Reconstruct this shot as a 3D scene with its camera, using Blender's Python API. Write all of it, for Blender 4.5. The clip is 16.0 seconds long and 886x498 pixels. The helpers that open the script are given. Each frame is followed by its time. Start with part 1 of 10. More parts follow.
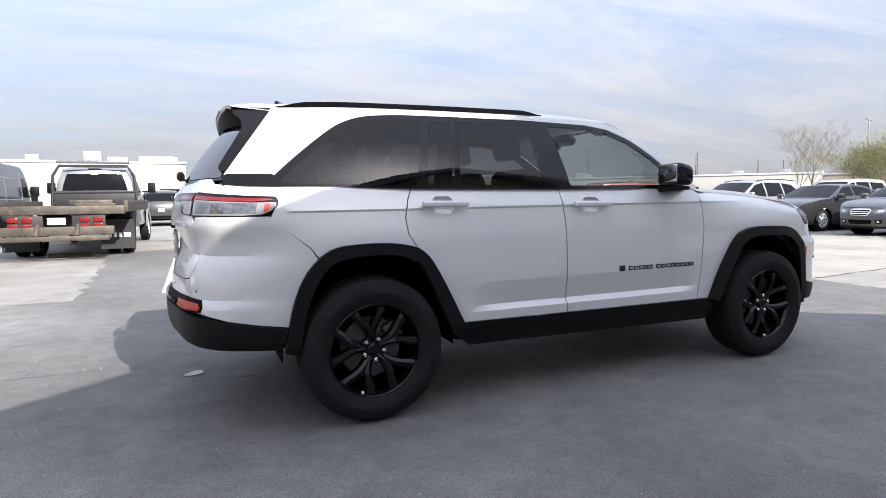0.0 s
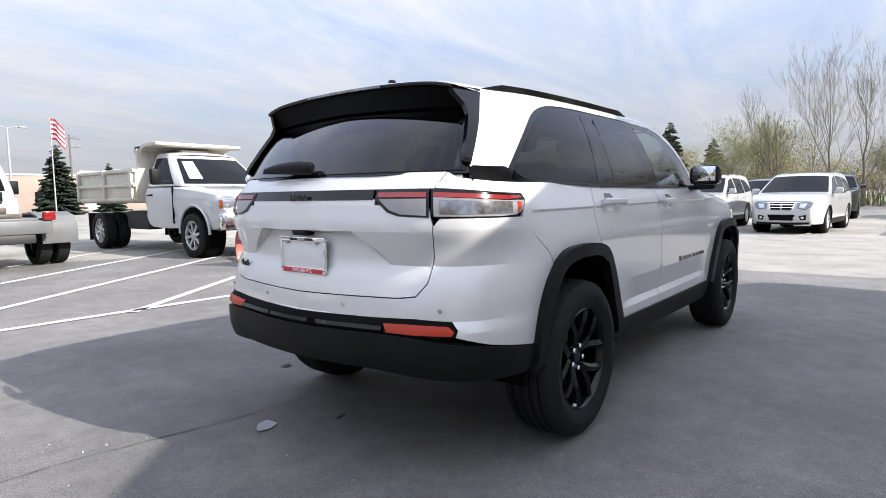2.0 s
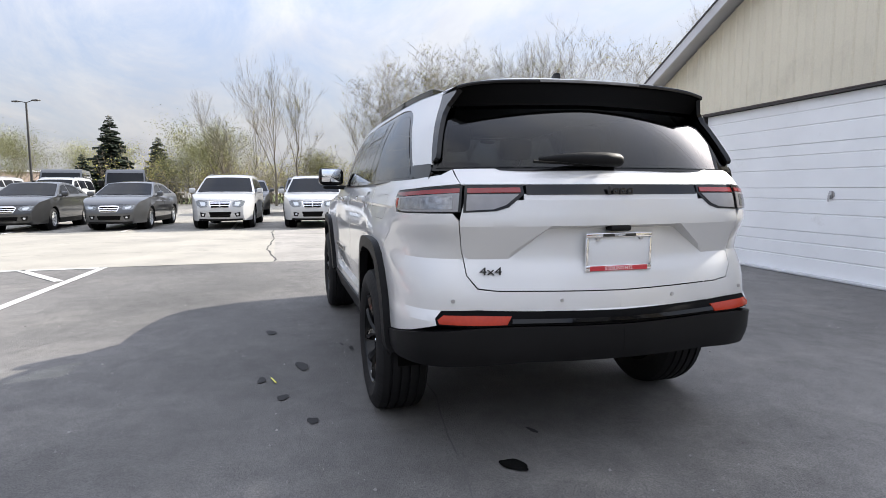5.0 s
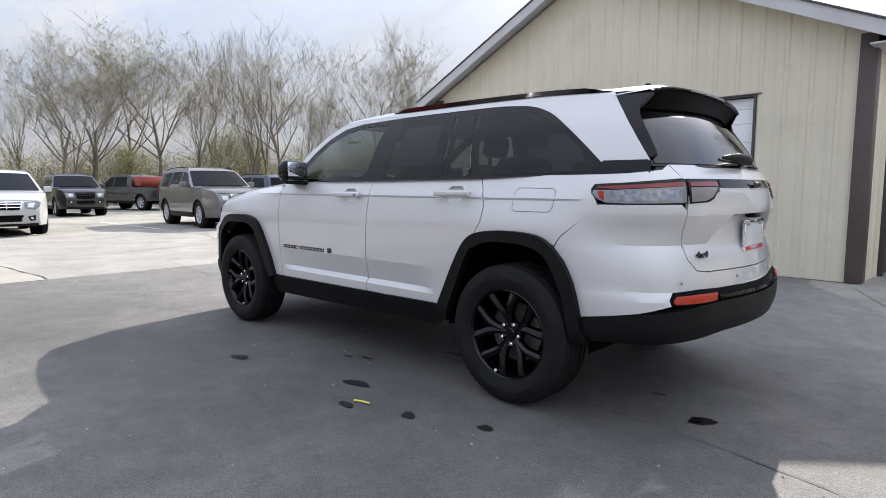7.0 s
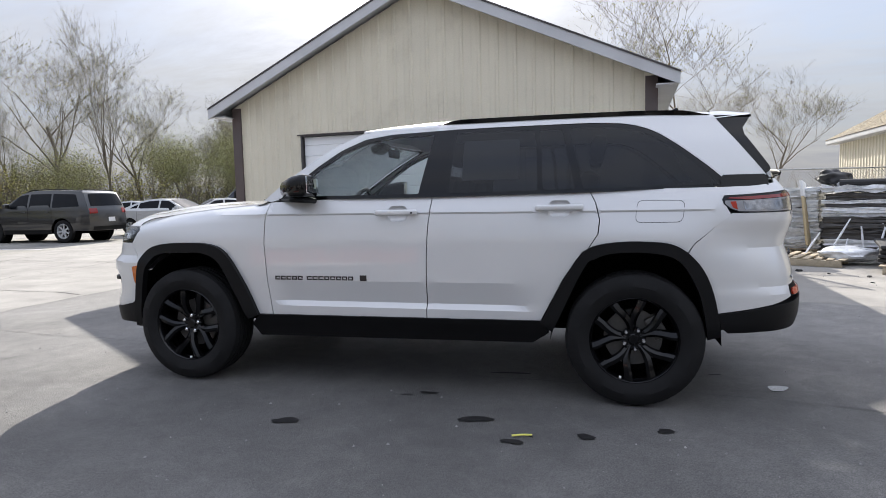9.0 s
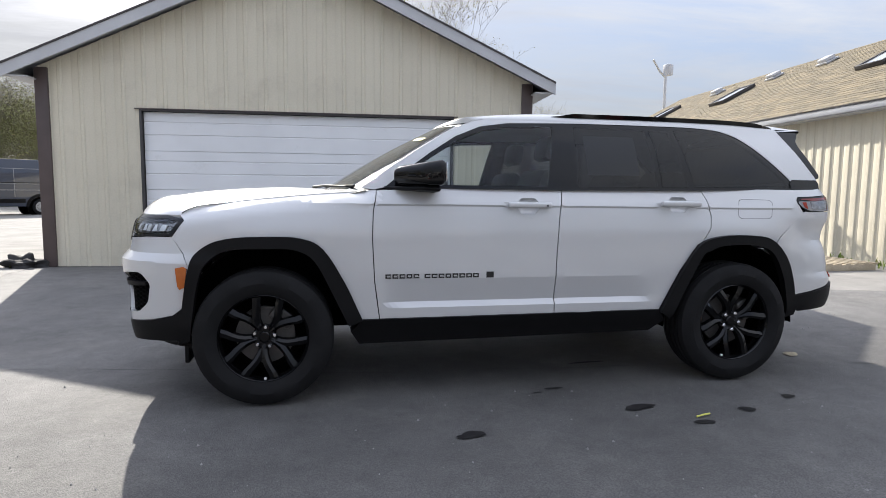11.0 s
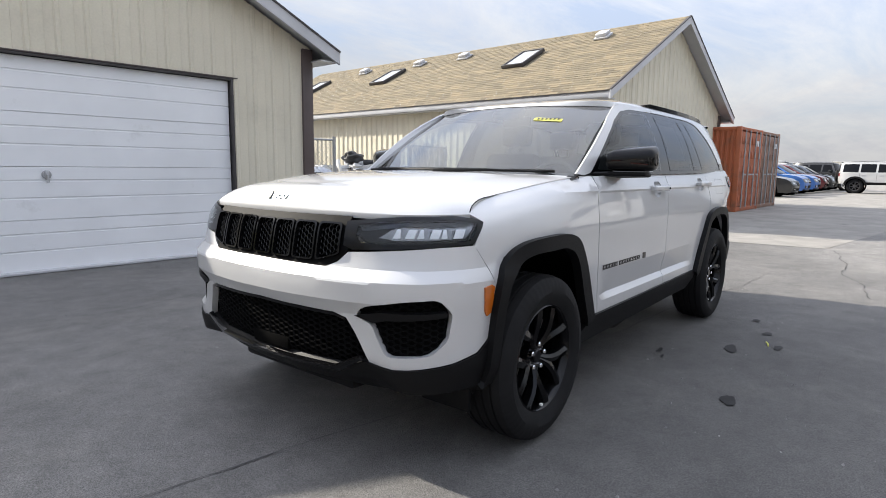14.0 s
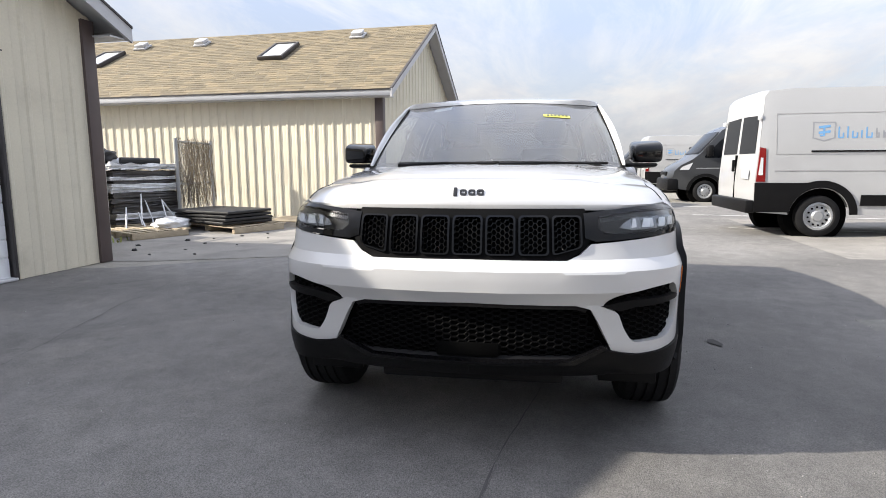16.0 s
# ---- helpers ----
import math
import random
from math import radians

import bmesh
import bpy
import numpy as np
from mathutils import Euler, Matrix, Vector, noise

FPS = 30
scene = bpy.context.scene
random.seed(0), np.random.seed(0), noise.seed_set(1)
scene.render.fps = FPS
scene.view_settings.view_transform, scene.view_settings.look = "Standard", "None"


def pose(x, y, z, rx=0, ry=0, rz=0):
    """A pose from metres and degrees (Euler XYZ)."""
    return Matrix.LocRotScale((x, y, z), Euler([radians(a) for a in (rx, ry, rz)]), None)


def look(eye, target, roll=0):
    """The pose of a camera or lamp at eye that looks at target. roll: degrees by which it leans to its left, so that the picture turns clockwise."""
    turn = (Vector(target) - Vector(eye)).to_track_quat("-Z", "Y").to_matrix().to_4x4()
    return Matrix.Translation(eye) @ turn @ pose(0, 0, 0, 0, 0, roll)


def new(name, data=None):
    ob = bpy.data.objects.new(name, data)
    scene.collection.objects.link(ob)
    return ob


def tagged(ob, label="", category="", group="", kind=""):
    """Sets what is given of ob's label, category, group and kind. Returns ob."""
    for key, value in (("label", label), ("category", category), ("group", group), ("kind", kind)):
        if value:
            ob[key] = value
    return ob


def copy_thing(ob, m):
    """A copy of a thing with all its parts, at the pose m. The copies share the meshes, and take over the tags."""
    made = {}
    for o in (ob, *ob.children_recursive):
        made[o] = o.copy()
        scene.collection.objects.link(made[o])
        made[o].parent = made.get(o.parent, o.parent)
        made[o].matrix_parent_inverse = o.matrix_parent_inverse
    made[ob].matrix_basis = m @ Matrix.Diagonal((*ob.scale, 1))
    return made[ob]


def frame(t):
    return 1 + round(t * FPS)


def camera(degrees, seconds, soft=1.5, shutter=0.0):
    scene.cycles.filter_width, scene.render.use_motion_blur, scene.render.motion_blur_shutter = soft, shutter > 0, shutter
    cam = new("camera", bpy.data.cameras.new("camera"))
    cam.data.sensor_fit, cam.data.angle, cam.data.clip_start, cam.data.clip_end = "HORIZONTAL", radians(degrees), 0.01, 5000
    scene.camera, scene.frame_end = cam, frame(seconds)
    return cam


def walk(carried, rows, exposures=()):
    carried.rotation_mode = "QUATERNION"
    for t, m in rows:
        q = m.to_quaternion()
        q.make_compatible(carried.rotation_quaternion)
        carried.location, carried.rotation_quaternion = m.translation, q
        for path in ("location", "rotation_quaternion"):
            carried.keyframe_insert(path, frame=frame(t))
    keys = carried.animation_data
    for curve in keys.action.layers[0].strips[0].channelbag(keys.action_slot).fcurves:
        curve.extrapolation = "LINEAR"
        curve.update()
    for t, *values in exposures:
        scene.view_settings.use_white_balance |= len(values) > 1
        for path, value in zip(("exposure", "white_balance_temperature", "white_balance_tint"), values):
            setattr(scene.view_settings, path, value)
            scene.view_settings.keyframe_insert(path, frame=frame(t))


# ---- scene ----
cam = camera(74.4, 16.0, soft=0.9)

PATH = [
    (0, (-2.36, -3.863, 1.19), (-1.565, -2.036, 1.015), -0.7),
    (0.5, (-2.855, -3.553, 1.174), (-1.865, -1.822, 1.014), -0.8),
    (1, (-3.348, -3.159, 1.179), (-2.159, -1.559, 1.01), -0.8),
    (1.5, (-3.728, -2.647, 1.205), (-2.349, -1.211, 1.021), -0.7),
    (2, (-4.127, -2.157, 1.204), (-2.565, -0.921, 1.019), -0.9),
    (2.5, (-4.395, -1.587, 1.208), (-2.668, -0.597, 1.011), -1.0),
    (3, (-4.648, -1.001, 1.227), (-2.781, -0.313, 1.02), -0.1),
    (3.5, (-4.735, -0.412, 1.215), (-2.781, -0.031, 1.017), 0.2),
    (4, (-4.836, 0.209, 1.241), (-2.847, 0.265, 1.036), -0.2),
    (4.5, (-4.773, 0.81, 1.217), (-2.799, 0.561, 1.017), -0.1),
    (5, (-4.662, 1.406, 1.213), (-2.745, 0.876, 1.008), -0.2),
    (5.2, (-4.585, 1.651, 1.208), (-2.706, 0.996, 1.003), -0.3),
    (7.3, (-3.098, 3.654, 1.182), (-1.84, 2.112, 0.983), -0.1),
    (7.5, (-2.89, 3.774, 1.178), (-1.713, 2.169, 0.986), -0.2),
    (8, (-2.365, 4.079, 1.194), (-1.406, 2.335, 0.998), -0.3),
    (8.2, (-2.155, 4.183, 1.202), (-1.288, 2.39, 1.014), -0.6),
    (10.3, (0.294, 4.451, 1.235), (0.206, 2.461, 1.053), -0.2),
    (10.5, (0.52, 4.406, 1.217), (0.348, 2.422, 1.032), 0.1),
    (11, (1.107, 4.272, 1.213), (0.731, 2.318, 1.02), 0.6),
    (11.5, (1.696, 4.135, 1.22), (1.122, 2.231, 1.006), 0.9),
    (12, (2.222, 3.864, 1.232), (1.445, 2.035, 0.999), 1.1),
    (12.5, (2.721, 3.556, 1.247), (1.735, 1.834, 0.995), 1.3),
    (13, (3.129, 3.143, 1.259), (1.939, 1.557, 0.997), 1.4),
    (13.5, (3.528, 2.715, 1.265), (2.149, 1.293, 0.993), 1.1),
    (14, (3.828, 2.198, 1.261), (2.278, 0.965, 0.983), 0.7),
    (14.5, (4.157, 1.698, 1.276), (2.46, 0.679, 0.99), 0.1),
    (15, (4.342, 1.169, 1.254), (2.521, 0.393, 0.967), -0.1),
    (15.5, (4.516, 0.691, 1.246), (2.61, 0.157, 0.96), -0.4),
    (16, (4.624, 0.27, 1.236), (2.669, -0.043, 0.952), -0.2),
]
walk(cam, [(t, look(eye, target, roll)) for t, eye, target, roll in PATH], [(0.0, 1.45, 6480, 10), (3.0, 1.45, 6570, 10), (5.0, 1.46, 6680, 9), (8.0, 1.30, 6650, 9), (10.5, 1.15, 6580, 9), (12.0, 1.2, 6640, 8), (13.5, 1.24, 6780, 8), (16.0, 1.30, 6850, 9)])

# ---- sky and sun ----
SUN_DIR = Vector((0.243, -0.814, 0.527)).normalized()
world = bpy.data.worlds.new("world")
scene.world = world
world.use_nodes = True
wt = world.node_tree
wt.nodes.clear()


def wnode(kind, **sets):
    n = wt.nodes.new(kind)
    for k, v in sets.items():
        n.inputs[k].default_value = v
    return n


def make_sky():
    L = wt.links.new
    sky = wt.nodes.new("ShaderNodeTexSky")
    sky.sky_type = "NISHITA"
    sky.sun_disc = False
    sky.sun_elevation = math.asin(SUN_DIR.z)
    sky.sun_rotation = radians(90) - math.atan2(SUN_DIR.y, SUN_DIR.x)
    sky.air_density, sky.dust_density, sky.ozone_density = 1.0, 1.2, 1.0
    co = wt.nodes.new("ShaderNodeTexCoord")
    sep = wt.nodes.new("ShaderNodeSeparateXYZ")
    L(co.outputs["Generated"], sep.inputs[0])
    # flat cloud sheet: direction divided by its height
    zz = wt.nodes.new("ShaderNodeMath"); zz.operation = "MAXIMUM"; zz.inputs[1].default_value = 0.0
    L(sep.outputs["Z"], zz.inputs[0])
    za = wt.nodes.new("ShaderNodeMath"); za.operation = "ADD"; za.inputs[1].default_value = 0.16
    L(zz.outputs[0], za.inputs[0])
    dx = wt.nodes.new("ShaderNodeMath"); dx.operation = "DIVIDE"
    dy = wt.nodes.new("ShaderNodeMath"); dy.operation = "DIVIDE"
    L(sep.outputs["X"], dx.inputs[0]); L(za.outputs[0], dx.inputs[1])
    L(sep.outputs["Y"], dy.inputs[0]); L(za.outputs[0], dy.inputs[1])
    com = wt.nodes.new("ShaderNodeCombineXYZ")
    L(dx.outputs[0], com.inputs[0]); L(dy.outputs[0], com.inputs[1])
    rot = wt.nodes.new("ShaderNodeMapping")
    rot.inputs["Rotation"].default_value = (0, 0, 0.6)
    rot.inputs["Scale"].default_value = (0.55, 1.25, 1)
    L(com.outputs[0], rot.inputs[0])
    n1 = wnode("ShaderNodeTexNoise", Scale=1.1, Detail=10.0, Roughness=0.67, Distortion=0.7)
    L(rot.outputs[0], n1.inputs["Vector"])
    r1 = wt.nodes.new("ShaderNodeValToRGB")
    r1.color_ramp.elements[0].position, r1.color_ramp.elements[1].position = 0.38, 0.63
    L(n1.outputs["Fac"], r1.inputs[0])
    # grey bellies
    n2 = wnode("ShaderNodeTexNoise", Scale=2.3, Detail=5.0, Roughness=0.6)
    L(rot.outputs[0], n2.inputs["Vector"])
    cc = wt.nodes.new("ShaderNodeValToRGB")
    cc.color_ramp.elements[0].position, cc.color_ramp.elements[1].position = 0.36, 0.58
    cc.color_ramp.elements[0].color = (3.9, 4.0, 4.4, 1)
    cc.color_ramp.elements[1].color = (4.4, 4.48, 4.75, 1)
    L(n2.outputs["Fac"], cc.inputs[0])
    fac = wt.nodes.new("ShaderNodeMath"); fac.operation = "MULTIPLY_ADD"; fac.inputs[1].default_value = 0.70; fac.inputs[2].default_value = 0.08
    L(r1.outputs[0], fac.inputs[0])
    mix = wt.nodes.new("ShaderNodeMix"); mix.data_type = "RGBA"
    # thin high veil over the blue
    veil = wt.nodes.new("ShaderNodeMix"); veil.data_type = "RGBA"
    veil.inputs[0].default_value = 0.62
    veil.inputs[7].default_value = (2.75, 3.1, 4.3, 1)
    L(sky.outputs[0], veil.inputs[6])
    # haze towards the horizon
    hz = wt.nodes.new("ShaderNodeMapRange")
    hz.inputs["From Min"].default_value, hz.inputs["From Max"].default_value = 0.0, 0.22
    hz.inputs["To Min"].default_value, hz.inputs["To Max"].default_value = 0.55, 0.0
    L(zz.outputs[0], hz.inputs[0])
    fh = wt.nodes.new("ShaderNodeMath"); fh.operation = "ADD"; fh.use_clamp = True
    L(fac.outputs[0], fh.inputs[0]); L(hz.outputs[0], fh.inputs[1])
    L(fh.outputs[0], mix.inputs[0]); L(veil.outputs[2], mix.inputs[6]); L(cc.outputs[0], mix.inputs[7])
    # a thinly clouded sky grows brighter towards the zenith
    zr = wt.nodes.new("ShaderNodeMath"); zr.operation = "MULTIPLY_ADD"; zr.inputs[1].default_value = 2.2; zr.inputs[2].default_value = 0.60
    L(zz.outputs[0], zr.inputs[0])
    st = wt.nodes.new("ShaderNodeMath"); st.operation = "MULTIPLY"; st.inputs[1].default_value = 0.071
    L(zr.outputs[0], st.inputs[0])
    # thin cloud glows round the sun
    nm = wt.nodes.new("ShaderNodeVectorMath"); nm.operation = "NORMALIZE"
    L(co.outputs["Generated"], nm.inputs[0])
    dt_ = wt.nodes.new("ShaderNodeVectorMath"); dt_.operation = "DOT_PRODUCT"
    dt_.inputs[1].default_value = tuple(SUN_DIR)
    L(nm.outputs[0], dt_.inputs[0])
    dm = wt.nodes.new("ShaderNodeMath"); dm.operation = "MAXIMUM"; dm.inputs[1].default_value = 0.0
    L(dt_.outputs["Value"], dm.inputs[0])
    # heavier, greyer cloud on the sun's side
    hv = wt.nodes.new("ShaderNodeMapRange"); hv.interpolation_type = "SMOOTHSTEP"
    hv.inputs["From Min"].default_value, hv.inputs["From Max"].default_value = -0.9, 0.1
    hv.inputs["To Min"].default_value, hv.inputs["To Max"].default_value = 0.86, 1.0
    L(sep.outputs["Y"], hv.inputs[0])
    hm = wt.nodes.new("ShaderNodeMath"); hm.operation = "MULTIPLY"
    L(st.outputs[0], hm.inputs[0]); L(hv.outputs[0], hm.inputs[1])
    # white haze away down the lane
    wx_ = wt.nodes.new("ShaderNodeMapRange"); wx_.interpolation_type = "SMOOTHSTEP"
    wx_.inputs["From Min"].default_value, wx_.inputs["From Max"].default_value = -1.0, 0.0
    wx_.inputs["To Min"].default_value, wx_.inputs["To Max"].default_value = 1.3, 1.0
    L(sep.outputs["X"], wx_.inputs[0])
    hx_ = wt.nodes.new("ShaderNodeMath"); hx_.operation = "MULTIPLY"
    L(hm.outputs[0], hx_.inputs[0]); L(wx_.outputs[0], hx_.inputs[1])
    last = hx_.outputs[0]
    for power, gain in ((60.0, 2.5),):
        pw = wt.nodes.new("ShaderNodeMath"); pw.operation = "POWER"; pw.inputs[1].default_value = power
        L(dm.outputs[0], pw.inputs[0])
        ga = wt.nodes.new("ShaderNodeMath"); ga.operation = "MULTIPLY_ADD"; ga.inputs[1].default_value, ga.inputs[2].default_value = gain, 1.0
        L(pw.outputs[0], ga.inputs[0])
        mu = wt.nodes.new("ShaderNodeMath"); mu.operation = "MULTIPLY"
        L(last, mu.inputs[0]); L(ga.outputs[0], mu.inputs[1])
        last = mu.outputs[0]
    bg = wnode("ShaderNodeBackground", Strength=0.068)
    L(mix.outputs[2], bg.inputs[0])
    L(last, bg.inputs["Strength"])
    out = wt.nodes.new("ShaderNodeOutputWorld")
    L(bg.outputs[0], out.inputs[0])


make_sky()
sun = new("sun", bpy.data.lights.new("sun", "SUN"))
sun.data.energy, sun.data.angle, sun.data.color = 3.5, radians(0.5), (1.0, 0.95, 0.88)
sun.matrix_world = look(SUN_DIR * 60, (0, 0, 0))


# ---- materials ----
def material(name, color, rough=0.6, metal=0.0, coat=0.0, vary=0.12, scale=3.0, grain=0.0, grain_scale=120.0, bump=0.0, spec=0.5, random_tint=0.0, second=None, second_at=(0.45, 0.65), second_scale=None):
    """A painted or natural surface: base colour with stains at one scale, grain at another, and a fine relief."""
    m = bpy.data.materials.new(name)
    m.use_nodes = True
    t = m.node_tree
    b = t.nodes["Principled BSDF"]
    b.inputs["Roughness"].default_value, b.inputs["Metallic"].default_value = rough, metal
    b.inputs["Coat Weight"].default_value, b.inputs["Coat Roughness"].default_value = coat, 0.03
    b.inputs["Specular IOR Level"].default_value = spec
    co = t.nodes.new("ShaderNodeTexCoord")
    c = (*color, 1)
    n = t.nodes.new("ShaderNodeTexNoise")
    n.inputs["Scale"].default_value, n.inputs["Detail"].default_value = scale, 6
    t.links.new(co.outputs["Object"], n.inputs["Vector"])
    ramp = t.nodes.new("ShaderNodeValToRGB")
    ramp.color_ramp.elements[0].position, ramp.color_ramp.elements[1].position = 0.3, 0.7
    ramp.color_ramp.elements[0].color = (*[v * (1 - vary) for v in color], 1)
    ramp.color_ramp.elements[1].color = (*[min(1, v * (1 + vary)) for v in color], 1)
    t.links.new(n.outputs["Fac"], ramp.inputs[0])
    last = ramp.outputs[0]
    if second:
        n3 = t.nodes.new("ShaderNodeTexNoise")
        n3.inputs["Scale"].default_value, n3.inputs["Detail"].default_value, n3.inputs["Roughness"].default_value = second_scale or scale * 0.4, 8, 0.65
        t.links.new(co.outputs["Object"], n3.inputs["Vector"])
        r3 = t.nodes.new("ShaderNodeValToRGB")
        r3.color_ramp.elements[0].position, r3.color_ramp.elements[1].position = second_at
        t.links.new(n3.outputs["Fac"], r3.inputs[0])
        mx = t.nodes.new("ShaderNodeMix"); mx.data_type = "RGBA"
        t.links.new(r3.outputs[0], mx.inputs[0]); t.links.new(last, mx.inputs[6]); mx.inputs[7].default_value = (*second, 1)
        last = mx.outputs[2]
    if grain or bump:
        n2 = t.nodes.new("ShaderNodeTexNoise")
        n2.inputs["Scale"].default_value, n2.inputs["Detail"].default_value = grain_scale, 3
        t.links.new(co.outputs["Object"], n2.inputs["Vector"])
    if grain:
        mp = t.nodes.new("ShaderNodeMapRange")
        mp.inputs["From Min"].default_value, mp.inputs["From Max"].default_value = 0.25, 0.75
        mp.inputs["To Min"].default_value, mp.inputs["To Max"].default_value = 1 - grain, 1 + grain
        t.links.new(n2.outputs["Fac"], mp.inputs[0])
        mu = t.nodes.new("ShaderNodeMix"); mu.data_type = "RGBA"; mu.blend_type = "MULTIPLY"; mu.inputs[0].default_value = 1
        t.links.new(last, mu.inputs[6]); t.links.new(mp.outputs[0], mu.inputs[7])
        last = mu.outputs[2]
    if random_tint:
        oi = t.nodes.new("ShaderNodeObjectInfo")
        mp = t.nodes.new("ShaderNodeMapRange")
        mp.inputs["To Min"].default_value, mp.inputs["To Max"].default_value = 1 - random_tint, 1 + random_tint
        t.links.new(oi.outputs["Random"], mp.inputs[0])
        mu = t.nodes.new("ShaderNodeMix"); mu.data_type = "RGBA"; mu.blend_type = "MULTIPLY"; mu.inputs[0].default_value = 1
        t.links.new(last, mu.inputs[6]); t.links.new(mp.outputs[0], mu.inputs[7])
        last = mu.outputs[2]
    t.links.new(last, b.inputs["Base Color"])
    if bump:
        bp = t.nodes.new("ShaderNodeBump")
        bp.inputs["Strength"].default_value, bp.inputs["Distance"].default_value = bump, 0.01
        t.links.new(n2.outputs["Fac"], bp.inputs["Height"])
        t.links.new(bp.outputs[0], b.inputs["Normal"])
    return m


def paint(name, color, metal=0.0, rough=0.35):
    m = material(name, color, rough=rough, metal=metal, coat=1.0, vary=0.03, scale=1.5, grain=0.03, grain_scale=900)
    return m


def glass(name, tint, film=0.05, rough=0.0, dust_glare=0.0, power=4.4):
    """A thin tinted pane: clear tint with a mirror film."""
    m = bpy.data.materials.new(name)
    m.use_nodes = True
    t = m.node_tree
    t.nodes.clear()
    tr = t.nodes.new("ShaderNodeBsdfTransparent"); tr.inputs[0].default_value = (*tint, 1)
    gl = t.nodes.new("ShaderNodeBsdfGlossy"); gl.inputs["Roughness"].default_value = rough
    lw = t.nodes.new("ShaderNodeLayerWeight"); lw.inputs[0].default_value = 0.5
    po = t.nodes.new("ShaderNodeMath"); po.operation = "POWER"; po.inputs[1].default_value = power
    fr = t.nodes.new("ShaderNodeMath"); fr.operation = "MULTIPLY_ADD"; fr.inputs[1].default_value, fr.inputs[2].default_value = 0.9, film
    t.links.new(lw.outputs["Facing"], po.inputs[0]); t.links.new(po.outputs[0], fr.inputs[0])
    mx = t.nodes.new("ShaderNodeMixShader")
    t.links.new(fr.outputs[0], mx.inputs[0]); t.links.new(tr.outputs[0], mx.inputs[1]); t.links.new(gl.outputs[0], mx.inputs[2])
    top = mx.outputs[0]
    # thin pale layer: dust, plus sky glare put into the pane's colour
    if dust_glare:
        df = t.nodes.new("ShaderNodeBsdfDiffuse"); df.inputs[0].default_value = (0.7, 0.7, 0.68, 1)
        m2 = t.nodes.new("ShaderNodeMixShader"); m2.inputs[0].default_value = dust_glare
        t.links.new(top, m2.inputs[1]); t.links.new(df.outputs[0], m2.inputs[2])
        top = m2.outputs[0]
    o = t.nodes.new("ShaderNodeOutputMaterial")
    t.links.new(top, o.inputs[0])
    return m


M = {}
M["silver"] = paint("silver_paint", (0.575, 0.575, 0.572), metal=0.26, rough=0.46)
M["black_gloss"] = material("gloss_black_plastic", (0.003, 0.003, 0.0035), rough=0.06, spec=0.32, vary=0.05)
M["black_plastic"] = material("grained_black_plastic", (0.0055, 0.0055, 0.006), rough=0.5, vary=0.15, scale=6, bump=0.08, grain_scale=500, spec=0.16)
M["black_void"] = material("wheel_well_liner", (0.002, 0.002, 0.002), rough=0.9, vary=0.3, spec=0.05)
M["net_black"] = material("matt_black_net", (0.003, 0.003, 0.0032), rough=0.6, vary=0.1, spec=0.06)
M["rubber"] = material("tyre_rubber", (0.012, 0.012, 0.0125), rough=0.68, vary=0.2, scale=8, bump=0.1, grain_scale=200, spec=0.14)
M["rim_black"] = material("gloss_black_rim", (0.0025, 0.0025, 0.003), rough=0.14, spec=0.3, vary=0.05)
M["chrome"] = material("chrome", (0.85, 0.85, 0.86), rough=0.12, metal=1.0, vary=0.04)
M["disc_steel"] = material("brake_steel", (0.085, 0.082, 0.078), rough=0.45, metal=0.3, vary=0.2, scale=9, grain=0.1)
M["steel"] = material("worn_steel", (0.42, 0.42, 0.43), rough=0.42, metal=0.9, vary=0.2, scale=9, grain=0.1)
M["red_lens"] = material("red_lamp_lens", (0.19, 0.008, 0.008), rough=0.12, coat=0.5, spec=0.4, vary=0.06, scale=20)
M["orange_refl"] = material("orange_red_reflector", (0.33, 0.03, 0.012), rough=0.25, coat=0.1, spec=0.2, vary=0.1, scale=60)
M["amber"] = material("amber_lens", (0.46, 0.11, 0.010), rough=0.2, coat=0.3, vary=0.08, scale=40)
M["lamp_clear"] = material("clear_lamp_bowl", (0.70, 0.71, 0.73), rough=0.2, metal=0.35, vary=0.12, scale=30)
M["lamp_grey"] = material("smoked_lamp_bowl", (0.22, 0.222, 0.23), rough=0.2, metal=0.4, vary=0.3, scale=16)
# colour noise stands for the bright and dark glints of facets
M["lamp_facet"] = material("painted_facet_lamp_bowl", (0.24, 0.242, 0.25), rough=0.14, metal=0.85, vary=0.4, scale=42)
M["glass_tint"] = glass("tinted_window_glass", (0.12, 0.125, 0.135), 0.04)
M["glass_rear"] = glass("tinted_rear_glass", (0.085, 0.09, 0.10), 0.025, power=2.9)
M["glass_screen"] = glass("dust_glare_windscreen_glass", (0.50, 0.55, 0.55), 0.08, dust_glare=0.045, power=2.8)
M["glass_front"] = glass("light_window_glass", (0.74, 0.78, 0.77), 0.04)
M["glass_lens"] = glass("clear_lens", (0.92, 0.94, 0.95), 0.05)
M["glass_dark"] = material("dark_car_glass", (0.008, 0.009, 0.011), rough=0.03, spec=0.10, vary=0.1)
M["seat"] = material("dark_cloth_seat", (0.03, 0.03, 0.032), rough=0.85, vary=0.2, scale=9)
M["cabin"] = material("cabin_plastic", (0.05, 0.05, 0.052), rough=0.7, vary=0.2)
M["headliner"] = material("light_headliner", (0.42, 0.42, 0.41), rough=0.9, vary=0.08)
M["mirror"] = material("mirror_glass", (0.8, 0.82, 0.84), rough=0.02, metal=1, vary=0.01)
M["white_paper"] = material("white_paper", (0.8, 0.8, 0.78), rough=0.7, vary=0.05)
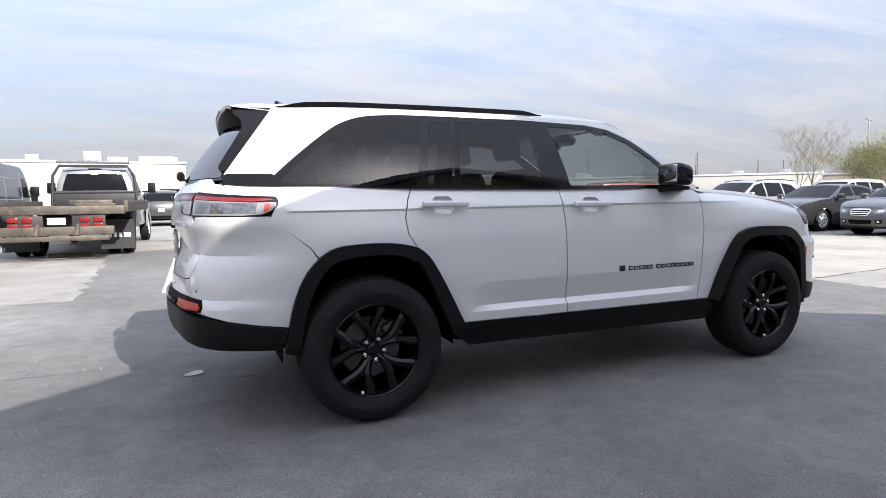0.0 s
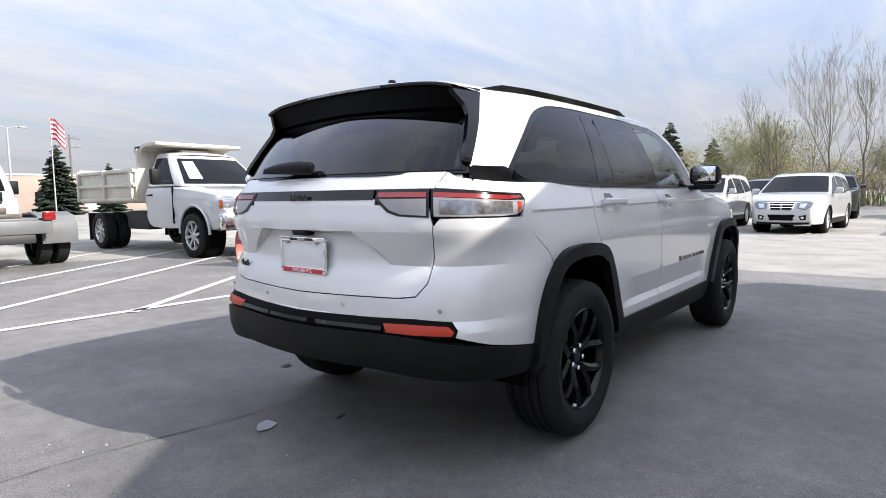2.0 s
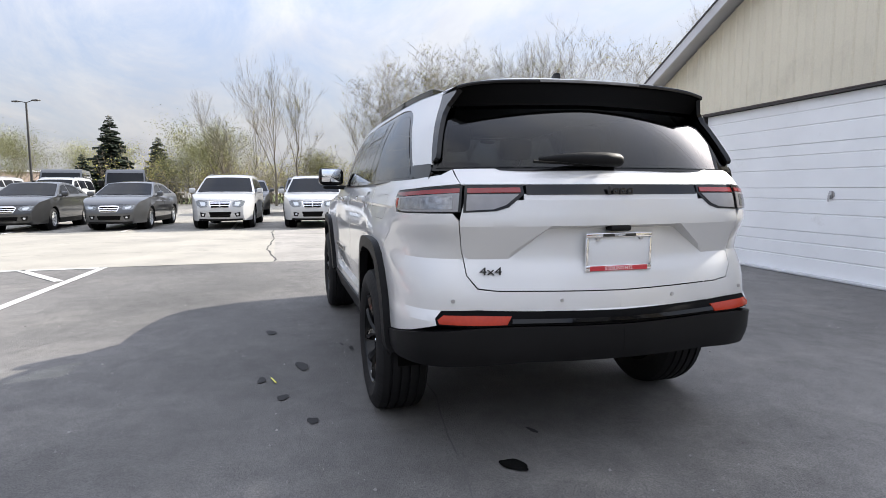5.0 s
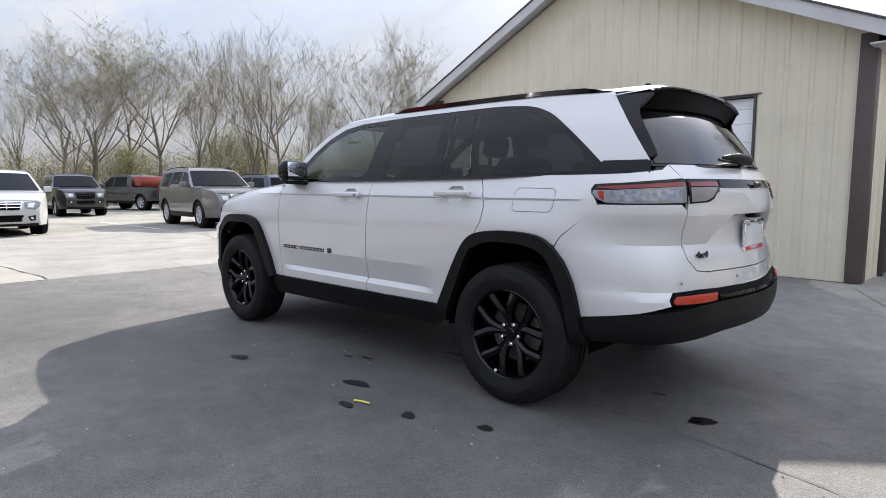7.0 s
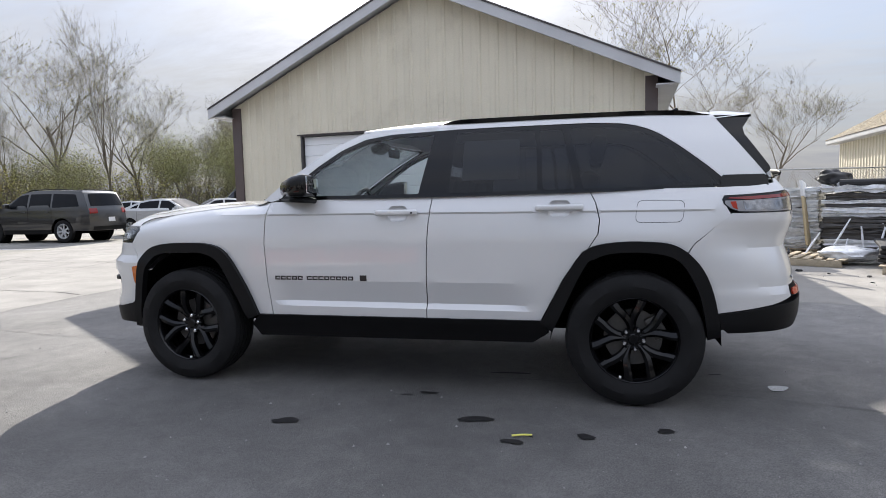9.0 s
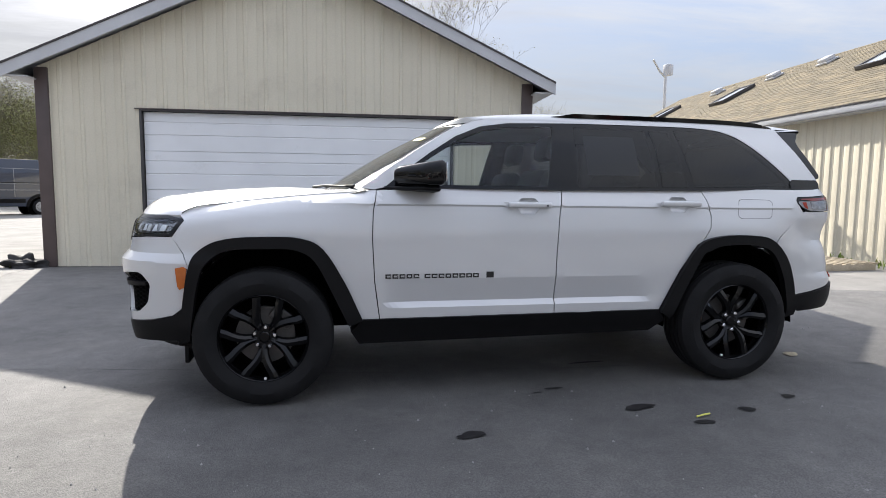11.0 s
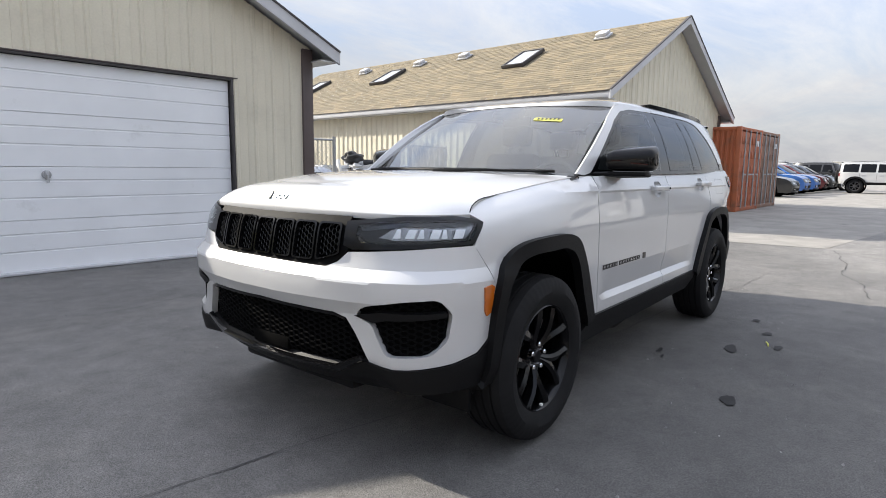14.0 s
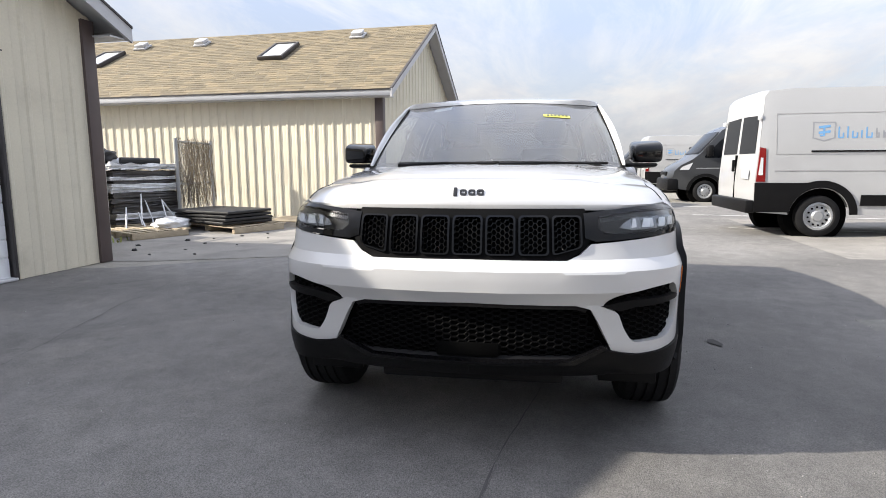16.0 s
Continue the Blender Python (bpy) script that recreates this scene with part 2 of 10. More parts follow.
M["yellow_tag"] = material("yellow_tag", (0.72, 0.70, 0.14), rough=0.6, vary=0.05)
M["plate_white"] = material("white_plastic_plate", (0.60, 0.61, 0.62), rough=0.35, coat=0.5, vary=0.04)
M["red_print"] = material("red_print", (0.45, 0.03, 0.04), rough=0.4, vary=0.05)
M["white_print"] = material("white_print", (0.8, 0.8, 0.8), rough=0.5, vary=0.03)
M["black_print"] = material("black_badge", (0.01, 0.01, 0.011), rough=0.3, vary=0.05)


# ---- mesh helpers ----
def finish(name, bm, mat, parent=None, label="", smooth=True, angle=35.0):
    """Links a bmesh as one mesh object, with its sharp edges kept sharp."""
    if smooth:
        lim = radians(angle)
        bm.normal_update()
        for f in bm.faces:
            f.smooth = True
        for e in bm.edges:
            if len(e.link_faces) == 2 and e.calc_face_angle(0) > lim:
                e.smooth = False
    me = bpy.data.meshes.new(name)
    bm.to_mesh(me)
    bm.free()
    for m in (mat if isinstance(mat, (list, tuple)) else [mat]):
        me.materials.append(m)
    ob = new(name, me)
    if parent:
        ob.parent = parent
    if label:
        ob["label"] = label
    return ob


part = finish


def thing(name, label, category, m=None, group="", kind=""):
    ob = new(name)
    if m is not None:
        ob.matrix_basis = m
    return tagged(ob, label, category, group, kind)


def add_box(bm, lo, hi, bevel=0.0, m=None):
    """A box from corner to corner, its edges rounded."""
    lo, hi = Vector(lo), Vector(hi)
    vs = [bm.verts.new((x, y, z)) for x in (lo.x, hi.x) for y in (lo.y, hi.y) for z in (lo.z, hi.z)]
    fs = [bm.faces.new([vs[i] for i in q]) for q in ((0, 1, 3, 2), (4, 6, 7, 5), (0, 4, 5, 1), (2, 3, 7, 6), (0, 2, 6, 4), (1, 5, 7, 3))]
    if bevel:
        es = list({e for f in fs for e in f.edges})
        r = bmesh.ops.bevel(bm, geom=es, offset=bevel, segments=2, affect="EDGES", profile=0.5)
        vs = list({v for f in r["faces"] for v in f.verts} | {v for v in vs if v.is_valid})
    if m is not None:
        bmesh.ops.transform(bm, matrix=m, verts=[v for v in vs if v.is_valid])
    return vs


def box(lo, hi, bevel=0.0, m=None):
    bm = bmesh.new()
    add_box(bm, lo, hi, bevel)
    if m is not None:
        bm.transform(m)
    return bm


def add_tube(bm, pts, radii, sides=8, cap=True):
    """A round bar through the points, tapering by the radii."""
    pts = [Vector(p) for p in pts]
    if not hasattr(radii, "__len__"):
        radii = [radii] * len(pts)
    rings, ref = [], None
    for i, p in enumerate(pts):
        d = (pts[min(i + 1, len(pts) - 1)] - pts[max(i - 1, 0)]).normalized()
        if ref is None:
            ref = d.orthogonal().normalized()
        ref = (ref - d * ref.dot(d)).normalized()
        other = d.cross(ref)
        rings.append([bm.verts.new(p + (ref * math.cos(2 * math.pi * k / sides) + other * math.sin(2 * math.pi * k / sides)) * radii[i]) for k in range(sides)])
    for a, b in zip(rings, rings[1:]):
        for k in range(sides):
            bm.faces.new((a[k], a[(k + 1) % sides], b[(k + 1) % sides], b[k]))
    if cap:
        bm.faces.new(rings[0][::-1])
        bm.faces.new(rings[-1])
    return bm


def tube(pts, radii, sides=8):
    return add_tube(bmesh.new(), pts, radii, sides)


def add_lathe(bm, profile, axis="y", sides=32, close=False):
    """Turns (radius, along) pairs round an axis."""
    rings = []
    for r, a in profile:
        ring = []
        for k in range(sides):
            c, s = math.cos(2 * math.pi * k / sides) * r, math.sin(2 * math.pi * k / sides) * r
            ring.append(bm.verts.new((c, a, s) if axis == "y" else (c, s, a) if axis == "z" else (a, c, s)))
        rings.append(ring)
    loops = list(zip(rings, rings[1:])) + ([(rings[-1], rings[0])] if close else [])
    for a, b in loops:
        for k in range(sides):
            q = [a[k], b[k], b[(k + 1) % sides], a[(k + 1) % sides]]
            bm.faces.new(q if axis != "z" else q[::-1])
    return rings


def cylinder(r, lo, hi, axis="z", sides=24, bevel=0.0):
    bm = bmesh.new()
    prof = [(r - bevel, lo), (r, lo + bevel), (r, hi - bevel), (r - bevel, hi)] if bevel else [(r, lo), (r, hi)]
    rings = add_lathe(bm, prof, axis, sides)
    bm.faces.new(rings[0]); bm.faces.new(rings[-1])
    bmesh.ops.recalc_face_normals(bm, faces=bm.faces)
    return bm


def extrude_outline(outline, y0, y1, bevel=0.0):
    """A prism: an outline in (x, z), from y0 to y1."""
    bm = bmesh.new()
    a = [bm.verts.new((x, y0, z)) for x, z in outline]
    b = [bm.verts.new((x, y1, z)) for x, z in outline]
    fa, fb = bm.faces.new(a), bm.faces.new(b[::-1])
    n = len(a)
    for i in range(n):
        bm.faces.new((a[i], b[i], b[(i + 1) % n], a[(i + 1) % n]))
    bmesh.ops.recalc_face_normals(bm, faces=bm.faces)
    if bevel:
        bmesh.ops.bevel(bm, geom=list(fa.edges) + list(fb.edges), offset=bevel, segments=2, affect="EDGES", profile=0.5)
    return bm


def mirrored(bm):
    c = bm.copy()
    for v in c.verts:
        v.co.y = -v.co.y
    bmesh.ops.reverse_faces(c, faces=c.faces)
    return c


def joined(*bms):
    """Several bmeshes as one."""
    out = bmesh.new()
    for b in bms:
        me = bpy.data.meshes.new("tmp")
        b.to_mesh(me)
        b.free()
        out.from_mesh(me)
        bpy.data.meshes.remove(me)
    return out


def text_bm(words, size, depth=0.002, spread=1.0, shear=0.0):
    """Lettering in Blender's own font, lying in xy, centred, as a bmesh."""
    cu = bpy.data.curves.new("lettering", "FONT")
    cu.body, cu.size, cu.extrude, cu.align_x, cu.align_y, cu.shear = words, size, depth, "CENTER", "CENTER", shear
    cu.resolution_u = 3
    ob = bpy.data.objects.new("lettering", cu)
    scene.collection.objects.link(ob)
    me = bpy.data.meshes.new_from_object(ob.evaluated_get(bpy.context.evaluated_depsgraph_get()))
    bm = bmesh.new()
    bm.from_mesh(me)
    bpy.data.objects.remove(ob)
    bpy.data.curves.remove(cu)
    bpy.data.meshes.remove(me)
    for v in bm.verts:
        v.co.x *= spread
    return bm

# ---- ground ----
M["asphalt"] = material("sealed_asphalt", (0.132, 0.127, 0.121), rough=0.77, vary=0.24, scale=0.55, grain=0.6, grain_scale=170, bump=0.5, second=(0.17, 0.162, 0.15), second_at=(0.5, 0.72), second_scale=0.9)


def strip_brightness(m):
    """Brightness put into the colour: broad dark strip along the lane, paler beside it."""
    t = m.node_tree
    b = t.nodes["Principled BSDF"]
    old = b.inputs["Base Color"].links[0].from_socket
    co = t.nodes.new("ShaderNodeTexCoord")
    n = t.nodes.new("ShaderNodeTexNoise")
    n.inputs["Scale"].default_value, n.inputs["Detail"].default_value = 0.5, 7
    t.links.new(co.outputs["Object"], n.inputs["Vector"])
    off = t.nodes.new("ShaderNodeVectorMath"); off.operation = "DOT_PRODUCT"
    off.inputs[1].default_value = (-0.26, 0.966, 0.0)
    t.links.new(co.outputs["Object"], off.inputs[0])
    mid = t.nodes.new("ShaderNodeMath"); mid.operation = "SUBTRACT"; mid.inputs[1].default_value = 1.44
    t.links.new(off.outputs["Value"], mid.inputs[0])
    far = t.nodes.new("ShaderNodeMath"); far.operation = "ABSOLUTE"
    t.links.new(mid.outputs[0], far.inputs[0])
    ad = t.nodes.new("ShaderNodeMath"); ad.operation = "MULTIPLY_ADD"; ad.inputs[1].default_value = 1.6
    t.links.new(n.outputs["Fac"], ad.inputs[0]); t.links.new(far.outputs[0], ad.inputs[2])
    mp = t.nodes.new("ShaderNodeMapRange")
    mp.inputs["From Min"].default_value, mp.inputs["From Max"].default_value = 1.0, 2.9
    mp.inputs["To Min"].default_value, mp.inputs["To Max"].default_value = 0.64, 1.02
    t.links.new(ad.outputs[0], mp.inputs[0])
    # mottled by tyres and drips
    n2 = t.nodes.new("ShaderNodeTexNoise")
    n2.inputs["Scale"].default_value, n2.inputs["Detail"].default_value, n2.inputs["Roughness"].default_value = 5.0, 10, 0.72
    t.links.new(co.outputs["Object"], n2.inputs["Vector"])
    m2 = t.nodes.new("ShaderNodeMapRange")
    m2.inputs["From Min"].default_value, m2.inputs["From Max"].default_value = 0.3, 0.7
    m2.inputs["To Min"].default_value, m2.inputs["To Max"].default_value = 0.76, 1.24
    t.links.new(n2.outputs["Fac"], m2.inputs[0])
    # paler towards the yard gate, brightness again put into the colour
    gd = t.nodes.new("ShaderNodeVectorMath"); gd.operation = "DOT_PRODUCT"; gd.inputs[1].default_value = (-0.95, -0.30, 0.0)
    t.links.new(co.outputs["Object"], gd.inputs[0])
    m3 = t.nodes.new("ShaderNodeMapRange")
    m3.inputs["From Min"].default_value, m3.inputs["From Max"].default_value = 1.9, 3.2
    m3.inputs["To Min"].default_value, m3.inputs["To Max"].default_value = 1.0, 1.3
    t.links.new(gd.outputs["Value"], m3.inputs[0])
    gate_tone = t.nodes.new("ShaderNodeMath"); gate_tone.operation = "MULTIPLY"
    t.links.new(mp.outputs[0], gate_tone.inputs[0]); t.links.new(m3.outputs[0], gate_tone.inputs[1])
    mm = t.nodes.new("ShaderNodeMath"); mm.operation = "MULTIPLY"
    t.links.new(gate_tone.outputs[0], mm.inputs[0]); t.links.new(m2.outputs[0], mm.inputs[1])
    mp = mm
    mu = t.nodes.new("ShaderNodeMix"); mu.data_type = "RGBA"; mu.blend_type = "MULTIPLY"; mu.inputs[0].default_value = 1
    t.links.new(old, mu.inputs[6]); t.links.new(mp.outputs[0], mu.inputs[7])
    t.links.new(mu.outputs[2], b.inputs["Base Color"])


strip_brightness(M["asphalt"])
M["old_asphalt"] = material("worn_asphalt", (0.27, 0.256, 0.226), rough=0.9, vary=0.2, scale=0.6, grain=0.5, grain_scale=80, bump=0.8, second=(0.14, 0.137, 0.13), second_at=(0.48, 0.7), second_scale=0.35)
M["concrete"] = material("weathered_concrete", (0.30, 0.284, 0.247), rough=0.88, vary=0.12, scale=0.7, grain=0.14, grain_scale=90, bump=0.2, second=(0.215, 0.205, 0.186), second_at=(0.5, 0.75), second_scale=0.8)
M["rough_concrete"] = material("patched_concrete", (0.255, 0.242, 0.222), rough=0.9, vary=0.16, scale=1.1, grain=0.22, grain_scale=70, bump=0.35, second=(0.19, 0.18, 0.168), second_at=(0.5, 0.68), second_scale=1.6)
M["line_paint"] = material("worn_line_paint", (0.58, 0.58, 0.57), rough=0.7, vary=0.1, scale=5, grain=0.2, grain_scale=80, second=(0.3, 0.3, 0.3), second_at=(0.62, 0.8), second_scale=9)
M["grass"] = material("spring_grass", (0.10, 0.13, 0.035), rough=0.95, vary=0.3, scale=0.4, grain=0.4, grain_scale=14)


def sheet(name, corners, z, mat, label, category, step=None):
    """A flat sheet of ground with the corners given in plan."""
    bm = bmesh.new()
    bm.faces.new([bm.verts.new((x, y, z)) for x, y in corners])
    bm.normal_update()
    if next(iter(bm.faces)).normal.z < 0:
        bmesh.ops.reverse_faces(bm, faces=bm.faces)
    return tagged(finish(name, bm, mat, smooth=False), label, category, kind="structure")


def wavy(a, b, n, amp, seed):
    """Points from a to b with an uneven edge."""
    r = random.Random(seed)
    d = Vector((b[0] - a[0], b[1] - a[1]))
    side = Vector((-d.y, d.x)).normalized()
    return [tuple(Vector(a) + d * (i / n) + side * (r.uniform(-amp, amp) if 0 < i < n else 0)) for i in range(n)]


sheet("ground", [(-400, -400), (400, -400), (400, 400), (-400, 400)], -0.008, M["old_asphalt"], "grey worn asphalt lot reaching to the horizon", "ground")
asphalt_edge = [(-2.95, -3.0), (-1.75, -4.9), (-1.6, -6.0), (6.2, -6.4), (5.75, -3.0)] + wavy((5.6, -3.0), (5.55, 9.0), 30, 0.03, 2) + [(5.55, 9.0)] + [(-2.9, 12.0), (-14.0, 12.0), (-14.0, 2.2), (-7.6, 1.2), (-7.4, -1.6), (-4.6, -2.4)]
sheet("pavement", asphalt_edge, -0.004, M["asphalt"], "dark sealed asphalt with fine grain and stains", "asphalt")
sheet("pavement", wavy((5.6, -6.2), (5.55, 1.55), 40, 0.03, 3) + [(5.55, 1.55), (13.4, 1.6), (14.2, -30), (30, -42), (18, -42), (5.0, -14.0)], -0.002, M["rough_concrete"], "patched tan concrete apron, cracked and uneven", "concrete")
sheet("pavement", [(5.55, 1.55), (5.7, 26), (13.9, 27), (13.4, 1.6)], 0.0, M["concrete"], "pale cast concrete strip across the lot", "concrete")
sheet("pavement", [(-2.2, -4.95), (-2.95, -3.0), (-4.6, -2.4), (-7.4, -1.6), (-8.3, -2.8), (-9.6, -16), (-2.5, -16)], -0.002, M["rough_concrete"], "gritty grey concrete yard beside the sheds", "concrete")
sheet("pavement", [(-7.6, 1.2), (-7.4, -1.6), (-8.3, -2.6), (-18, -2.2), (-60, -14), (-120, -14), (-120, 10), (-14, 2.2)], 0.0, M["rough_concrete"], "pale worn concrete lane between parked vans", "concrete")


def stripe(a, b, w=0.11):
    """A painted line from a to b."""
    a, b = Vector(a), Vector(b)
    s = Vector((-(b - a).y, (b - a).x)).normalized() * w / 2
    sheet("parking_line", [a + s, b + s, b - s, a - s], 0.004, M["line_paint"], "worn white painted parking line", "line")


for c0 in (1.4, 3.3, 5.25, 7.3, 9.3, 11.3):  # a hatched bay beside the lane
    a = (-2.6, c0 - 1.82) if c0 - 1.82 > 4.4 else ((4.3 - c0) / 0.7, 4.3)
    xe = min(5.5, a[0] + 5.6)
    stripe(a, (xe, 0.7 * xe + c0))
stripe((-2.68, 4.45), (5.55, 4.12))
stripe((-2.63, 4.5), (-2.5, 19.0), 0.18)
sheet("pavement", wavy((-3.7, 4.35), (-3.95, 10.3), 24, 0.08, 9) + [(-5.2, 11.2), (-9.5, 11.6), (-9.5, 4.6)], -0.003, M["rough_concrete"], "old tan concrete patch in the lane, broken at its edge", "concrete")
stripe((5.47, 4.1), (5.52, 9.0))
for k in range(14):
    stripe((14.2, -9.2 + 3.02 * k), (19.2, -9.1 + 3.02 * k))
for k in range(1, 6):
    stripe((-4.4 - 3.1 * k, 3.9 + 0.1 * k), (-3.2 - 3.1 * k, 11.0))

# ---- the two sheds ----
M["siding"] = material("cream_metal_siding", (0.66, 0.61, 0.485), rough=0.5, vary=0.06, scale=0.8, grain=0.04, grain_scale=40, second=(0.53, 0.485, 0.385), second_at=(0.55, 0.8), second_scale=1.3)
M["trim_brown"] = material("brown_corner_trim", (0.085, 0.062, 0.058), rough=0.5, vary=0.15, scale=3)
M["fascia"] = material("dull_white_fascia", (0.50, 0.505, 0.52), rough=0.45, vary=0.08, scale=2)
M["door_white"] = material("white_door_paint", (0.80, 0.81, 0.82), rough=0.42, vary=0.05, scale=1.2, second=(0.6, 0.6, 0.58), second_at=(0.62, 0.85), second_scale=2.2)
M["dark_frame"] = material("dark_door_frame", (0.05, 0.045, 0.045), rough=0.6, vary=0.2)
M["mirror_pane"] = material("skylight_glass", (0.55, 0.58, 0.6), rough=0.08, coat=1, vary=0.1)


def island_material(name, colors, rough=0.9, grain=0.25, scale=60):
    """Colour that differs from loose piece to loose piece of one mesh."""
    m = bpy.data.materials.new(name)
    m.use_nodes = True
    t = m.node_tree
    b = t.nodes["Principled BSDF"]
    b.inputs["Roughness"].default_value = rough
    g = t.nodes.new("ShaderNodeNewGeometry")
    r = t.nodes.new("ShaderNodeValToRGB")
    r.color_ramp.interpolation = "LINEAR"
    while len(r.color_ramp.elements) < len(colors):
        r.color_ramp.elements.new(0.5)
    for i, c in enumerate(colors):
        r.color_ramp.elements[i].position = i / (len(colors) - 1)
        r.color_ramp.elements[i].color = (*c, 1)
    t.links.new(g.outputs["Random Per Island"], r.inputs[0])
    co = t.nodes.new("ShaderNodeTexCoord")
    n = t.nodes.new("ShaderNodeTexNoise"); n.inputs["Scale"].default_value = scale
    t.links.new(co.outputs["Object"], n.inputs["Vector"])
    mp = t.nodes.new("ShaderNodeMapRange")
    mp.inputs["From Min"].default_value, mp.inputs["From Max"].default_value = 0.25, 0.75
    mp.inputs["To Min"].default_value, mp.inputs["To Max"].default_value = 1 - grain, 1 + grain
    t.links.new(n.outputs["Fac"], mp.inputs[0])
    mu = t.nodes.new("ShaderNodeMix"); mu.data_type = "RGBA"; mu.blend_type = "MULTIPLY"; mu.inputs[0].default_value = 1
    t.links.new(r.outputs[0], mu.inputs[6]); t.links.new(mp.outputs[0], mu.inputs[7])
    t.links.new(mu.outputs[2], b.inputs["Base Color"])
    return m


M["shingle"] = island_material("tan_asphalt_shingle", [(0.15, 0.125, 0.082), (0.18, 0.15, 0.098), (0.235, 0.19, 0.118), (0.135, 0.112, 0.075), (0.20, 0.165, 0.105)])


def siding(width, top, holes=(), pitch=0.305, depth=0.017, turn=None):
    """A ribbed metal wall in its own plane (x along, z up, facing +y). top(x) is its height; holes are (x0, x1, height)."""
    bm = bmesh.new()
    xs = []
    x = 0.0
    k = 0
    while x < width:
        for off, d in ((0, 0), (0.020, depth), (0.055, depth), (0.075, 0), (0.165, 0), (0.172, -0.004), (0.18, 0)):
            if x + off < width:
                xs.append((x + off, d))
        x += pitch
        k += 1
    xs.append((width, 0))
    extra = [h for hole in holes for h in hole[:2]] + [width / 2]
    for e in extra:
        xs.append((e, 0))
    xs.sort()
    for (xa, da), (xb, db) in zip(xs, xs[1:]):
        if xb - xa < 1e-4:
            continue
        mid = (xa + xb) / 2
        lo = 0.0
        for h0, h1, hh in holes:
            if h0 < mid < h1:
                lo = hh
        q = [bm.verts.new(p) for p in ((xa, da, lo), (xb, db, lo), (xb, db, top(xb)), (xa, da, top(xa)))]
        bm.faces.new(q[::-1])
    bmesh.ops.remove_doubles(bm, verts=bm.verts, dist=1e-4)
    if turn is not None:
        bm.transform(turn)
    return bm


def garage_door(parent, x0, x1, h, y, panels=4, handle=None):
    """A sectional door in the plane y, with its dark frame; each section has two pressed ribs."""
    door = part("garage_door", box((x0, y - 0.10, 0.0), (x1, y - 0.075, h)), M["door_white"], parent, "white sectional overhead garage door, closed")
    ph = h / panels
    for i in range(panels):
        bm = bmesh.new()
        z0, z1 = i * ph + 0.001, (i + 1) * ph - 0.001
        prof = [(0.010, z0), (0.022, z0 + 0.004)]
        for fz in (0.41, 0.74):
            zc = z0 + (z1 - z0) * fz
            prof += [(0.022, zc - 0.013), (0.011, zc - 0.008), (0.011, zc + 0.004), (0.022, zc + 0.012)]
        prof += [(0.022, z1 - 0.004), (0.010, z1)]
        rows = [[bm.verts.new((xx, y - 0.075 + d, z)) for d, z in prof] for xx in (x0 + 0.01, x1 - 0.01)]
        for a in range(len(prof) - 1):
            bm.faces.new((rows[0][a], rows[0][a + 1], rows[1][a + 1], rows[1][a]))
        part("door_panel", bm, M["door_white"], door, smooth=False)
    for a, b in (((x0 - 0.035, y - 0.11, 0), (x0, y + 0.026, h + 0.03)), ((x1, y - 0.11, 0), (x1 + 0.035, y + 0.026, h + 0.03)), ((x0, y - 0.11, h), (x1, y + 0.026, h + 0.03))):
        part("door_jamb", box(a, b, 0.008), M["dark_frame"], door)
    part("sill", box((x0, y - 0.1, 0.0), (x1, y + 0.05, 0.03), 0.008), M["fascia"], door)
    if handle:
        bm = joined(cylinder(0.05, -0.002, 0.012, "y", 20, 0.004), tube([(0, 0.01, 0), (0, 0.05, -0.01), (0, 0.055, -0.09)], 0.012), box((-0.02, 0.01, -0.06), (0.02, 0.03, 0.05), 0.006))
        bm.transform(Matrix.Translation((handle[0], y - 0.053, handle[1])))
        part("lock_handle", bm, M["steel"], door, "steel twist lock handle")
    return door


def shingle_slope(a, b, c, d, exposure=0.145, tab=0.30, seed=1):
    """Courses of shingles on the slope with eave a-b and ridge d-c."""
    a, b, c, d = map(Vector, (a, b, c, d))
    r = random.Random(seed)
    up = d - a
    n = max(2, round(up.length / exposure))
    along = (b - a)
    nrm = along.cross(up).normalized()
    if nrm.z < 0:
        nrm = -nrm
    bm = bmesh.new()
    for i in range(n):
        s0, s1 = i / n, (i + 1.35) / n
        x = -r.random() * tab / along.length
        while x < 1:
            w = tab * r.uniform(0.7, 1.25) / along.length
            x0, x1 = max(0, x), min(1, x + w - 0.006 / along.length)
            if x1 > x0:
                drop = r.choice((0, 0, 0.012, 0.02))
                lift = 0.006 + r.uniform(0, 0.004)
                p = [a + along * x0 + up * s0 + nrm * lift - up.normalized() * drop, a + along * x1 + up * s0 + nrm * lift - up.normalized() * drop,
                     a + along * x1 + up * min(1, s1) + nrm * 0.002, a + along * x0 + up * min(1, s1) + nrm * 0.002]
                v = [bm.verts.new(q) for q in p]
                lo = [bm.verts.new(q - nrm * 0.012) for q in p[:2]]
                bm.faces.new(v)
                bm.faces.new((lo[0], lo[1], v[1], v[0]))
            x += w
    return bm


def roof_slab(pts, thick):
    """A slab below the four corners given."""
    bm = bmesh.new()
    up = [bm.verts.new(p) for p in pts]
    dn = [bm.verts.new(Vector(p) - Vector((0, 0, thick))) for p in pts]
    bm.faces.new(up); bm.faces.new(dn[::-1])
    for i in range(4):
        bm.faces.new((up[i], dn[i], dn[(i + 1) % 4], up[(i + 1) % 4]))
    bmesh.ops.recalc_face_normals(bm, faces=bm.faces)
    return bm


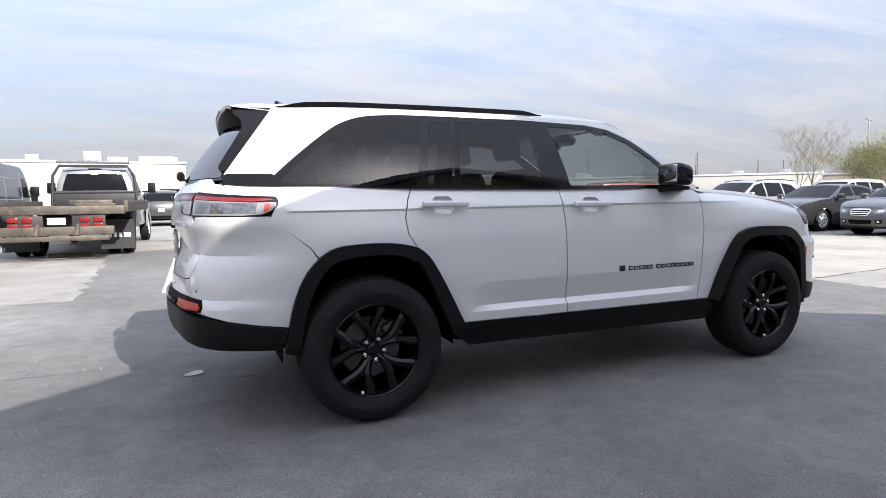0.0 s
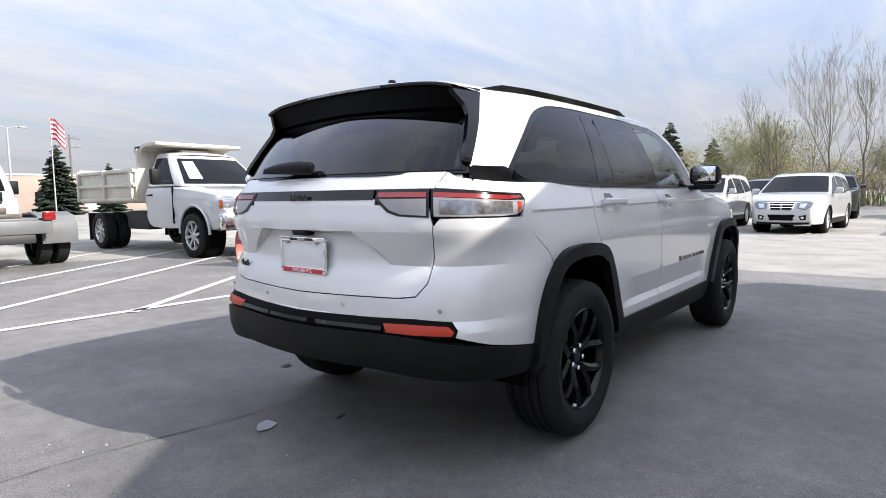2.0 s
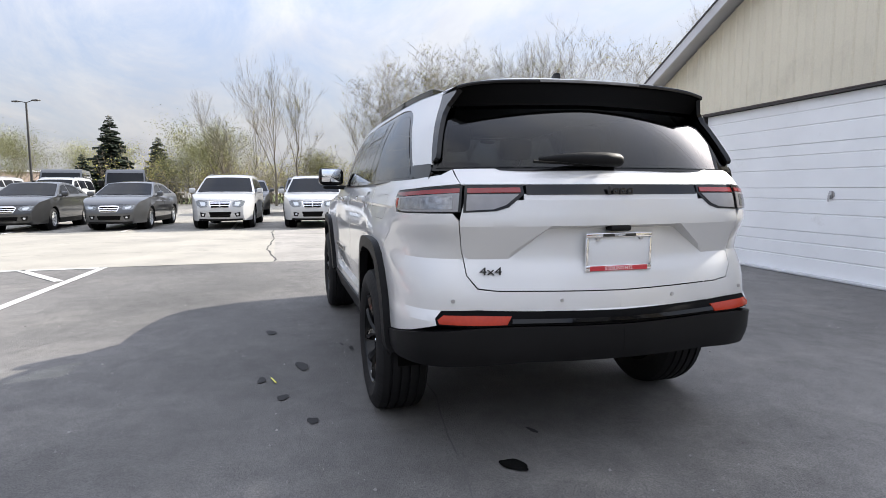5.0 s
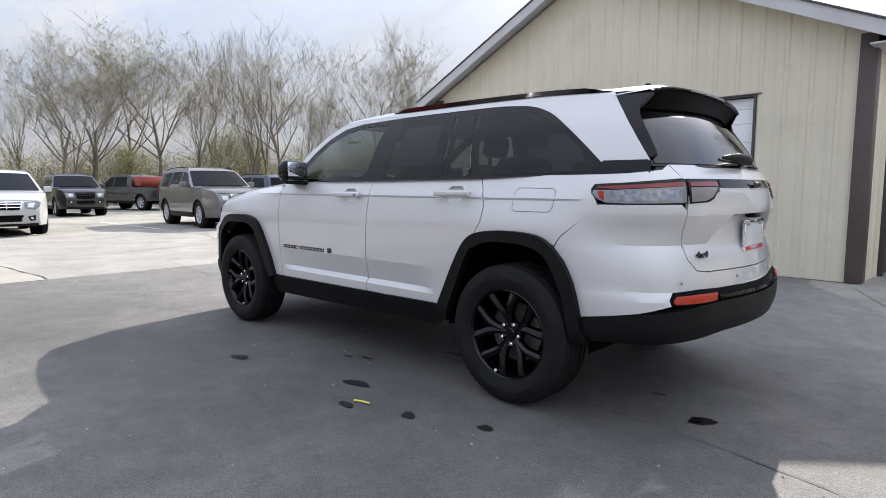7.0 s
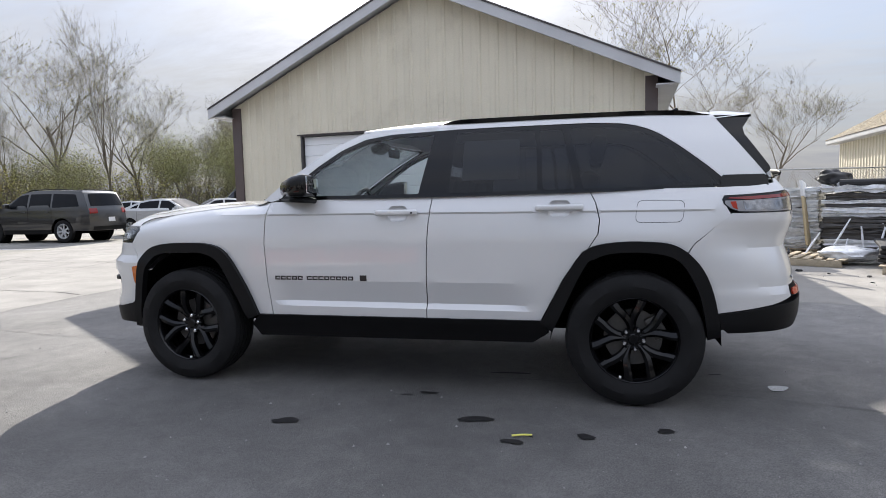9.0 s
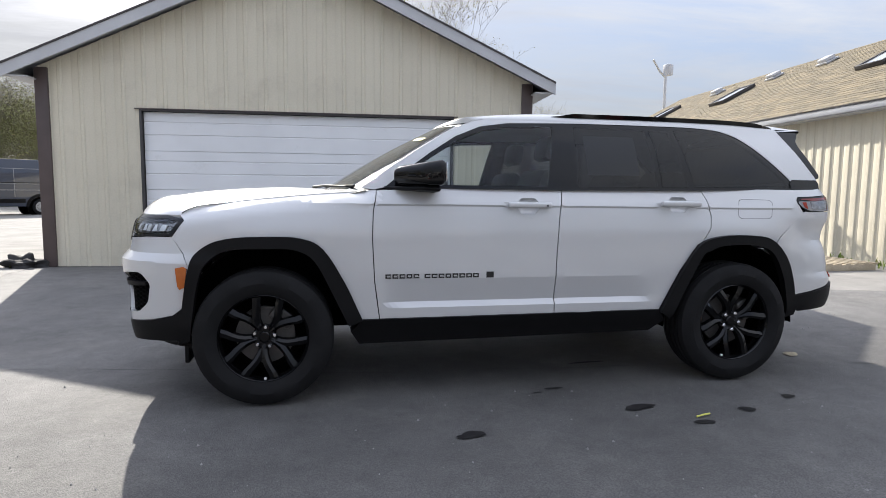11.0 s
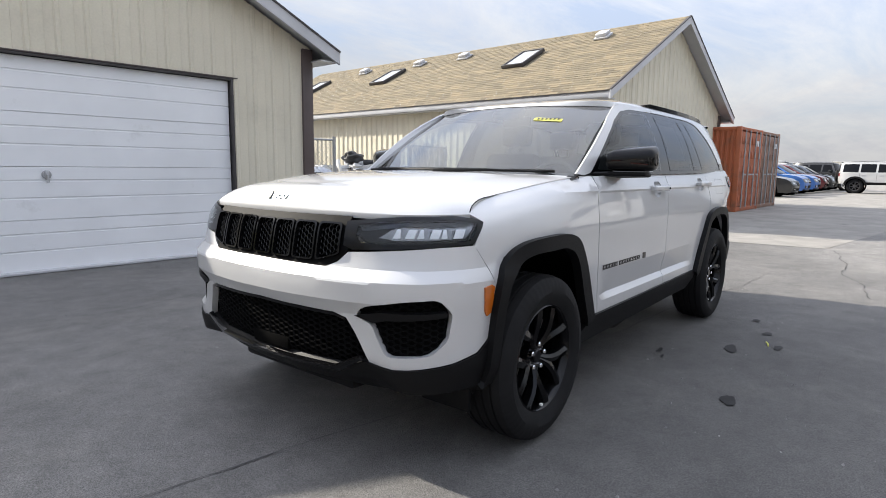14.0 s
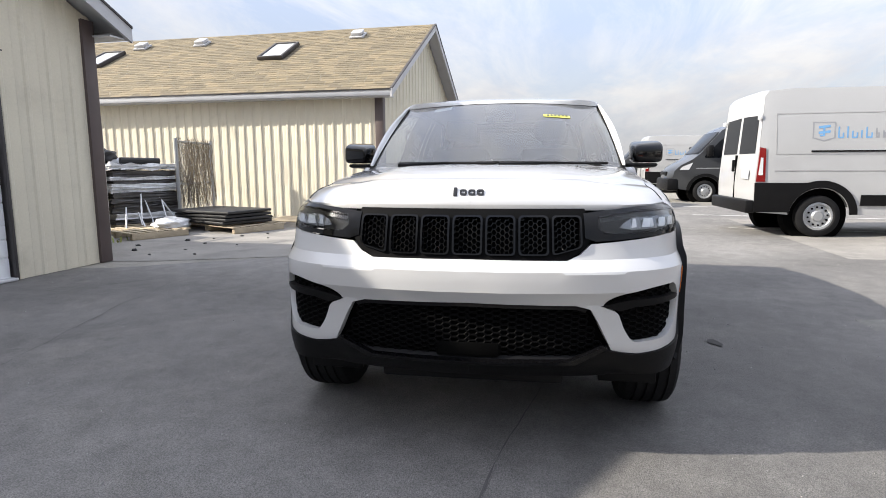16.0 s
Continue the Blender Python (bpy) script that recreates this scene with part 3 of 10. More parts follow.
def shed(label, corner, turn, width, depth, eave, slope, over, door, seed, post_h=None, skylights=(), vents=(), handle=None, side_pitch=0.305):
    """A gabled shed: its gable faces local +y; local x runs along the gable from the corner; the body goes to -y."""
    s = thing("shed", label, "building", pose(*corner, 0, 0, turn))
    half = width / 2
    top = lambda x: eave + slope * (half - abs(x - half))
    # gable with its doorway, and the other three walls, 0.12 m thick in all
    part("gable_wall", siding(width, top, [(door[0], door[1], door[2])]), M["siding"], s)
    part("gable_wall", siding(width, top, (), turn=pose(width, -depth, 0, 0, 0, 180)), M["siding"], s)
    part("side_wall", siding(depth, lambda x: eave, (), side_pitch, turn=pose(0, -depth, 0, 0, 0, 90)), M["siding"], s)
    part("side_wall", siding(depth, lambda x: eave, (), side_pitch, turn=pose(width, 0, 0, 0, 0, -90)), M["siding"], s)
    inner = bmesh.new()
    for lo, hi in (((0.02, -0.12, 0), (door[0], -0.012, eave)), ((door[1], -0.12, 0), (width - 0.02, -0.012, eave)), ((door[0], -0.12, door[2]), (door[1], -0.012, eave))):
        add_box(inner, lo, hi)
    part("wall_core", inner, M["dark_frame"], s)
    garage_door(s, door[0], door[1], door[2], 0.0, handle=handle)
    for x0, x1 in ((-0.035, 0.15), (width - 0.15, width + 0.035)):
        part("corner_trim", box((x0, -0.15, 0.0), (x1, 0.04, (post_h or eave) - 0.02), 0.006), M["trim_brown"], s)
    part("drip_edge", box((door[0] - 0.1, 0.0, door[2] + 0.03), (door[1] + 0.1, 0.035, door[2] + 0.045), 0.004), M["trim_brown"], s)
    # roof: two slopes with boards along the gable and the eaves
    ridge = (half, eave + slope * half + 0.10)
    for sgn in (-1, 1):
        ex = half + sgn * (half + over)
        ez = ridge[1] - slope * (half + over)
        y0, y1 = over, -depth - over
        slab = roof_slab([(ex, y0, ez), (ridge[0], y0, ridge[1]), (ridge[0], y1, ridge[1]), (ex, y1, ez)], 0.06)
        part("roof_slope", slab, M["fascia"], s)
        a, b, c, d = (ex, y0, ez + 0.004), (ex, y1, ez + 0.004), (ridge[0], y1, ridge[1] + 0.004), (ridge[0], y0, ridge[1] + 0.004)
        tagged(part("roof_shingles", shingle_slope(a, b, c, d, seed=seed + sgn), M["shingle"], s, "tan asphalt shingles in courses", smooth=False), kind="stuff")
        part("rake_board", roof_slab([(ex, y0 + 0.02, ez + 0.01), (ridge[0], y0 + 0.02, ridge[1] + 0.01), (ridge[0], y0 - 0.02, ridge[1] + 0.01), (ex, y0 - 0.02, ez + 0.01)], 0.19), M["fascia"], s)
        part("drip_strip", roof_slab([(ex, y0 + 0.035, ez + 0.022), (ridge[0], y0 + 0.035, ridge[1] + 0.022), (ridge[0], y0 - 0.02, ridge[1] + 0.022), (ex, y0 - 0.02, ez + 0.022)], 0.03), M["dark_frame"], s)
        part("eave_board", box((min(ex, ex - sgn * 0.03), y1, ez - 0.14), (max(ex, ex - sgn * 0.03), y0 - 0.021, ez - 0.022), 0.004), M["fascia"], s)
        part("eave_drip", box((min(ex + sgn * 0.012, ex - sgn * 0.03), y1, ez - 0.020), (max(ex + sgn * 0.012, ex - sgn * 0.03), y0 - 0.021, ez + 0.006), 0.003), M["dark_frame"], s)
        part("soffit", box((min(ex - sgn * 0.031, ex - sgn * over), y1, ez - 0.16), (max(ex - sgn * 0.031, ex - sgn * over), y0 - 0.03, ez - 0.14)), M["fascia"], s)
    return s, ridge, half


shed_a, _, _ = shed("cream ribbed-metal shed with a wide white garage door", (-2.2, -5.30, 0), -3.4, 7.66, 11.0, 3.05, 0.46, 0.33, (1.33, 6.19, 2.42), 3, handle=(3.6, 1.12))

side_door = part("side_door", box((-0.045, -1.98, 0.02), (-0.004, -1.0, 2.06), 0.006), M["trim_brown"], shed_a, "dark brown door in the side wall")
for lo, hi in (((-0.07, -2.06, 0.0), (0.0, -1.98, 2.14)), ((-0.07, -1.0, 0.0), (0.0, -0.92, 2.14)), ((-0.07, -1.98, 2.06), (0.0, -1.0, 2.14))):
    part("door_frame", box(lo, hi, 0.006), M["dark_frame"], side_door)

shed_b, ridge_b, half_b = shed("cream ribbed-metal shed with a tan shingle roof", (-16.35, -2.75, 0), -3.4, 7.9, 15.0, 2.98, 0.533, 0.33, (2.6, 5.9, 2.1), 9, side_pitch=0.2286)


def on_slope(x, y, lift=0.0):
    """A pose on shed B's near roof slope, in its own frame (x from the ridge down to the eave)."""
    a = math.atan(0.533)
    z = ridge_b[1] - 0.533 * x
    return pose(half_b + x, y, z + 0.02 + lift, 0, math.degrees(a), 0)


for x, y in ((1.75, -3.6), (1.75, -9.2), (1.9, -13.2)):
    fr = bmesh.new()
    for lo, hi in (((-0.6, -0.36, 0), (-0.53, 0.36, 0.1)), ((0.53, -0.36, 0), (0.6, 0.36, 0.1)), ((-0.53, -0.36, 0), (0.53, -0.29, 0.1)), ((-0.53, 0.29, 0), (0.53, 0.36, 0.1))):
        add_box(fr, lo, hi, 0.008)
    fr.transform(on_slope(x, y))
    sky_light = part("skylight", fr, M["dark_frame"], shed_b, "flat glazed skylight with a dark metal frame")
    part("pane", box((-0.53, -0.29, 0.06), (0.53, 0.29, 0.075), m=on_slope(x, y)), M["mirror_pane"] if "mirror_pane" in M else M["glass_dark"], sky_light, "pale sky-reflecting pane")
for x, y in ((0.75, -1.7), (0.75, -6.6), (0.8, -11.5), (0.8, -8.6)):
    v = bmesh.new()
    add_box(v, (-0.2, -0.2, 0), (0.2, 0.2, 0.05), 0.01)
    add_box(v, (-0.16, -0.16, 0.05), (0.16, 0.16, 0.15), 0.03)
    v.transform(on_slope(x, y))
    part("roof_vent", v, M["fascia"], shed_b, "low square sheet-metal roof vent")

# ---- the silver sport-utility vehicle: nose to +x, its left side to +y ----
def smooth_step(a, b, x):
    t = min(1, max(0, (x - a) / (b - a)))
    return t * t * (3 - 2 * t)


def curve(points):
    """A smooth function through (x, y) pairs in rising x: monotone cubic."""
    xs, ys = [p[0] for p in points], [p[1] for p in points]
    d = [(ys[i + 1] - ys[i]) / (xs[i + 1] - xs[i]) for i in range(len(xs) - 1)]
    m = [d[0]] + [0 if d[i - 1] * d[i] <= 0 else 2 * d[i - 1] * d[i] / (d[i - 1] + d[i]) for i in range(1, len(d))] + [d[-1]]

    def f(x):
        if x <= xs[0]:
            return ys[0]
        if x >= xs[-1]:
            return ys[-1]
        i = max(k for k in range(len(xs) - 1) if xs[k] <= x)
        h = xs[i + 1] - xs[i]
        t = (x - xs[i]) / h
        return (2 * t**3 - 3 * t**2 + 1) * ys[i] + (t**3 - 2 * t**2 + t) * h * m[i] + (-2 * t**3 + 3 * t**2) * ys[i + 1] + (t**3 - t**2) * h * m[i + 1]
    return f


# half plan at bumper height, from the nose round the side to the tail
PLAN = [(2.385, 0), (2.38, 0.2), (2.345, 0.45), (2.277, 0.672), (2.152, 0.828), (1.965, 0.898), (1.7, 0.904), (1.4, 0.904), (0.9, 0.905), (0.3, 0.908), (-0.4, 0.908), (-1.1, 0.908), (-1.6, 0.905), (-1.9, 0.902), (-2.1, 0.888), (-2.265, 0.815), (-2.365, 0.655), (-2.42, 0.40), (-2.45, 0.2), (-2.46, 0)]


def dense_plan():
    out = []
    P = [Vector(p) for p in PLAN]
    P = [Vector((P[1].x, -P[1].y))] + P + [Vector((P[-2].x, -P[-2].y))]
    for i in range(1, len(P) - 2):
        a, b, c, d = P[i - 1:i + 3]
        n = max(4, int((c - b).length / 0.02))
        for k in range(n):
            t = k / n
            out.append(0.5 * ((2 * b) + (c - a) * t + (2 * a - 5 * b + 4 * c - d) * t * t + (3 * b - a - 3 * c + d) * t**3))
    out.append(P[-2])
    u = [0.0]
    for a, b in zip(out, out[1:]):
        u.append(u[-1] + (b - a).length)
    return out, u


PLAN_P, PLAN_U = dense_plan()
U_END = PLAN_U[-1]
PX, PY, PU = [p.x for p in PLAN_P], [p.y for p in PLAN_P], PLAN_U
PXa, PYa, PUa = np.array(PX), np.array(PY), np.array(PU)
TX = np.gradient(PXa, PUa)
TY = np.gradient(PYa, PUa)
TX, TY = np.convolve(np.pad(TX, 4, "edge"), np.ones(9) / 9, "valid"), np.convolve(np.pad(TY, 4, "edge"), np.ones(9) / 9, "valid")
HALF = int(np.argmax(PYa))


def ux(x):
    """Along the plan, for a place x on the side."""
    return float(np.interp(-x, -PXa, PUa))


def uf(y):
    """Along the plan, for a place y on the nose."""
    return float(np.interp(y, PYa[:HALF], PUa[:HALF]))


def ur(y):
    """Along the plan, for a place y on the tail."""
    return float(np.interp(-y, -PYa[HALF:], PUa[HALF:]))


SIDE = curve([(0.28, -0.06), (0.40, -0.025), (0.47, 0.0), (0.6, 0.002), (0.8, 0.008), (0.95, 0.008), (1.05, 0.0), (1.14, -0.012), (1.20, -0.030), (1.26, -0.055), (1.32, -0.08)])


def ramp_line(points):
    """Straight pieces between (x, y) pairs, for creases."""
    xs, ys = [p[0] for p in points], [p[1] for p in points]
    return lambda v: float(np.interp(v, xs, ys))


NOSE_LINE = ramp_line([(0.28, -0.26), (0.36, -0.15), (0.43, -0.075), (0.50, -0.05), (0.60, -0.045), (0.69, -0.034), (0.738, -0.004), (0.815, 0.002), (0.828, -0.004), (0.868, -0.046), (0.95, -0.062), (1.04, -0.082), (1.08, -0.10), (1.12, -0.16), (1.2, -0.4)])
SCULPT = ramp_line([(0.40, 0.0), (0.535, 0.002), (0.566, -0.021), (0.705, 0.002), (0.76, 0.0), (0.80, 0.0)])
WAIST = ramp_line([(1.0, 0.0), (1.127, 0.0), (1.139, 0.0075), (1.21, 0.0)])
TAIL = ramp_line([(0.28, -0.22), (0.36, -0.13), (0.42, -0.04), (0.46, 0.005), (0.52, 0.025), (0.60, 0.030), (0.66, 0.028), (0.70, 0.006), (0.74, 0.004), (0.79, -0.004), (0.85, -0.020), (0.915, -0.044), (1.055, -0.004), (1.075, -0.003), (1.10, -0.007), (1.165, -0.018), (1.20, -0.027), (1.24, -0.048), (1.32, -0.115)])
ZTOP = curve([(-2.4, 1.30), (0.6, 1.27), (0.84, 1.222), (1.2, 1.195), (1.6, 1.155), (1.85, 1.115), (2.0, 1.085), (2.4, 1.075)])
U_A, U_B = ux(2.05), ux(1.5)
U_C, U_D = ux(-1.75), ux(-2.2)


def body(u, z, d=0.0):
    """The place on the left body side at u along the plan and height z, d metres proud of the skin."""
    i = np.interp(u, PUa, np.arange(len(PUa)))
    x, y = float(np.interp(i, range(len(PX)), PXa)), float(np.interp(i, range(len(PX)), PYa))
    tx, ty = float(np.interp(i, range(len(PX)), TX)), float(np.interp(i, range(len(PX)), TY))
    n = Vector((ty, -tx))
    n.normalize()
    wf = 1 - smooth_step(U_A - 0.35, U_B, u)
    wr = smooth_step(U_C, U_D + 0.25, u)
    ws = 1 - wf - wr
    nose_off = NOSE_LINE(z)
    if 0.36 < z < 0.79:
        nose_off *= 1 - 0.85 * smooth_step(0.58, 0.80, y)
    off = wf * nose_off + wr * TAIL(z) + ws * SIDE(z)
    # doors are hollowed low down
    door = smooth_step(-0.98, -0.70, x) * (1 - smooth_step(0.66, 0.86, x))
    off += door * SCULPT(z)
    off += WAIST(z - 0.006 * math.sin((x + 0.4) * 0.9)) * smooth_step(-2.0, -1.8, x) * (1 - smooth_step(1.3, 1.75, x))
    # the wing rolls over towards the bonnet
    if x > 0.8:
        over = z - (ZTOP(x) - 0.085)
        if over > 0:
            off -= smooth_step(0.8, 0.95, x) * (1 - 0.75 * wf) * 0.10 * (over / 0.085) ** 2
    # wings swell over the wheels
    off += 0.022 * ws * math.exp(-((abs(x) - 1.48) / 0.42) ** 2) * smooth_step(1.16, 0.98, z)
    # haunch over the rear corner lamp and the hollow below it
    hollow = math.exp(-((z - 0.98) / 0.075) ** 2) * smooth_step(-1.75, -2.05, x) * (1 - smooth_step(-2.3, -2.4, x)) if x < -1.7 else 0
    off -= 0.014 * hollow
    return Vector((x + n.x * (off + d), y + n.y * (off + d), z))


GLASS_Y = curve([(1.18, 0.890), (1.24, 0.874), (1.35, 0.843), (1.50, 0.786), (1.62, 0.722), (1.68, 0.690), (1.74, 0.655)])


def upper(x, z, d=0.0):
    """The place on the left of the cabin at (x, z)."""
    y = GLASS_Y(z)
    if x > 0.1:
        y -= 0.075 * ((x - 0.1) / 0.8) ** 2
    if x < -1.0:
        y -= 0.085 * ((-1.0 - x) / 1.2) ** 2
    return Vector((x, y + d, z))


def inside(p, loop):
    c = False
    for (x0, y0), (x1, y1) in zip(loop, loop[1:] + loop[:1]):
        if (y0 > p[1]) != (y1 > p[1]) and p[0] < (x1 - x0) * (p[1] - y0) / (y1 - y0) + x0:
            c = not c
    return c


def fillet(loop, r):
    """Rounds the corners of a closed outline."""
    if not r:
        return [tuple(p) for p in loop]
    out = []
    n = len(loop)
    for i in range(n):
        a, b, c = Vector(loop[i - 1]), Vector(loop[i]), Vector(loop[(i + 1) % n])
        e0, e1 = a - b, c - b
        k = min(r, e0.length * 0.45, e1.length * 0.45)
        p0, p1 = b + e0.normalized() * k, b + e1.normalized() * k
        for t in (0, 0.25, 0.5, 0.75, 1):
            out.append(tuple((1 - t) ** 2 * p0 + 2 * t * (1 - t) * b + t * t * p1))
    return out


def densify(loop, step):
    out = []
    for a, b in zip(loop, loop[1:] + loop[:1]):
        a, b = Vector(a), Vector(b)
        n = max(1, int((b - a).length / step))
        out += [tuple(a.lerp(b, k / n)) for k in range(n)]
    return out


def drape(outline, surf, step=0.035, holes=(), rim=0.012, out=1, round_by=0.0, lines=()):
    """A panel with the given outline (and holes) laid over a surface, its edges turned inwards by rim; lines are creases that the mesh follows."""
    loops = [densify(fillet(outline, round_by), step)] + [densify([tuple(p) for p in h], step) for h in holes]
    verts, edges = [], []
    for lp in loops:
        s = len(verts)
        verts += [Vector(p) for p in lp]
        edges += [(s + i, s + (i + 1) % len(lp)) for i in range(len(lp))]
    border = len(verts)
    xs, ys = [p[0] for p in loops[0]], [p[1] for p in loops[0]]
    nx, ny = int((max(xs) - min(xs)) / step) + 1, int((max(ys) - min(ys)) / step) + 1
    for ln in lines:
        chain = []
        for a, b in zip(ln, ln[1:]):
            a, b = Vector(a), Vector(b)
            n = max(1, int((b - a).length / step))
            chain += [a.lerp(b, k / n) for k in range(n)]
        chain.append(Vector(ln[-1]))
        last = None
        bp0 = np.array([tuple(v) for v in verts[:border]])
        for p in chain:
            ok = inside(tuple(p), loops[0]) and not any(inside(tuple(p), h) for h in loops[1:]) and np.min(np.abs(bp0 - tuple(p)).max(axis=1)) > 0.004
            if ok:
                verts.append(p)
                if last is not None:
                    edges.append((last, len(verts) - 1))
            last = len(verts) - 1 if ok else None
    bp = np.array([tuple(v) for v in verts])
    for i in range(1, nx):
        for j in range(1, ny):
            p = (min(xs) + i * step, min(ys) + j * step)
            if inside(p, loops[0]) and not any(inside(p, h) for h in loops[1:]):
                if np.min(np.abs(bp - p).max(axis=1)) > step * 0.45:
                    verts.append(Vector(p))
    from mathutils.geometry import delaunay_2d_cdt
    co, _, fa, _, _, _ = delaunay_2d_cdt(verts, edges, [], 0, 1e-5)
    mids = [(sum(co[k][0] for k in f) / len(f), sum(co[k][1] for k in f) / len(f)) for f in fa]
    fa = [f for f, c in zip(fa, mids) if inside(c, loops[0]) and not any(inside(c, h) for h in loops[1:])]
    bm = bmesh.new()
    vs = [bm.verts.new(surf(p[0], p[1])) for p in co]
    for f in fa:
        try:
            bm.faces.new([vs[k] for k in f])
        except ValueError:
            pass
    loose = [v for v in bm.verts if not v.link_faces]
    bmesh.ops.delete(bm, geom=loose, context="VERTS")
    bm.normal_update()
    mid = sum((v.co for v in bm.verts), Vector()) / len(bm.verts)
    away = sum((f.normal * f.calc_area() for f in bm.faces), Vector())
    want = Vector((mid.x * 0.25, mid.y, (mid.z - 0.8) * 0.6))
    if away.dot(want) * out < 0:
        bmesh.ops.reverse_faces(bm, faces=bm.faces)
        bm.normal_update()
    if rim:
        edge = [e for e in bm.edges if len(e.link_faces) == 1]
        nrm = {v: v.normal.copy() for e in edge for v in e.verts}
        old = list(nrm)
        r = bmesh.ops.extrude_edge_only(bm, edges=edge)
        moved = [v for v in r["geom"] if isinstance(v, bmesh.types.BMVert)]
        key = {tuple(round(c, 6) for c in v.co): nrm[v] for v in old}
        for v in moved:
            n = key.get(tuple(round(c, 6) for c in v.co))
            if n:
                v.co -= n * rim
        for e in edge:
            e.smooth = False
    return bm


suv = thing("suv", "silver sport-utility vehicle with black trim and black wheels", "car", pose(0, 0, 0))


def both(name, bm, mat, label="", parent=None, angle=40.0):
    """A part on the left and its twin on the right."""
    twin = mirrored(bm)
    a = part(name, bm, mat, parent or suv, label, angle=angle)
    b = part(name, twin, mat, parent or suv, label, angle=angle)
    return a, b


def sx(pts):
    return [(ux(x), z) for x, z in pts]


def fy(pts):
    return [(uf(y), z) for y, z in pts]


def ry_(pts):
    return [(ur(y * 1.035), z) for y, z in pts]


ARCH_F = [(1.935, 0.36), (1.87, 0.78), (1.80, 0.895), (1.67, 0.948), (1.45, 0.96), (1.27, 0.948), (1.15, 0.885), (1.03, 0.69), (0.93, 0.47)]
ARCH_F_IN = [(1.885, 0.30), (1.825, 0.70), (1.765, 0.825), (1.66, 0.885), (1.46, 0.893), (1.31, 0.885), (1.20, 0.82), (1.10, 0.63), (1.01, 0.44)]
ARCH_R = [(-0.95, 0.47), (-1.09, 0.74), (-1.20, 0.90), (-1.34, 0.95), (-1.55, 0.957), (-1.71, 0.93), (-1.83, 0.82), (-1.90, 0.66), (-1.945, 0.42)]
ARCH_R_IN = [(-1.02, 0.42), (-1.20, 0.80), (-1.27, 0.86), (-1.37, 0.892), (-1.58, 0.892), (-1.72, 0.845), (-1.81, 0.70), (-1.85, 0.56), (-1.875, 0.40)]
GAP = 0.003
LINE_1 = [(0.832, 0.47), (0.862, 0.70), (0.874, 0.95), (0.868, 1.10), (0.845, 1.222)]
LINE_2 = [(-0.243, 0.47), (-0.25, 0.85), (-0.262, 1.05), (-0.288, 1.245)]
LINE_3 = [(-1.225, 0.912), (-1.282, 1.0), (-1.292, 1.08), (-1.27, 1.18), (-1.235, 1.252)]


def shifted(line, dx):
    return [(x + dx, z) for x, z in line]


top_fender = [(x, ZTOP(x)) for x in (1.05, 1.3, 1.55, 1.75, 1.9)]
fender = sx(shifted(LINE_1, GAP)) + sx(top_fender) + sx([(1.935, 1.075), (1.90, 1.045), (1.965, 0.955), (1.90, 0.865)]) + sx([(1.868, 0.78)] + ARCH_F[2:])
WAIST_LINES = [[(ux(1.7 - 0.1 * k), zz + 0.006 * math.sin((2.1 - 0.1 * k) * 0.9)) for k in range(37)] for zz in (1.127, 1.139)]
SCULPT_LINES = [[(ux(0.85 - 0.1 * k), zz) for k in range(19)] for zz in (0.535, 0.568, 0.705)]
TAIL_LINES = [[(ux(-1.86), zz), (ux(-2.1), zz), (ur(0.70), zz), (ur(0.0), zz)] for zz in (0.70, 0.915, 1.055)]
both("front_wing", drape(fender, body, 0.022, lines=WAIST_LINES), M["silver"], angle=30)
HANDLES = ((-0.065, 1.128), (-1.065, 1.142))


def handle_cup(x, z, k=1.0):
    """The outline of the finger recess behind a door handle."""
    return [((px * k) + x, pz * k + z + 0.006) for px, pz in fillet([(-0.040, -0.050), (0.040, -0.050), (0.066, -0.020), (0.066, 0.025), (0.045, 0.050), (-0.045, 0.050), (-0.066, 0.025), (-0.066, -0.020)], 0.018)]


def beside(lines, x):
    """Crease lines broken off on both sides of the recess at x."""
    return [[p for p in ln if p[0] < ux(x) - 0.085] for ln in lines] + [[p for p in ln if p[0] > ux(x) + 0.085] for ln in lines]


DOOR_WAIST = [beside(WAIST_LINES, x) for x, z in HANDLES]
door_f = sx(shifted(LINE_1, -GAP)) + sx([(0.3, 1.238), (-0.1, 1.242)]) + sx(shifted(LINE_2, GAP)[::-1])
fd = both("front_door", drape(door_f, body, 0.03, holes=[sx(handle_cup(*HANDLES[0]))], lines=DOOR_WAIST[0] + SCULPT_LINES), M["silver"], angle=9)
door_r = sx(shifted(LINE_2, -GAP)) + sx([(-0.8, 1.249)]) + sx(shifted(LINE_3, GAP)[::-1]) + sx(shifted(ARCH_R[:3], 0.006)[::-1])
rd = both("rear_door", drape(door_r, body, 0.03, holes=[sx(handle_cup(*HANDLES[1]))], lines=DOOR_WAIST[1] + SCULPT_LINES), M["silver"], angle=9)
quarter = sx(shifted(LINE_3, -GAP)) + sx([(-1.6, 1.253), (-1.95, 1.253), (-2.12, 1.256)]) + ry_([(0.765, 1.272), (0.722, 1.296), (0.675, 1.233)]) + sx([(-2.10, 1.212), (-1.96, 1.207), (-1.945, 1.185), (-1.99, 1.10), (-1.80, 0.945), (-1.765, 0.895)]) + sx([(-1.71, 0.93), (-1.55, 0.957), (-1.34, 0.95), (-1.23, 0.915)])
both("rear_quarter", drape(quarter, body, 0.03, lines=WAIST_LINES + TAIL_LINES), M["silver"], angle=16)


# flares, sills
def flare_skin(u, z):
    return body(u, z, 0.034)


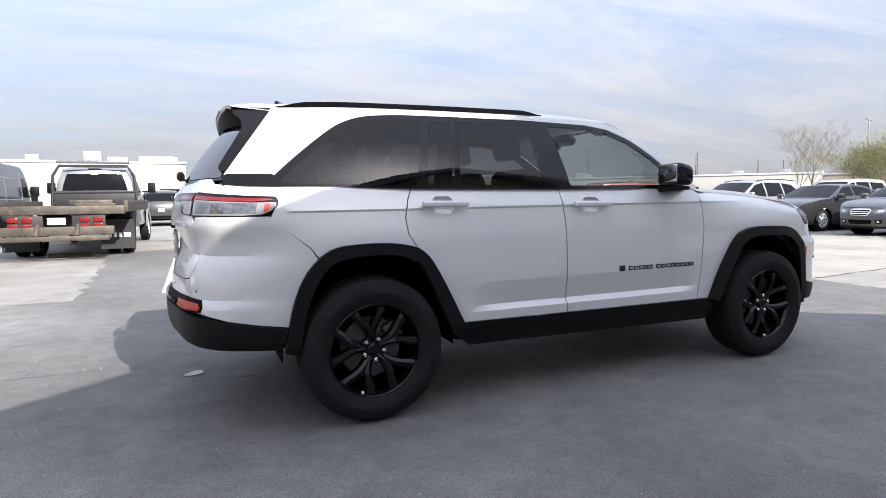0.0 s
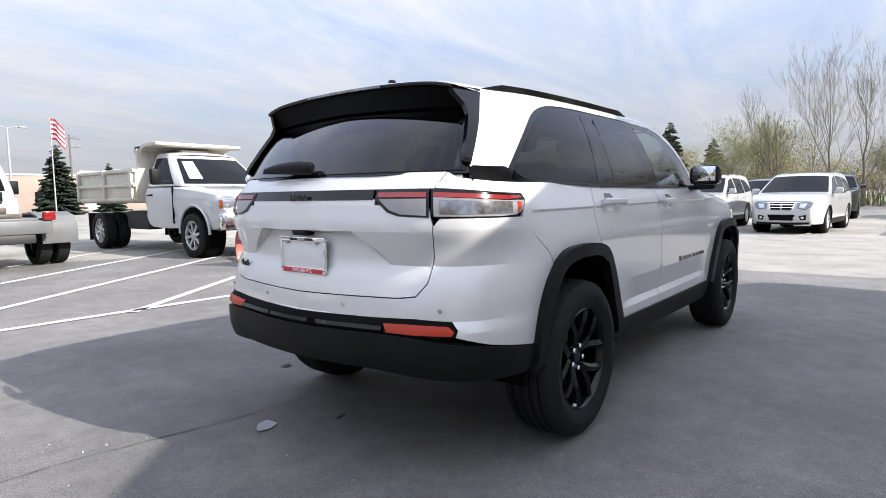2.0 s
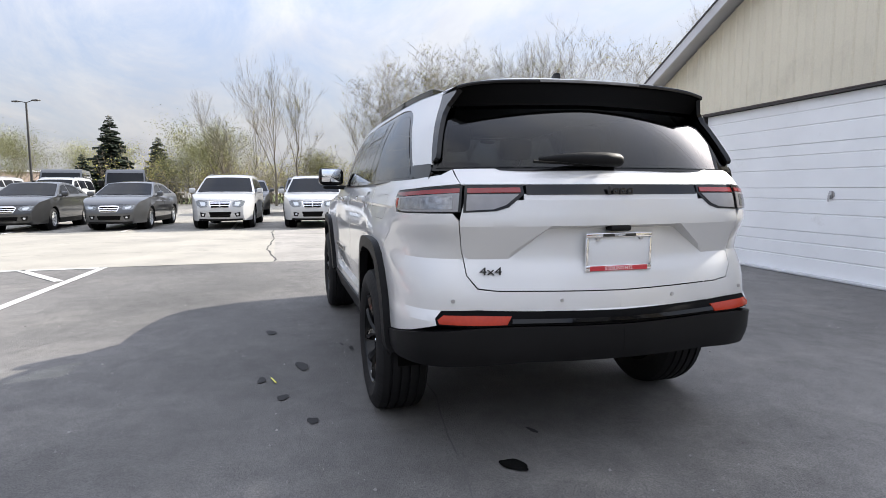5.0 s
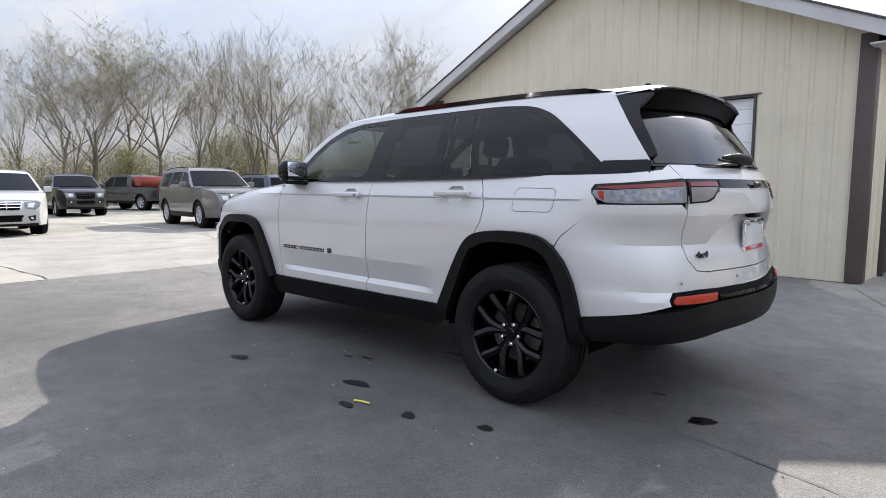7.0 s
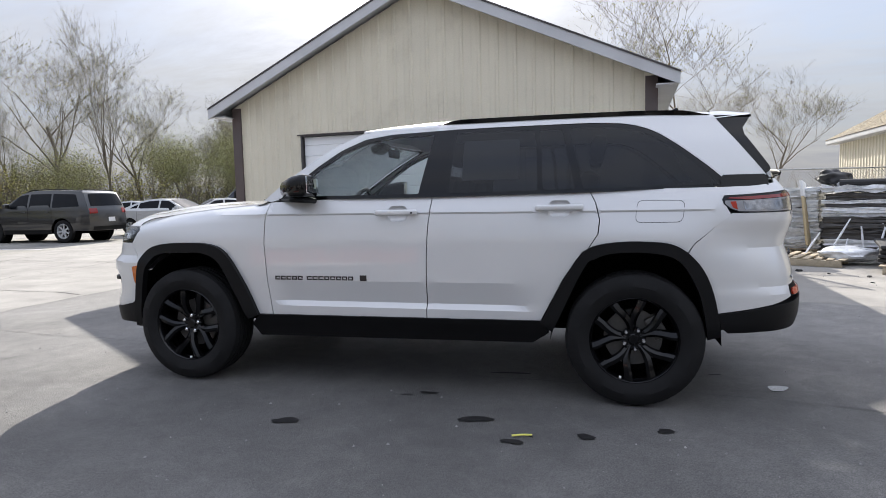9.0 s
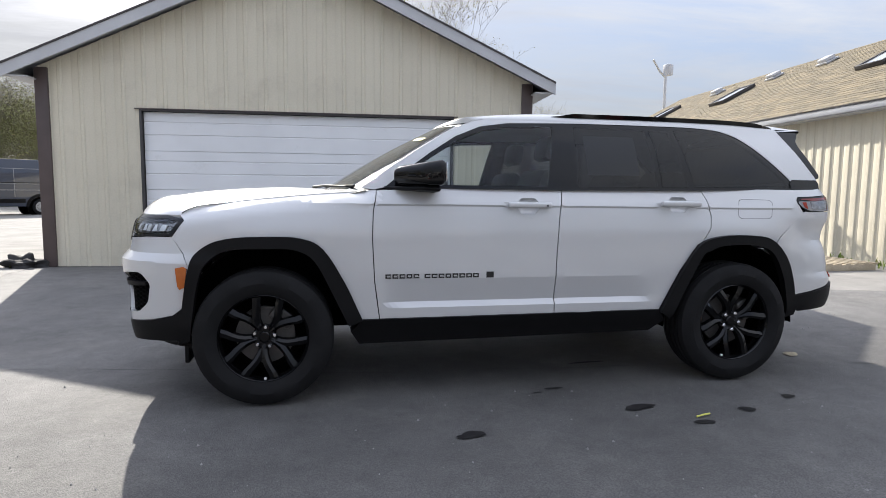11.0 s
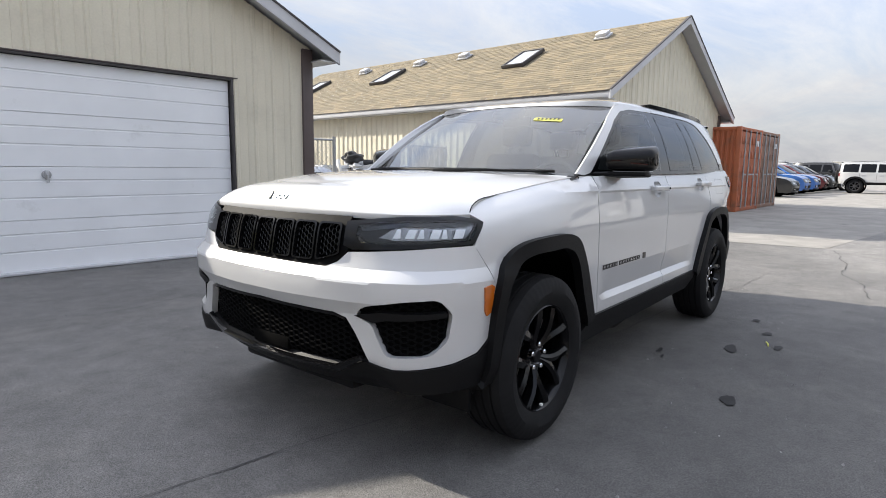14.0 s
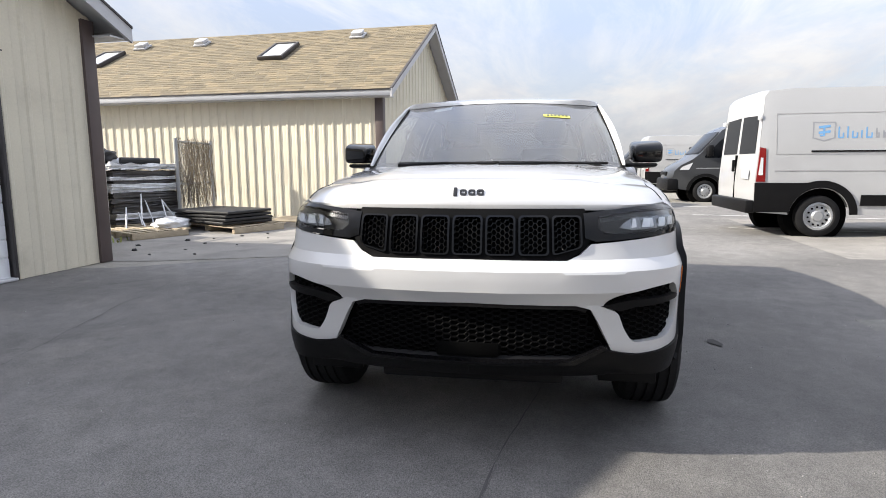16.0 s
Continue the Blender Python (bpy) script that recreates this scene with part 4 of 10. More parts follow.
def rounded(pts, n=5):
    """A smooth line through the points."""
    P = [Vector(p) for p in pts]
    P = [P[0] * 2 - P[1]] + P + [P[-1] * 2 - P[-2]]
    out = []
    for i in range(1, len(P) - 2):
        a, b, c, d = P[i - 1:i + 3]
        for k in range(n):
            t = k / n
            out.append(tuple(0.5 * ((2 * b) + (c - a) * t + (2 * a - 5 * b + 4 * c - d) * t * t + (3 * b - a - 3 * c + d) * t**3)))
    return out + [tuple(P[-2])]


for oo, ii in ((ARCH_F, ARCH_F_IN), (ARCH_R, ARCH_R_IN)):
    both("arch_flare", drape(sx(rounded(oo)) + sx(rounded(ii)[::-1]), flare_skin, 0.025, rim=0.045), M["black_plastic"], "matt black wheel-arch flare", angle=30)
both("sill", drape(sx([(0.93, 0.472), (0.4, 0.474), (-0.3, 0.478), (-0.95, 0.482), (-1.0, 0.41), (-0.9, 0.34), (0.4, 0.325), (0.95, 0.32), (1.0, 0.40)]), lambda u, z: body(u, z, 0.012), 0.03, rim=0.05), M["black_plastic"], "matt black lower side sill")

# nose: upper bumper with openings
FOG = [(0.838, 0.760), (0.74, 0.752), (0.61, 0.728), (0.57, 0.708), (0.545, 0.676), (0.615, 0.650), (0.645, 0.575), (0.68, 0.522), (0.822, 0.536), (0.858, 0.59), (0.866, 0.70)]
FOG = fillet(FOG, 0.022)
bump = fy([(0.0, 0.865), (0.40, 0.862), (0.455, 0.885), (0.50, 0.925)]) + sx([(2.13, 0.952), (1.965, 0.955), (1.905, 0.865), (1.868, 0.78), (1.90, 0.575)]) + sx([(1.965, 0.525), (2.08, 0.500)]) + fy([(0.70, 0.475), (0.60, 0.485), (0.535, 0.61), (0.50, 0.665), (0.44, 0.682), (0.0, 0.69)])
BUMP_LINES = [[(uf(0.0), zz), (uf(0.4), zz), (uf(0.7), zz), (ux(2.05), zz)] for zz in (0.738, 0.822)]
both("front_bumper", drape(bump, body, 0.026, holes=[fy(FOG)], rim=0.03, lines=BUMP_LINES), M["silver"], angle=14)
both("bumper_vent", drape(fy(FOG), lambda u, z: body(u, z, -0.03), 0.03, rim=0), M["black_void"])
both("lower_grille_back", drape(fy([(0.0, 0.70), (0.50, 0.69), (0.63, 0.48), (0.50, 0.41), (0.0, 0.40)]), lambda u, z: body(u, z, -0.05), 0.04, rim=0), M["black_void"])
chin = fy([(0.0, 0.43), (0.44, 0.435), (0.58, 0.49), (0.68, 0.472)]) + sx([(2.08, 0.496), (1.965, 0.521), (1.90, 0.571), (1.93, 0.36), (1.95, 0.32)]) + fy([(0.70, 0.345), (0.4, 0.345), (0.0, 0.345)])
both("lower_bumper", drape(chin, lambda u, z: body(u, z, 0.008), 0.03, rim=0.04), M["black_plastic"], "matt black lower bumper apron")
both("chin_strip", drape(fy([(0.0, 0.438), (0.42, 0.443), (0.56, 0.51), (0.575, 0.50), (0.45, 0.428), (0.0, 0.424)]), lambda u, z: body(u, z, 0.018), 0.03, rim=0.02), M["black_gloss"])
both("fog_blade", drape(fy([(0.542, 0.678), (0.66, 0.704), (0.855, 0.706), (0.855, 0.688), (0.68, 0.672), (0.622, 0.656)]), lambda u, z: body(u, z, 0.004), 0.03, rim=0.04), M["black_plastic"])


def hex_bars(outline, pitch, wide, surf, r=0.006):
    """A net of flattened hexagons laid over a surface, cut to an outline, as thin bars."""
    bm = bmesh.new()
    h = pitch
    xs, ys = [p[0] for p in outline], [p[1] for p in outline]
    j = 0
    z = min(ys)
    while z < max(ys):
        x = min(xs) - wide + (wide * 0.75 if j % 2 else 0)
        while x < max(xs) + wide:
            a = [(x - wide * 0.5, z), (x - wide * 0.25, z + h / 2), (x + wide * 0.25, z + h / 2), (x + wide * 0.5, z)]
            for p, q in zip(a, a[1:]):
                if inside(p, outline) and inside(q, outline):
                    add_tube(bm, [surf(*p), surf(*q)], r, 5, cap=False)
            b = [(x - wide * 0.5, z), (x - wide * 0.25, z - h / 2)]
            x += wide * 1.5
        z += h / 2
        j += 1
    return bm


low_net = [(p[0], p[1]) for p in fy([(0.0, 0.675), (0.485, 0.66), (0.52, 0.60), (0.575, 0.505), (0.44, 0.443), (0.0, 0.438)])]
both("lower_grille_mesh", hex_bars(low_net, 0.024, 0.044, lambda u, z: body(u, z, -0.030), 0.0042), M["net_black"], "black honeycomb lower grille")
both("vent_mesh", hex_bars(fy(FOG), 0.024, 0.042, lambda u, z: body(u, z, -0.026), 0.0042), M["net_black"])
pm_x = body(0, 0.47, -0.01).x
part("plate_mount", box((pm_x - 0.03, -0.13, 0.455), (pm_x - 0.004, 0.13, 0.515), 0.006), M["black_void"], suv)
both("intake_lip", drape(fy([(0.0, 0.688), (0.44, 0.68), (0.49, 0.662), (0.48, 0.652), (0.44, 0.664), (0.0, 0.672)]), lambda u, z: body(u, z, -0.008), 0.03, rim=0.03), M["black_gloss"])

# seven-slot grille
both("grille_back", drape(fy([(0, 1.065), (0.53, 1.06), (0.53, 0.90), (0.42, 0.86), (0, 0.855)]), lambda u, z: body(u, z, -0.035), 0.04, rim=0), M["black_void"])
slot_w, slot_n = 0.134, 7


def nose_skin(d):
    """The nose as a function of y on both sides."""
    def f(y, z):
        p = body(uf(abs(y)), z, d)
        return Vector((p.x, y if abs(y) < 0.01 else math.copysign(p.y, y), p.z))
    return f


slots = []
for k in range(7):
    c = (k - 3) * slot_w
    w = 0.057
    lo_l = 0.886 + (0.03 if k == 0 else 0)
    lo_r = 0.886 + (0.03 if k == 6 else 0)
    hole = fillet([(c - w, lo_l), (c + w, lo_r), (c + w, 1.035), (c - w, 1.035)][::1], 0.018)
    slots.append(hole)
frame_out = [(-0.475, 0.905), (-0.40, 0.862), (0.40, 0.862), (0.475, 0.905), (0.50, 0.94), (0.485, 1.062), (-0.485, 1.062), (-0.50, 0.94)]
gr = part("grille", drape(frame_out, nose_skin(-0.002), 0.02, holes=slots, rim=0.03), M["net_black"], suv, "black seven-slot grille")
for hole in slots:
    c = sum(p[0] for p in hole) / len(hole)
    zc = 0.96
    ring = [((x - c) * 1.07 + c, (z - zc) * 1.05 + zc) for x, z in hole]
    core = [((x - c) * 0.93 + c, (z - zc) * 0.96 + zc) for x, z in hole]
    part("slot_surround", drape(ring, nose_skin(0.010), 0.02, holes=[core], rim=0.02), M["black_gloss"], gr)
    part("slot_mesh", hex_bars([tuple(p) for p in hole], 0.024, 0.024, nose_skin(-0.014), 0.0030), M["black_gloss"], gr)

# headlamps
HEAD = fy([(0.475, 1.045), (0.60, 1.058), (0.74, 1.068)]) + sx([(2.02, 1.07), (1.915, 1.055), (1.90, 1.045), (1.965, 0.962), (2.12, 0.956)]) + fy([(0.62, 0.94), (0.52, 0.935), (0.475, 0.95)])
LENS = fy([(0.535, 1.033), (0.62, 1.045), (0.74, 1.055)]) + sx([(2.02, 1.056), (1.93, 1.042), (1.98, 0.975), (2.10, 0.968)]) + fy([(0.64, 0.962), (0.56, 0.965), (0.53, 0.99)])
hl, hr = both("headlamp", drape(HEAD, lambda u, z: body(u, z, 0.002), 0.02, rim=0.03, holes=[LENS]), M["black_gloss"], "slim headlamp with a black surround")
BOWL_OUT = fy([(0.68, 1.015), (0.76, 1.035)]) + sx([(2.02, 1.04), (1.945, 1.032), (1.985, 0.985), (2.10, 0.98)]) + fy([(0.70, 0.975), (0.63, 0.985)])
for lamp, flip in ((hl, False), (hr, True)):
    def side(bm):
        return mirrored(bm) if flip else bm
    def put(name, bm, mat, label=""):
        part(name, side(bm), mat, lamp, label)
    put("lamp_floor", drape(LENS, lambda u, z: body(u, z, -0.028), 0.03, rim=0), M["black_plastic"])
    put("bowl", drape(BOWL_OUT, lambda u, z: body(u, z, -0.018 + 0.004 * math.sin(u * 110)), 0.012, rim=0.004), M["lamp_facet"], "bright faceted lamp bowl")
    for i in range(6):
        ua, ub = uf(0.69), ux(2.0)
        w_ = (ub - ua) / 6
        u_ = ua + w_ * i
        put("bowl_rib", drape([(u_, 0.985), (u_ + w_ * 0.72, 0.985), (u_ + w_ * 1.05, 1.020), (u_ + w_ * 0.33, 1.020)], lambda u, z: body(u, z, -0.012 + 0.010 * (u - u_) / w_ * (1 if i % 2 else -1)), 0.012, rim=0.006), M["lamp_clear"])
    put("light_bar", drape(fy([(0.545, 1.022), (0.74, 1.044)]) + sx([(2.02, 1.045), (1.95, 1.036), (2.02, 1.03)]) + fy([(0.74, 1.03), (0.55, 1.008)]), lambda u, z: body(u, z, -0.010), 0.02, rim=0.006), M["black_gloss"])
    put("lens", drape(LENS, lambda u, z: body(u, z, 0.001), 0.03, rim=0), M["glass_lens"])
both("side_marker", drape(sx([(1.94, 0.787), (1.898, 0.795), (1.880, 0.782), (1.897, 0.680), (1.922, 0.668), (1.932, 0.688)]), lambda u, z: body(u, z, 0.007), 0.02, rim=0.012), M["amber"], "amber side marker lamp")

# bonnet: rows from the windscreen to the nose
def bonnet(v, s):
    """v: 0 in the middle to 1 at the edge; s: 0 at the windscreen to 1 at the nose."""
    xe = 0.88 + (1.93 - 0.88) * s
    edge = body(ux(xe), ZTOP(xe) - 0.002)
    front = body(ux(1.935) * v, 1.074)
    cx = 1.17 + (2.285 - 1.17) * s
    zc = 1.232 - 0.02 * s - 0.085 * s**3
    p = Vector((cx + (edge.x - cx) * v**2.6, edge.y * v, zc + (edge.z + 0.004 - zc) * v**3))
    # raised middle with a soft crease
    p.z += 0.012 * (1 - smooth_step(0.55, 0.72, v)) * smooth_step(0.0, 0.25, s) * (1 - smooth_step(0.75, 1.0, s))
    k = smooth_step(0.80, 1.0, s)
    p = p.lerp(Vector((front.x, front.y, front.z)), k**1.5)
    p.z += 0.030 * math.sin(math.pi * k) * (1 - 0.6 * v)
    return p


bm = bmesh.new()
NV, NS = 22, 44
grid = [[bm.verts.new(bonnet(i / NV, j / NS)) for i in range(NV + 1)] for j in range(NS + 1)]
for j in range(NS):
    for i in range(NV):
        bm.faces.new((grid[j][i], grid[j + 1][i], grid[j + 1][i + 1], grid[j][i + 1]))
half2 = mirrored(bm)
bm = joined(bm, half2)
bmesh.ops.remove_doubles(bm, verts=bm.verts, dist=2e-4)
bmesh.ops.recalc_face_normals(bm, faces=bm.faces)
if sum(f.normal.z for f in bm.faces) < 0:
    bmesh.ops.reverse_faces(bm, faces=bm.faces)
rim_edges = [e for e in bm.edges if len(e.link_faces) == 1]
ex = bmesh.ops.extrude_edge_only(bm, edges=rim_edges)
for v in ex["geom"]:
    if isinstance(v, bmesh.types.BMVert):
        v.co.z -= 0.02
        v.co.x -= 0.004
part("bonnet", bm, M["silver"], suv, angle=45)
for s in (1, -1):
    gap_line = [bonnet(1, 0.74 + 0.22 * j / 20) for j in range(0, 21)]
    part("bonnet_gap", tube([Vector((p.x, s * (p.y + 0.002), p.z - 0.0005)) for p in gap_line], [0.0006 + 0.0016 * min(1, j / 8) for j in range(21)], 5), M["black_void"], suv)


# roof: sections from the windscreen top to the tail
ROOF_Z = curve([(-2.14, 1.712), (-1.9, 1.733), (-1.4, 1.746), (-0.8, 1.756), (-0.3, 1.755), (0.0, 1.738), (0.2, 1.712), (0.33, 1.688)])


def roof_pt(x, v):
    e = upper(x, 1.668 if x > -1.5 else 1.668 - 0.05 * ((-1.5 - x) / 0.5) ** 1.5 * 0.6)
    zc = ROOF_Z(x)
    y = e.y * math.sin(v * math.pi / 2) ** 0.9
    z = zc - (zc - e.z) * (1 - math.cos(v * math.pi / 2)) ** 1.35
    return Vector((x, y, z))


bm = bmesh.new()
NV, NS = 20, 50
grid = []
for j in range(NS + 1):
    s = j / NS
    row = []
    for i in range(NV + 1):
        v = i / NV
        x = (0.33 - 0.17 * v**2) * (1 - s) + (-1.95 + 0.06 * v**2) * s
        row.append(bm.verts.new(roof_pt(x, v)))
    grid.append(row)
for j in range(NS):
    for i in range(NV):
        bm.faces.new((grid[j][i], grid[j][i + 1], grid[j + 1][i + 1], grid[j + 1][i]))
bm = joined(bm.copy(), mirrored(bm))
bmesh.ops.remove_doubles(bm, verts=bm.verts, dist=2e-4)
bmesh.ops.recalc_face_normals(bm, faces=bm.faces)
if sum(f.normal.z for f in bm.faces) < 0:
    bmesh.ops.reverse_faces(bm, faces=bm.faces)
part("roof", bm, M["silver"], suv, angle=45)

# pillars on the cabin side
DLO_ARC = rounded([(0.795, 1.242), (0.68, 1.335), (0.52, 1.452), (0.36, 1.555), (0.20, 1.622), (0.02, 1.648), (-0.4, 1.66), (-1.1, 1.660), (-1.31, 1.655), (-1.47, 1.638), (-1.60, 1.592), (-1.725, 1.508), (-1.865, 1.394), (-1.968, 1.302)], 4)
DLO = DLO_ARC + [(-2.02, 1.262), (-1.2, 1.246), (-0.3, 1.238)]
PILLAR_A = [(0.86, 1.226), (0.795, 1.242), (0.68, 1.335), (0.52, 1.452), (0.36, 1.555), (0.20, 1.622), (0.02, 1.648), (-0.4, 1.66), (-0.42, 1.675), (0.05, 1.672), (0.19, 1.676), (0.26, 1.652), (0.42, 1.575), (0.60, 1.465), (0.78, 1.345), (0.93, 1.236)]
both("front_pillar", drape(PILLAR_A, upper, 0.03), M["silver"])
PILLAR_D = DLO_ARC[24:-1] + [(-1.965, 1.305), (-1.968, 1.318), (-2.190, 1.318), (-1.940, 1.660), (-1.90, 1.670), (-1.5, 1.676), (-0.42, 1.676)]
both("rear_pillar", drape(PILLAR_D, lambda x, z: upper(x, z, 0.003), 0.022), M["silver"])
both("belt_trim", drape([(-1.955, 1.247), (-1.945, 1.296), (-1.962, 1.322), (-2.180, 1.322), (-2.198, 1.300), (-2.198, 1.256)], lambda x, z: upper(x, z, 0.004), 0.03), M["black_gloss"])


def pane(pts, mat, name="side_window", label="", d=0.0, parent=None):
    return both(name, drape(pts, lambda x, z: upper(x, z, d), 0.05, rim=0, round_by=0.012), mat, label, parent)


F_WIN = [(0.72, 1.258), (0.66, 1.322), (0.505, 1.435), (0.345, 1.535), (0.19, 1.598), (0.02, 1.625), (-0.275, 1.634), (-0.195, 1.255)]
R_WIN = [(-0.385, 1.256), (-0.415, 1.636), (-0.905, 1.632), (-0.925, 1.50), (-0.935, 1.258)]
Q_WIN = [(-0.965, 1.260), (-0.955, 1.50), (-0.935, 1.632), (-1.075, 1.626), (-1.155, 1.26)]
D_WIN = [(-1.20, 1.262), (-1.115, 1.634)] + rounded([(-1.30, 1.630), (-1.45, 1.614), (-1.575, 1.568), (-1.695, 1.488), (-1.83, 1.380), (-1.930, 1.285)], 4) + [(-1.945, 1.268)]
both("window_surround", drape(DLO, lambda x, z: upper(x, z, -0.002), 0.03, holes=[fillet(w, 0.012) for w in (F_WIN, R_WIN, Q_WIN, D_WIN)], rim=0.02), M["black_gloss"], "gloss black window surround")
pane(F_WIN, M["glass_front"], label="clear front door glass")
for w in (R_WIN, Q_WIN, D_WIN):
    pane(w, M["glass_tint"], label="dark tinted side glass")
both("waist_strip", drape([(0.80, 1.247), (0.80, 1.238), (-0.3, 1.234), (-1.2, 1.241), (-2.0, 1.258), (-2.0, 1.268), (-1.2, 1.252), (-0.3, 1.245)], lambda x, z: upper(x, z, 0.007), 0.04, rim=0.01), M["black_gloss"])


# windscreen
def screen(v, s):
    a = abs(v)
    x = (1.165 - 0.25 * a**2.2) * (1 - s) + (0.325 - 0.15 * a**2) * s
    y = (0.80 * (1 - s) + 0.700 * s) * v
    z = (1.215 + 0.006 * (1 - a)) * (1 - s) + (1.688 - 0.022 * a * a) * s + 0.022 * math.sin(math.pi * s)
    return Vector((x, y, z))


part("windscreen", drape([(-0.97, 0.0), (0.97, 0.0), (0.965, 0.945), (-0.965, 0.945)], screen, 0.08, rim=0), M["glass_screen"], suv, "clear raked windscreen")
band = [(-1, -0.01), (1, -0.01), (1, 0.955), (-1, 0.955)]
part("screen_border", drape(band, lambda v, s: screen(v, s) - Vector((0.004, 0, 0.006)), 0.06, holes=[fillet([(-0.965, 0.05), (0.965, 0.05), (0.965, 0.925), (-0.965, 0.925)], 0.05)], rim=0), M["black_gloss"], suv)


def loft(rows, mat, name, label="", angle=40):
    """A skin through rows of points."""
    bm = bmesh.new()
    vs = [[bm.verts.new(p) for p in r] for r in rows]
    for a, b in zip(vs, vs[1:]):
        for i in range(len(a) - 1):
            bm.faces.new((a[i], a[i + 1], b[i + 1], b[i]))
    bmesh.ops.recalc_face_normals(bm, faces=bm.faces)
    mid = sum((v.co for v in bm.verts), Vector()) / len(bm.verts)
    if sum((f.normal * f.calc_area() for f in bm.faces), Vector()).dot(Vector((mid.x * 0.25, mid.y, (mid.z - 0.8) * 0.6))) < 0:
        bmesh.ops.reverse_faces(bm, faces=bm.faces)
    return part(name, bm, mat, suv, label, angle=angle)


# roof header between the windscreen and the roof
head_rows = []
for j in range(5):
    k = j / 4
    row = []
    for i in range(-16, 17):
        v = i / 16
        a = roof_pt(0.33 - 0.17 * v * v, abs(v))
        a.y = math.copysign(a.y, v) if i else 0.0
        b = screen(max(-1, min(1, a.y / 0.706)), 0.945) + Vector((0.0, 0, 0.003))
        p = a.lerp(b, k)
        p.z += 0.008 * math.sin(math.pi * k)
        row.append(p)
    head_rows.append(row)
loft(head_rows, M["silver"], "roof_header")
# outer face of the front pillars
PF = [(0.93, 1.236), (0.78, 1.345), (0.60, 1.465), (0.42, 1.575), (0.26, 1.652), (0.17, 1.668)]
for sgn in (1, -1):
    rows_p = []
    for j in range(21):
        k = j / 20
        q = k * (len(PF) - 1)
        i = min(len(PF) - 2, int(q))
        x = PF[i][0] + (PF[i + 1][0] - PF[i][0]) * (q - i)
        z = PF[i][1] + (PF[i + 1][1] - PF[i][1]) * (q - i)
        a = upper(x, z, 0.0)
        s_ = min(1.0, max(0.0, (a.z - 1.222) / 0.45))
        b = screen(1, s_ * 0.985) + Vector((0.004, -0.012, 0.0))
        r = []
        for m_ in range(5):
            p = a.lerp(b, m_ / 4) + Vector((0.010, 0.006, 0.004)) * math.sin(math.pi * m_ / 4)
            r.append(Vector((p.x, sgn * p.y, p.z)))
        rows_p.append(r)
    loft(rows_p, M["silver"], "pillar_face")
cowl = bmesh.new()
rows = [[cowl.verts.new(screen(v / 12, 0) + Vector((dx, 0, dz))) for v in range(-12, 13)] for dx, dz in ((-0.02, 0.01), (0.03, -0.004), (0.10, -0.02), (0.12, -0.06))]
for a, b in zip(rows, rows[1:]):
    for i in range(24):
        cowl.faces.new((a[i], a[i + 1], b[i + 1], b[i]))
bmesh.ops.recalc_face_normals(cowl, faces=cowl.faces)
part("cowl", cowl, M["black_plastic"], suv)
for y0, y1 in ((0.05, 0.62), (-0.55, 0.02)):
    arm = tube([screen(y0 / 0.775, 0.0) + Vector((0.06, 0, 0.02)), screen((y0 + y1) / 1.55, 0.02) + Vector((0.03, 0, 0.02)), screen(y1 / 0.775, 0.02) + Vector((0.02, 0, 0.016))], [0.011, 0.008, 0.005])
    wip = part("front_wiper", arm, M["black_plastic"], suv)
    part("wiper_blade", tube([screen((y0 - 0.02) / 0.775, 0.035) + Vector((0.012, 0, 0.012)), screen((y1 + 0.05) / 0.775, 0.035) + Vector((0.012, 0, 0.012))], 0.008), M["rubber"], wip)
tag = drape([(0.42, 0.73), (0.66, 0.71), (0.66, 0.665), (0.42, 0.685)], lambda v, s: screen(v, s) + Vector((0.002, 0, 0.003)), 0.05, rim=0)
tg = part("price_tag", tag, M["yellow_tag"], suv, "yellow stock tag on the windscreen")
for k in range(6):
    v0 = 0.45 + 0.034 * k
    part("print_bar", drape([(v0, 0.717), (v0 + 0.018, 0.716), (v0 + 0.018, 0.688), (v0, 0.69)], lambda v, s: screen(v, s) + Vector((0.004, 0, 0.005)), 0.05, rim=0), M["black_print"], tg)
part("windscreen_label", drape([(-0.66, 0.90), (-0.48, 0.93), (-0.48, 0.865), (-0.66, 0.84)], lambda v, s: screen(v, s) + Vector((-0.003, 0, -0.003)), 0.05, rim=0), M["white_paper"], suv)
sensor = bmesh.new()
add_box(sensor, (-0.05, -0.11, -0.03), (0.05, 0.11, 0.03), 0.02)
sensor.transform(pose(0.36, 0, 1.625, 0, 28, 0))
part("camera_housing", sensor, M["black_plastic"], suv)


# tail: glass, spoiler, gate
def rear_glass(v, s):
    a = abs(v)
    x = (-2.375 + 0.17 * a**2.4) * (1 - s) + (-2.105 + 0.11 * a**2) * s
    y = (0.775 * (1 - s) + 0.635 * s) * v
    z = 1.292 * (1 - s) + (1.640 - 0.012 * a) * s
    return Vector((x, y, z)) + Vector((-0.014, 0, 0.010)) * math.sin(math.pi * s)


part("rear_window", drape([(-0.985, 0.03), (0.985, 0.03), (0.98, 0.98), (-0.98, 0.98)], rear_glass, 0.06, rim=0, out=1), M["glass_rear"], suv, "dark tinted rear window")
part("rear_window_border", drape([(-1.0, 0.0), (1.0, 0.0), (1.0, 1.0), (-1.0, 1.0)], lambda v, s: rear_glass(v, s) + Vector((0.004, 0, -0.002)), 0.06, holes=[fillet([(-0.955, 0.05), (0.955, 0.05), (0.945, 0.93), (-0.945, 0.93)], 0.05)], rim=0.012), M["black_gloss"], suv)
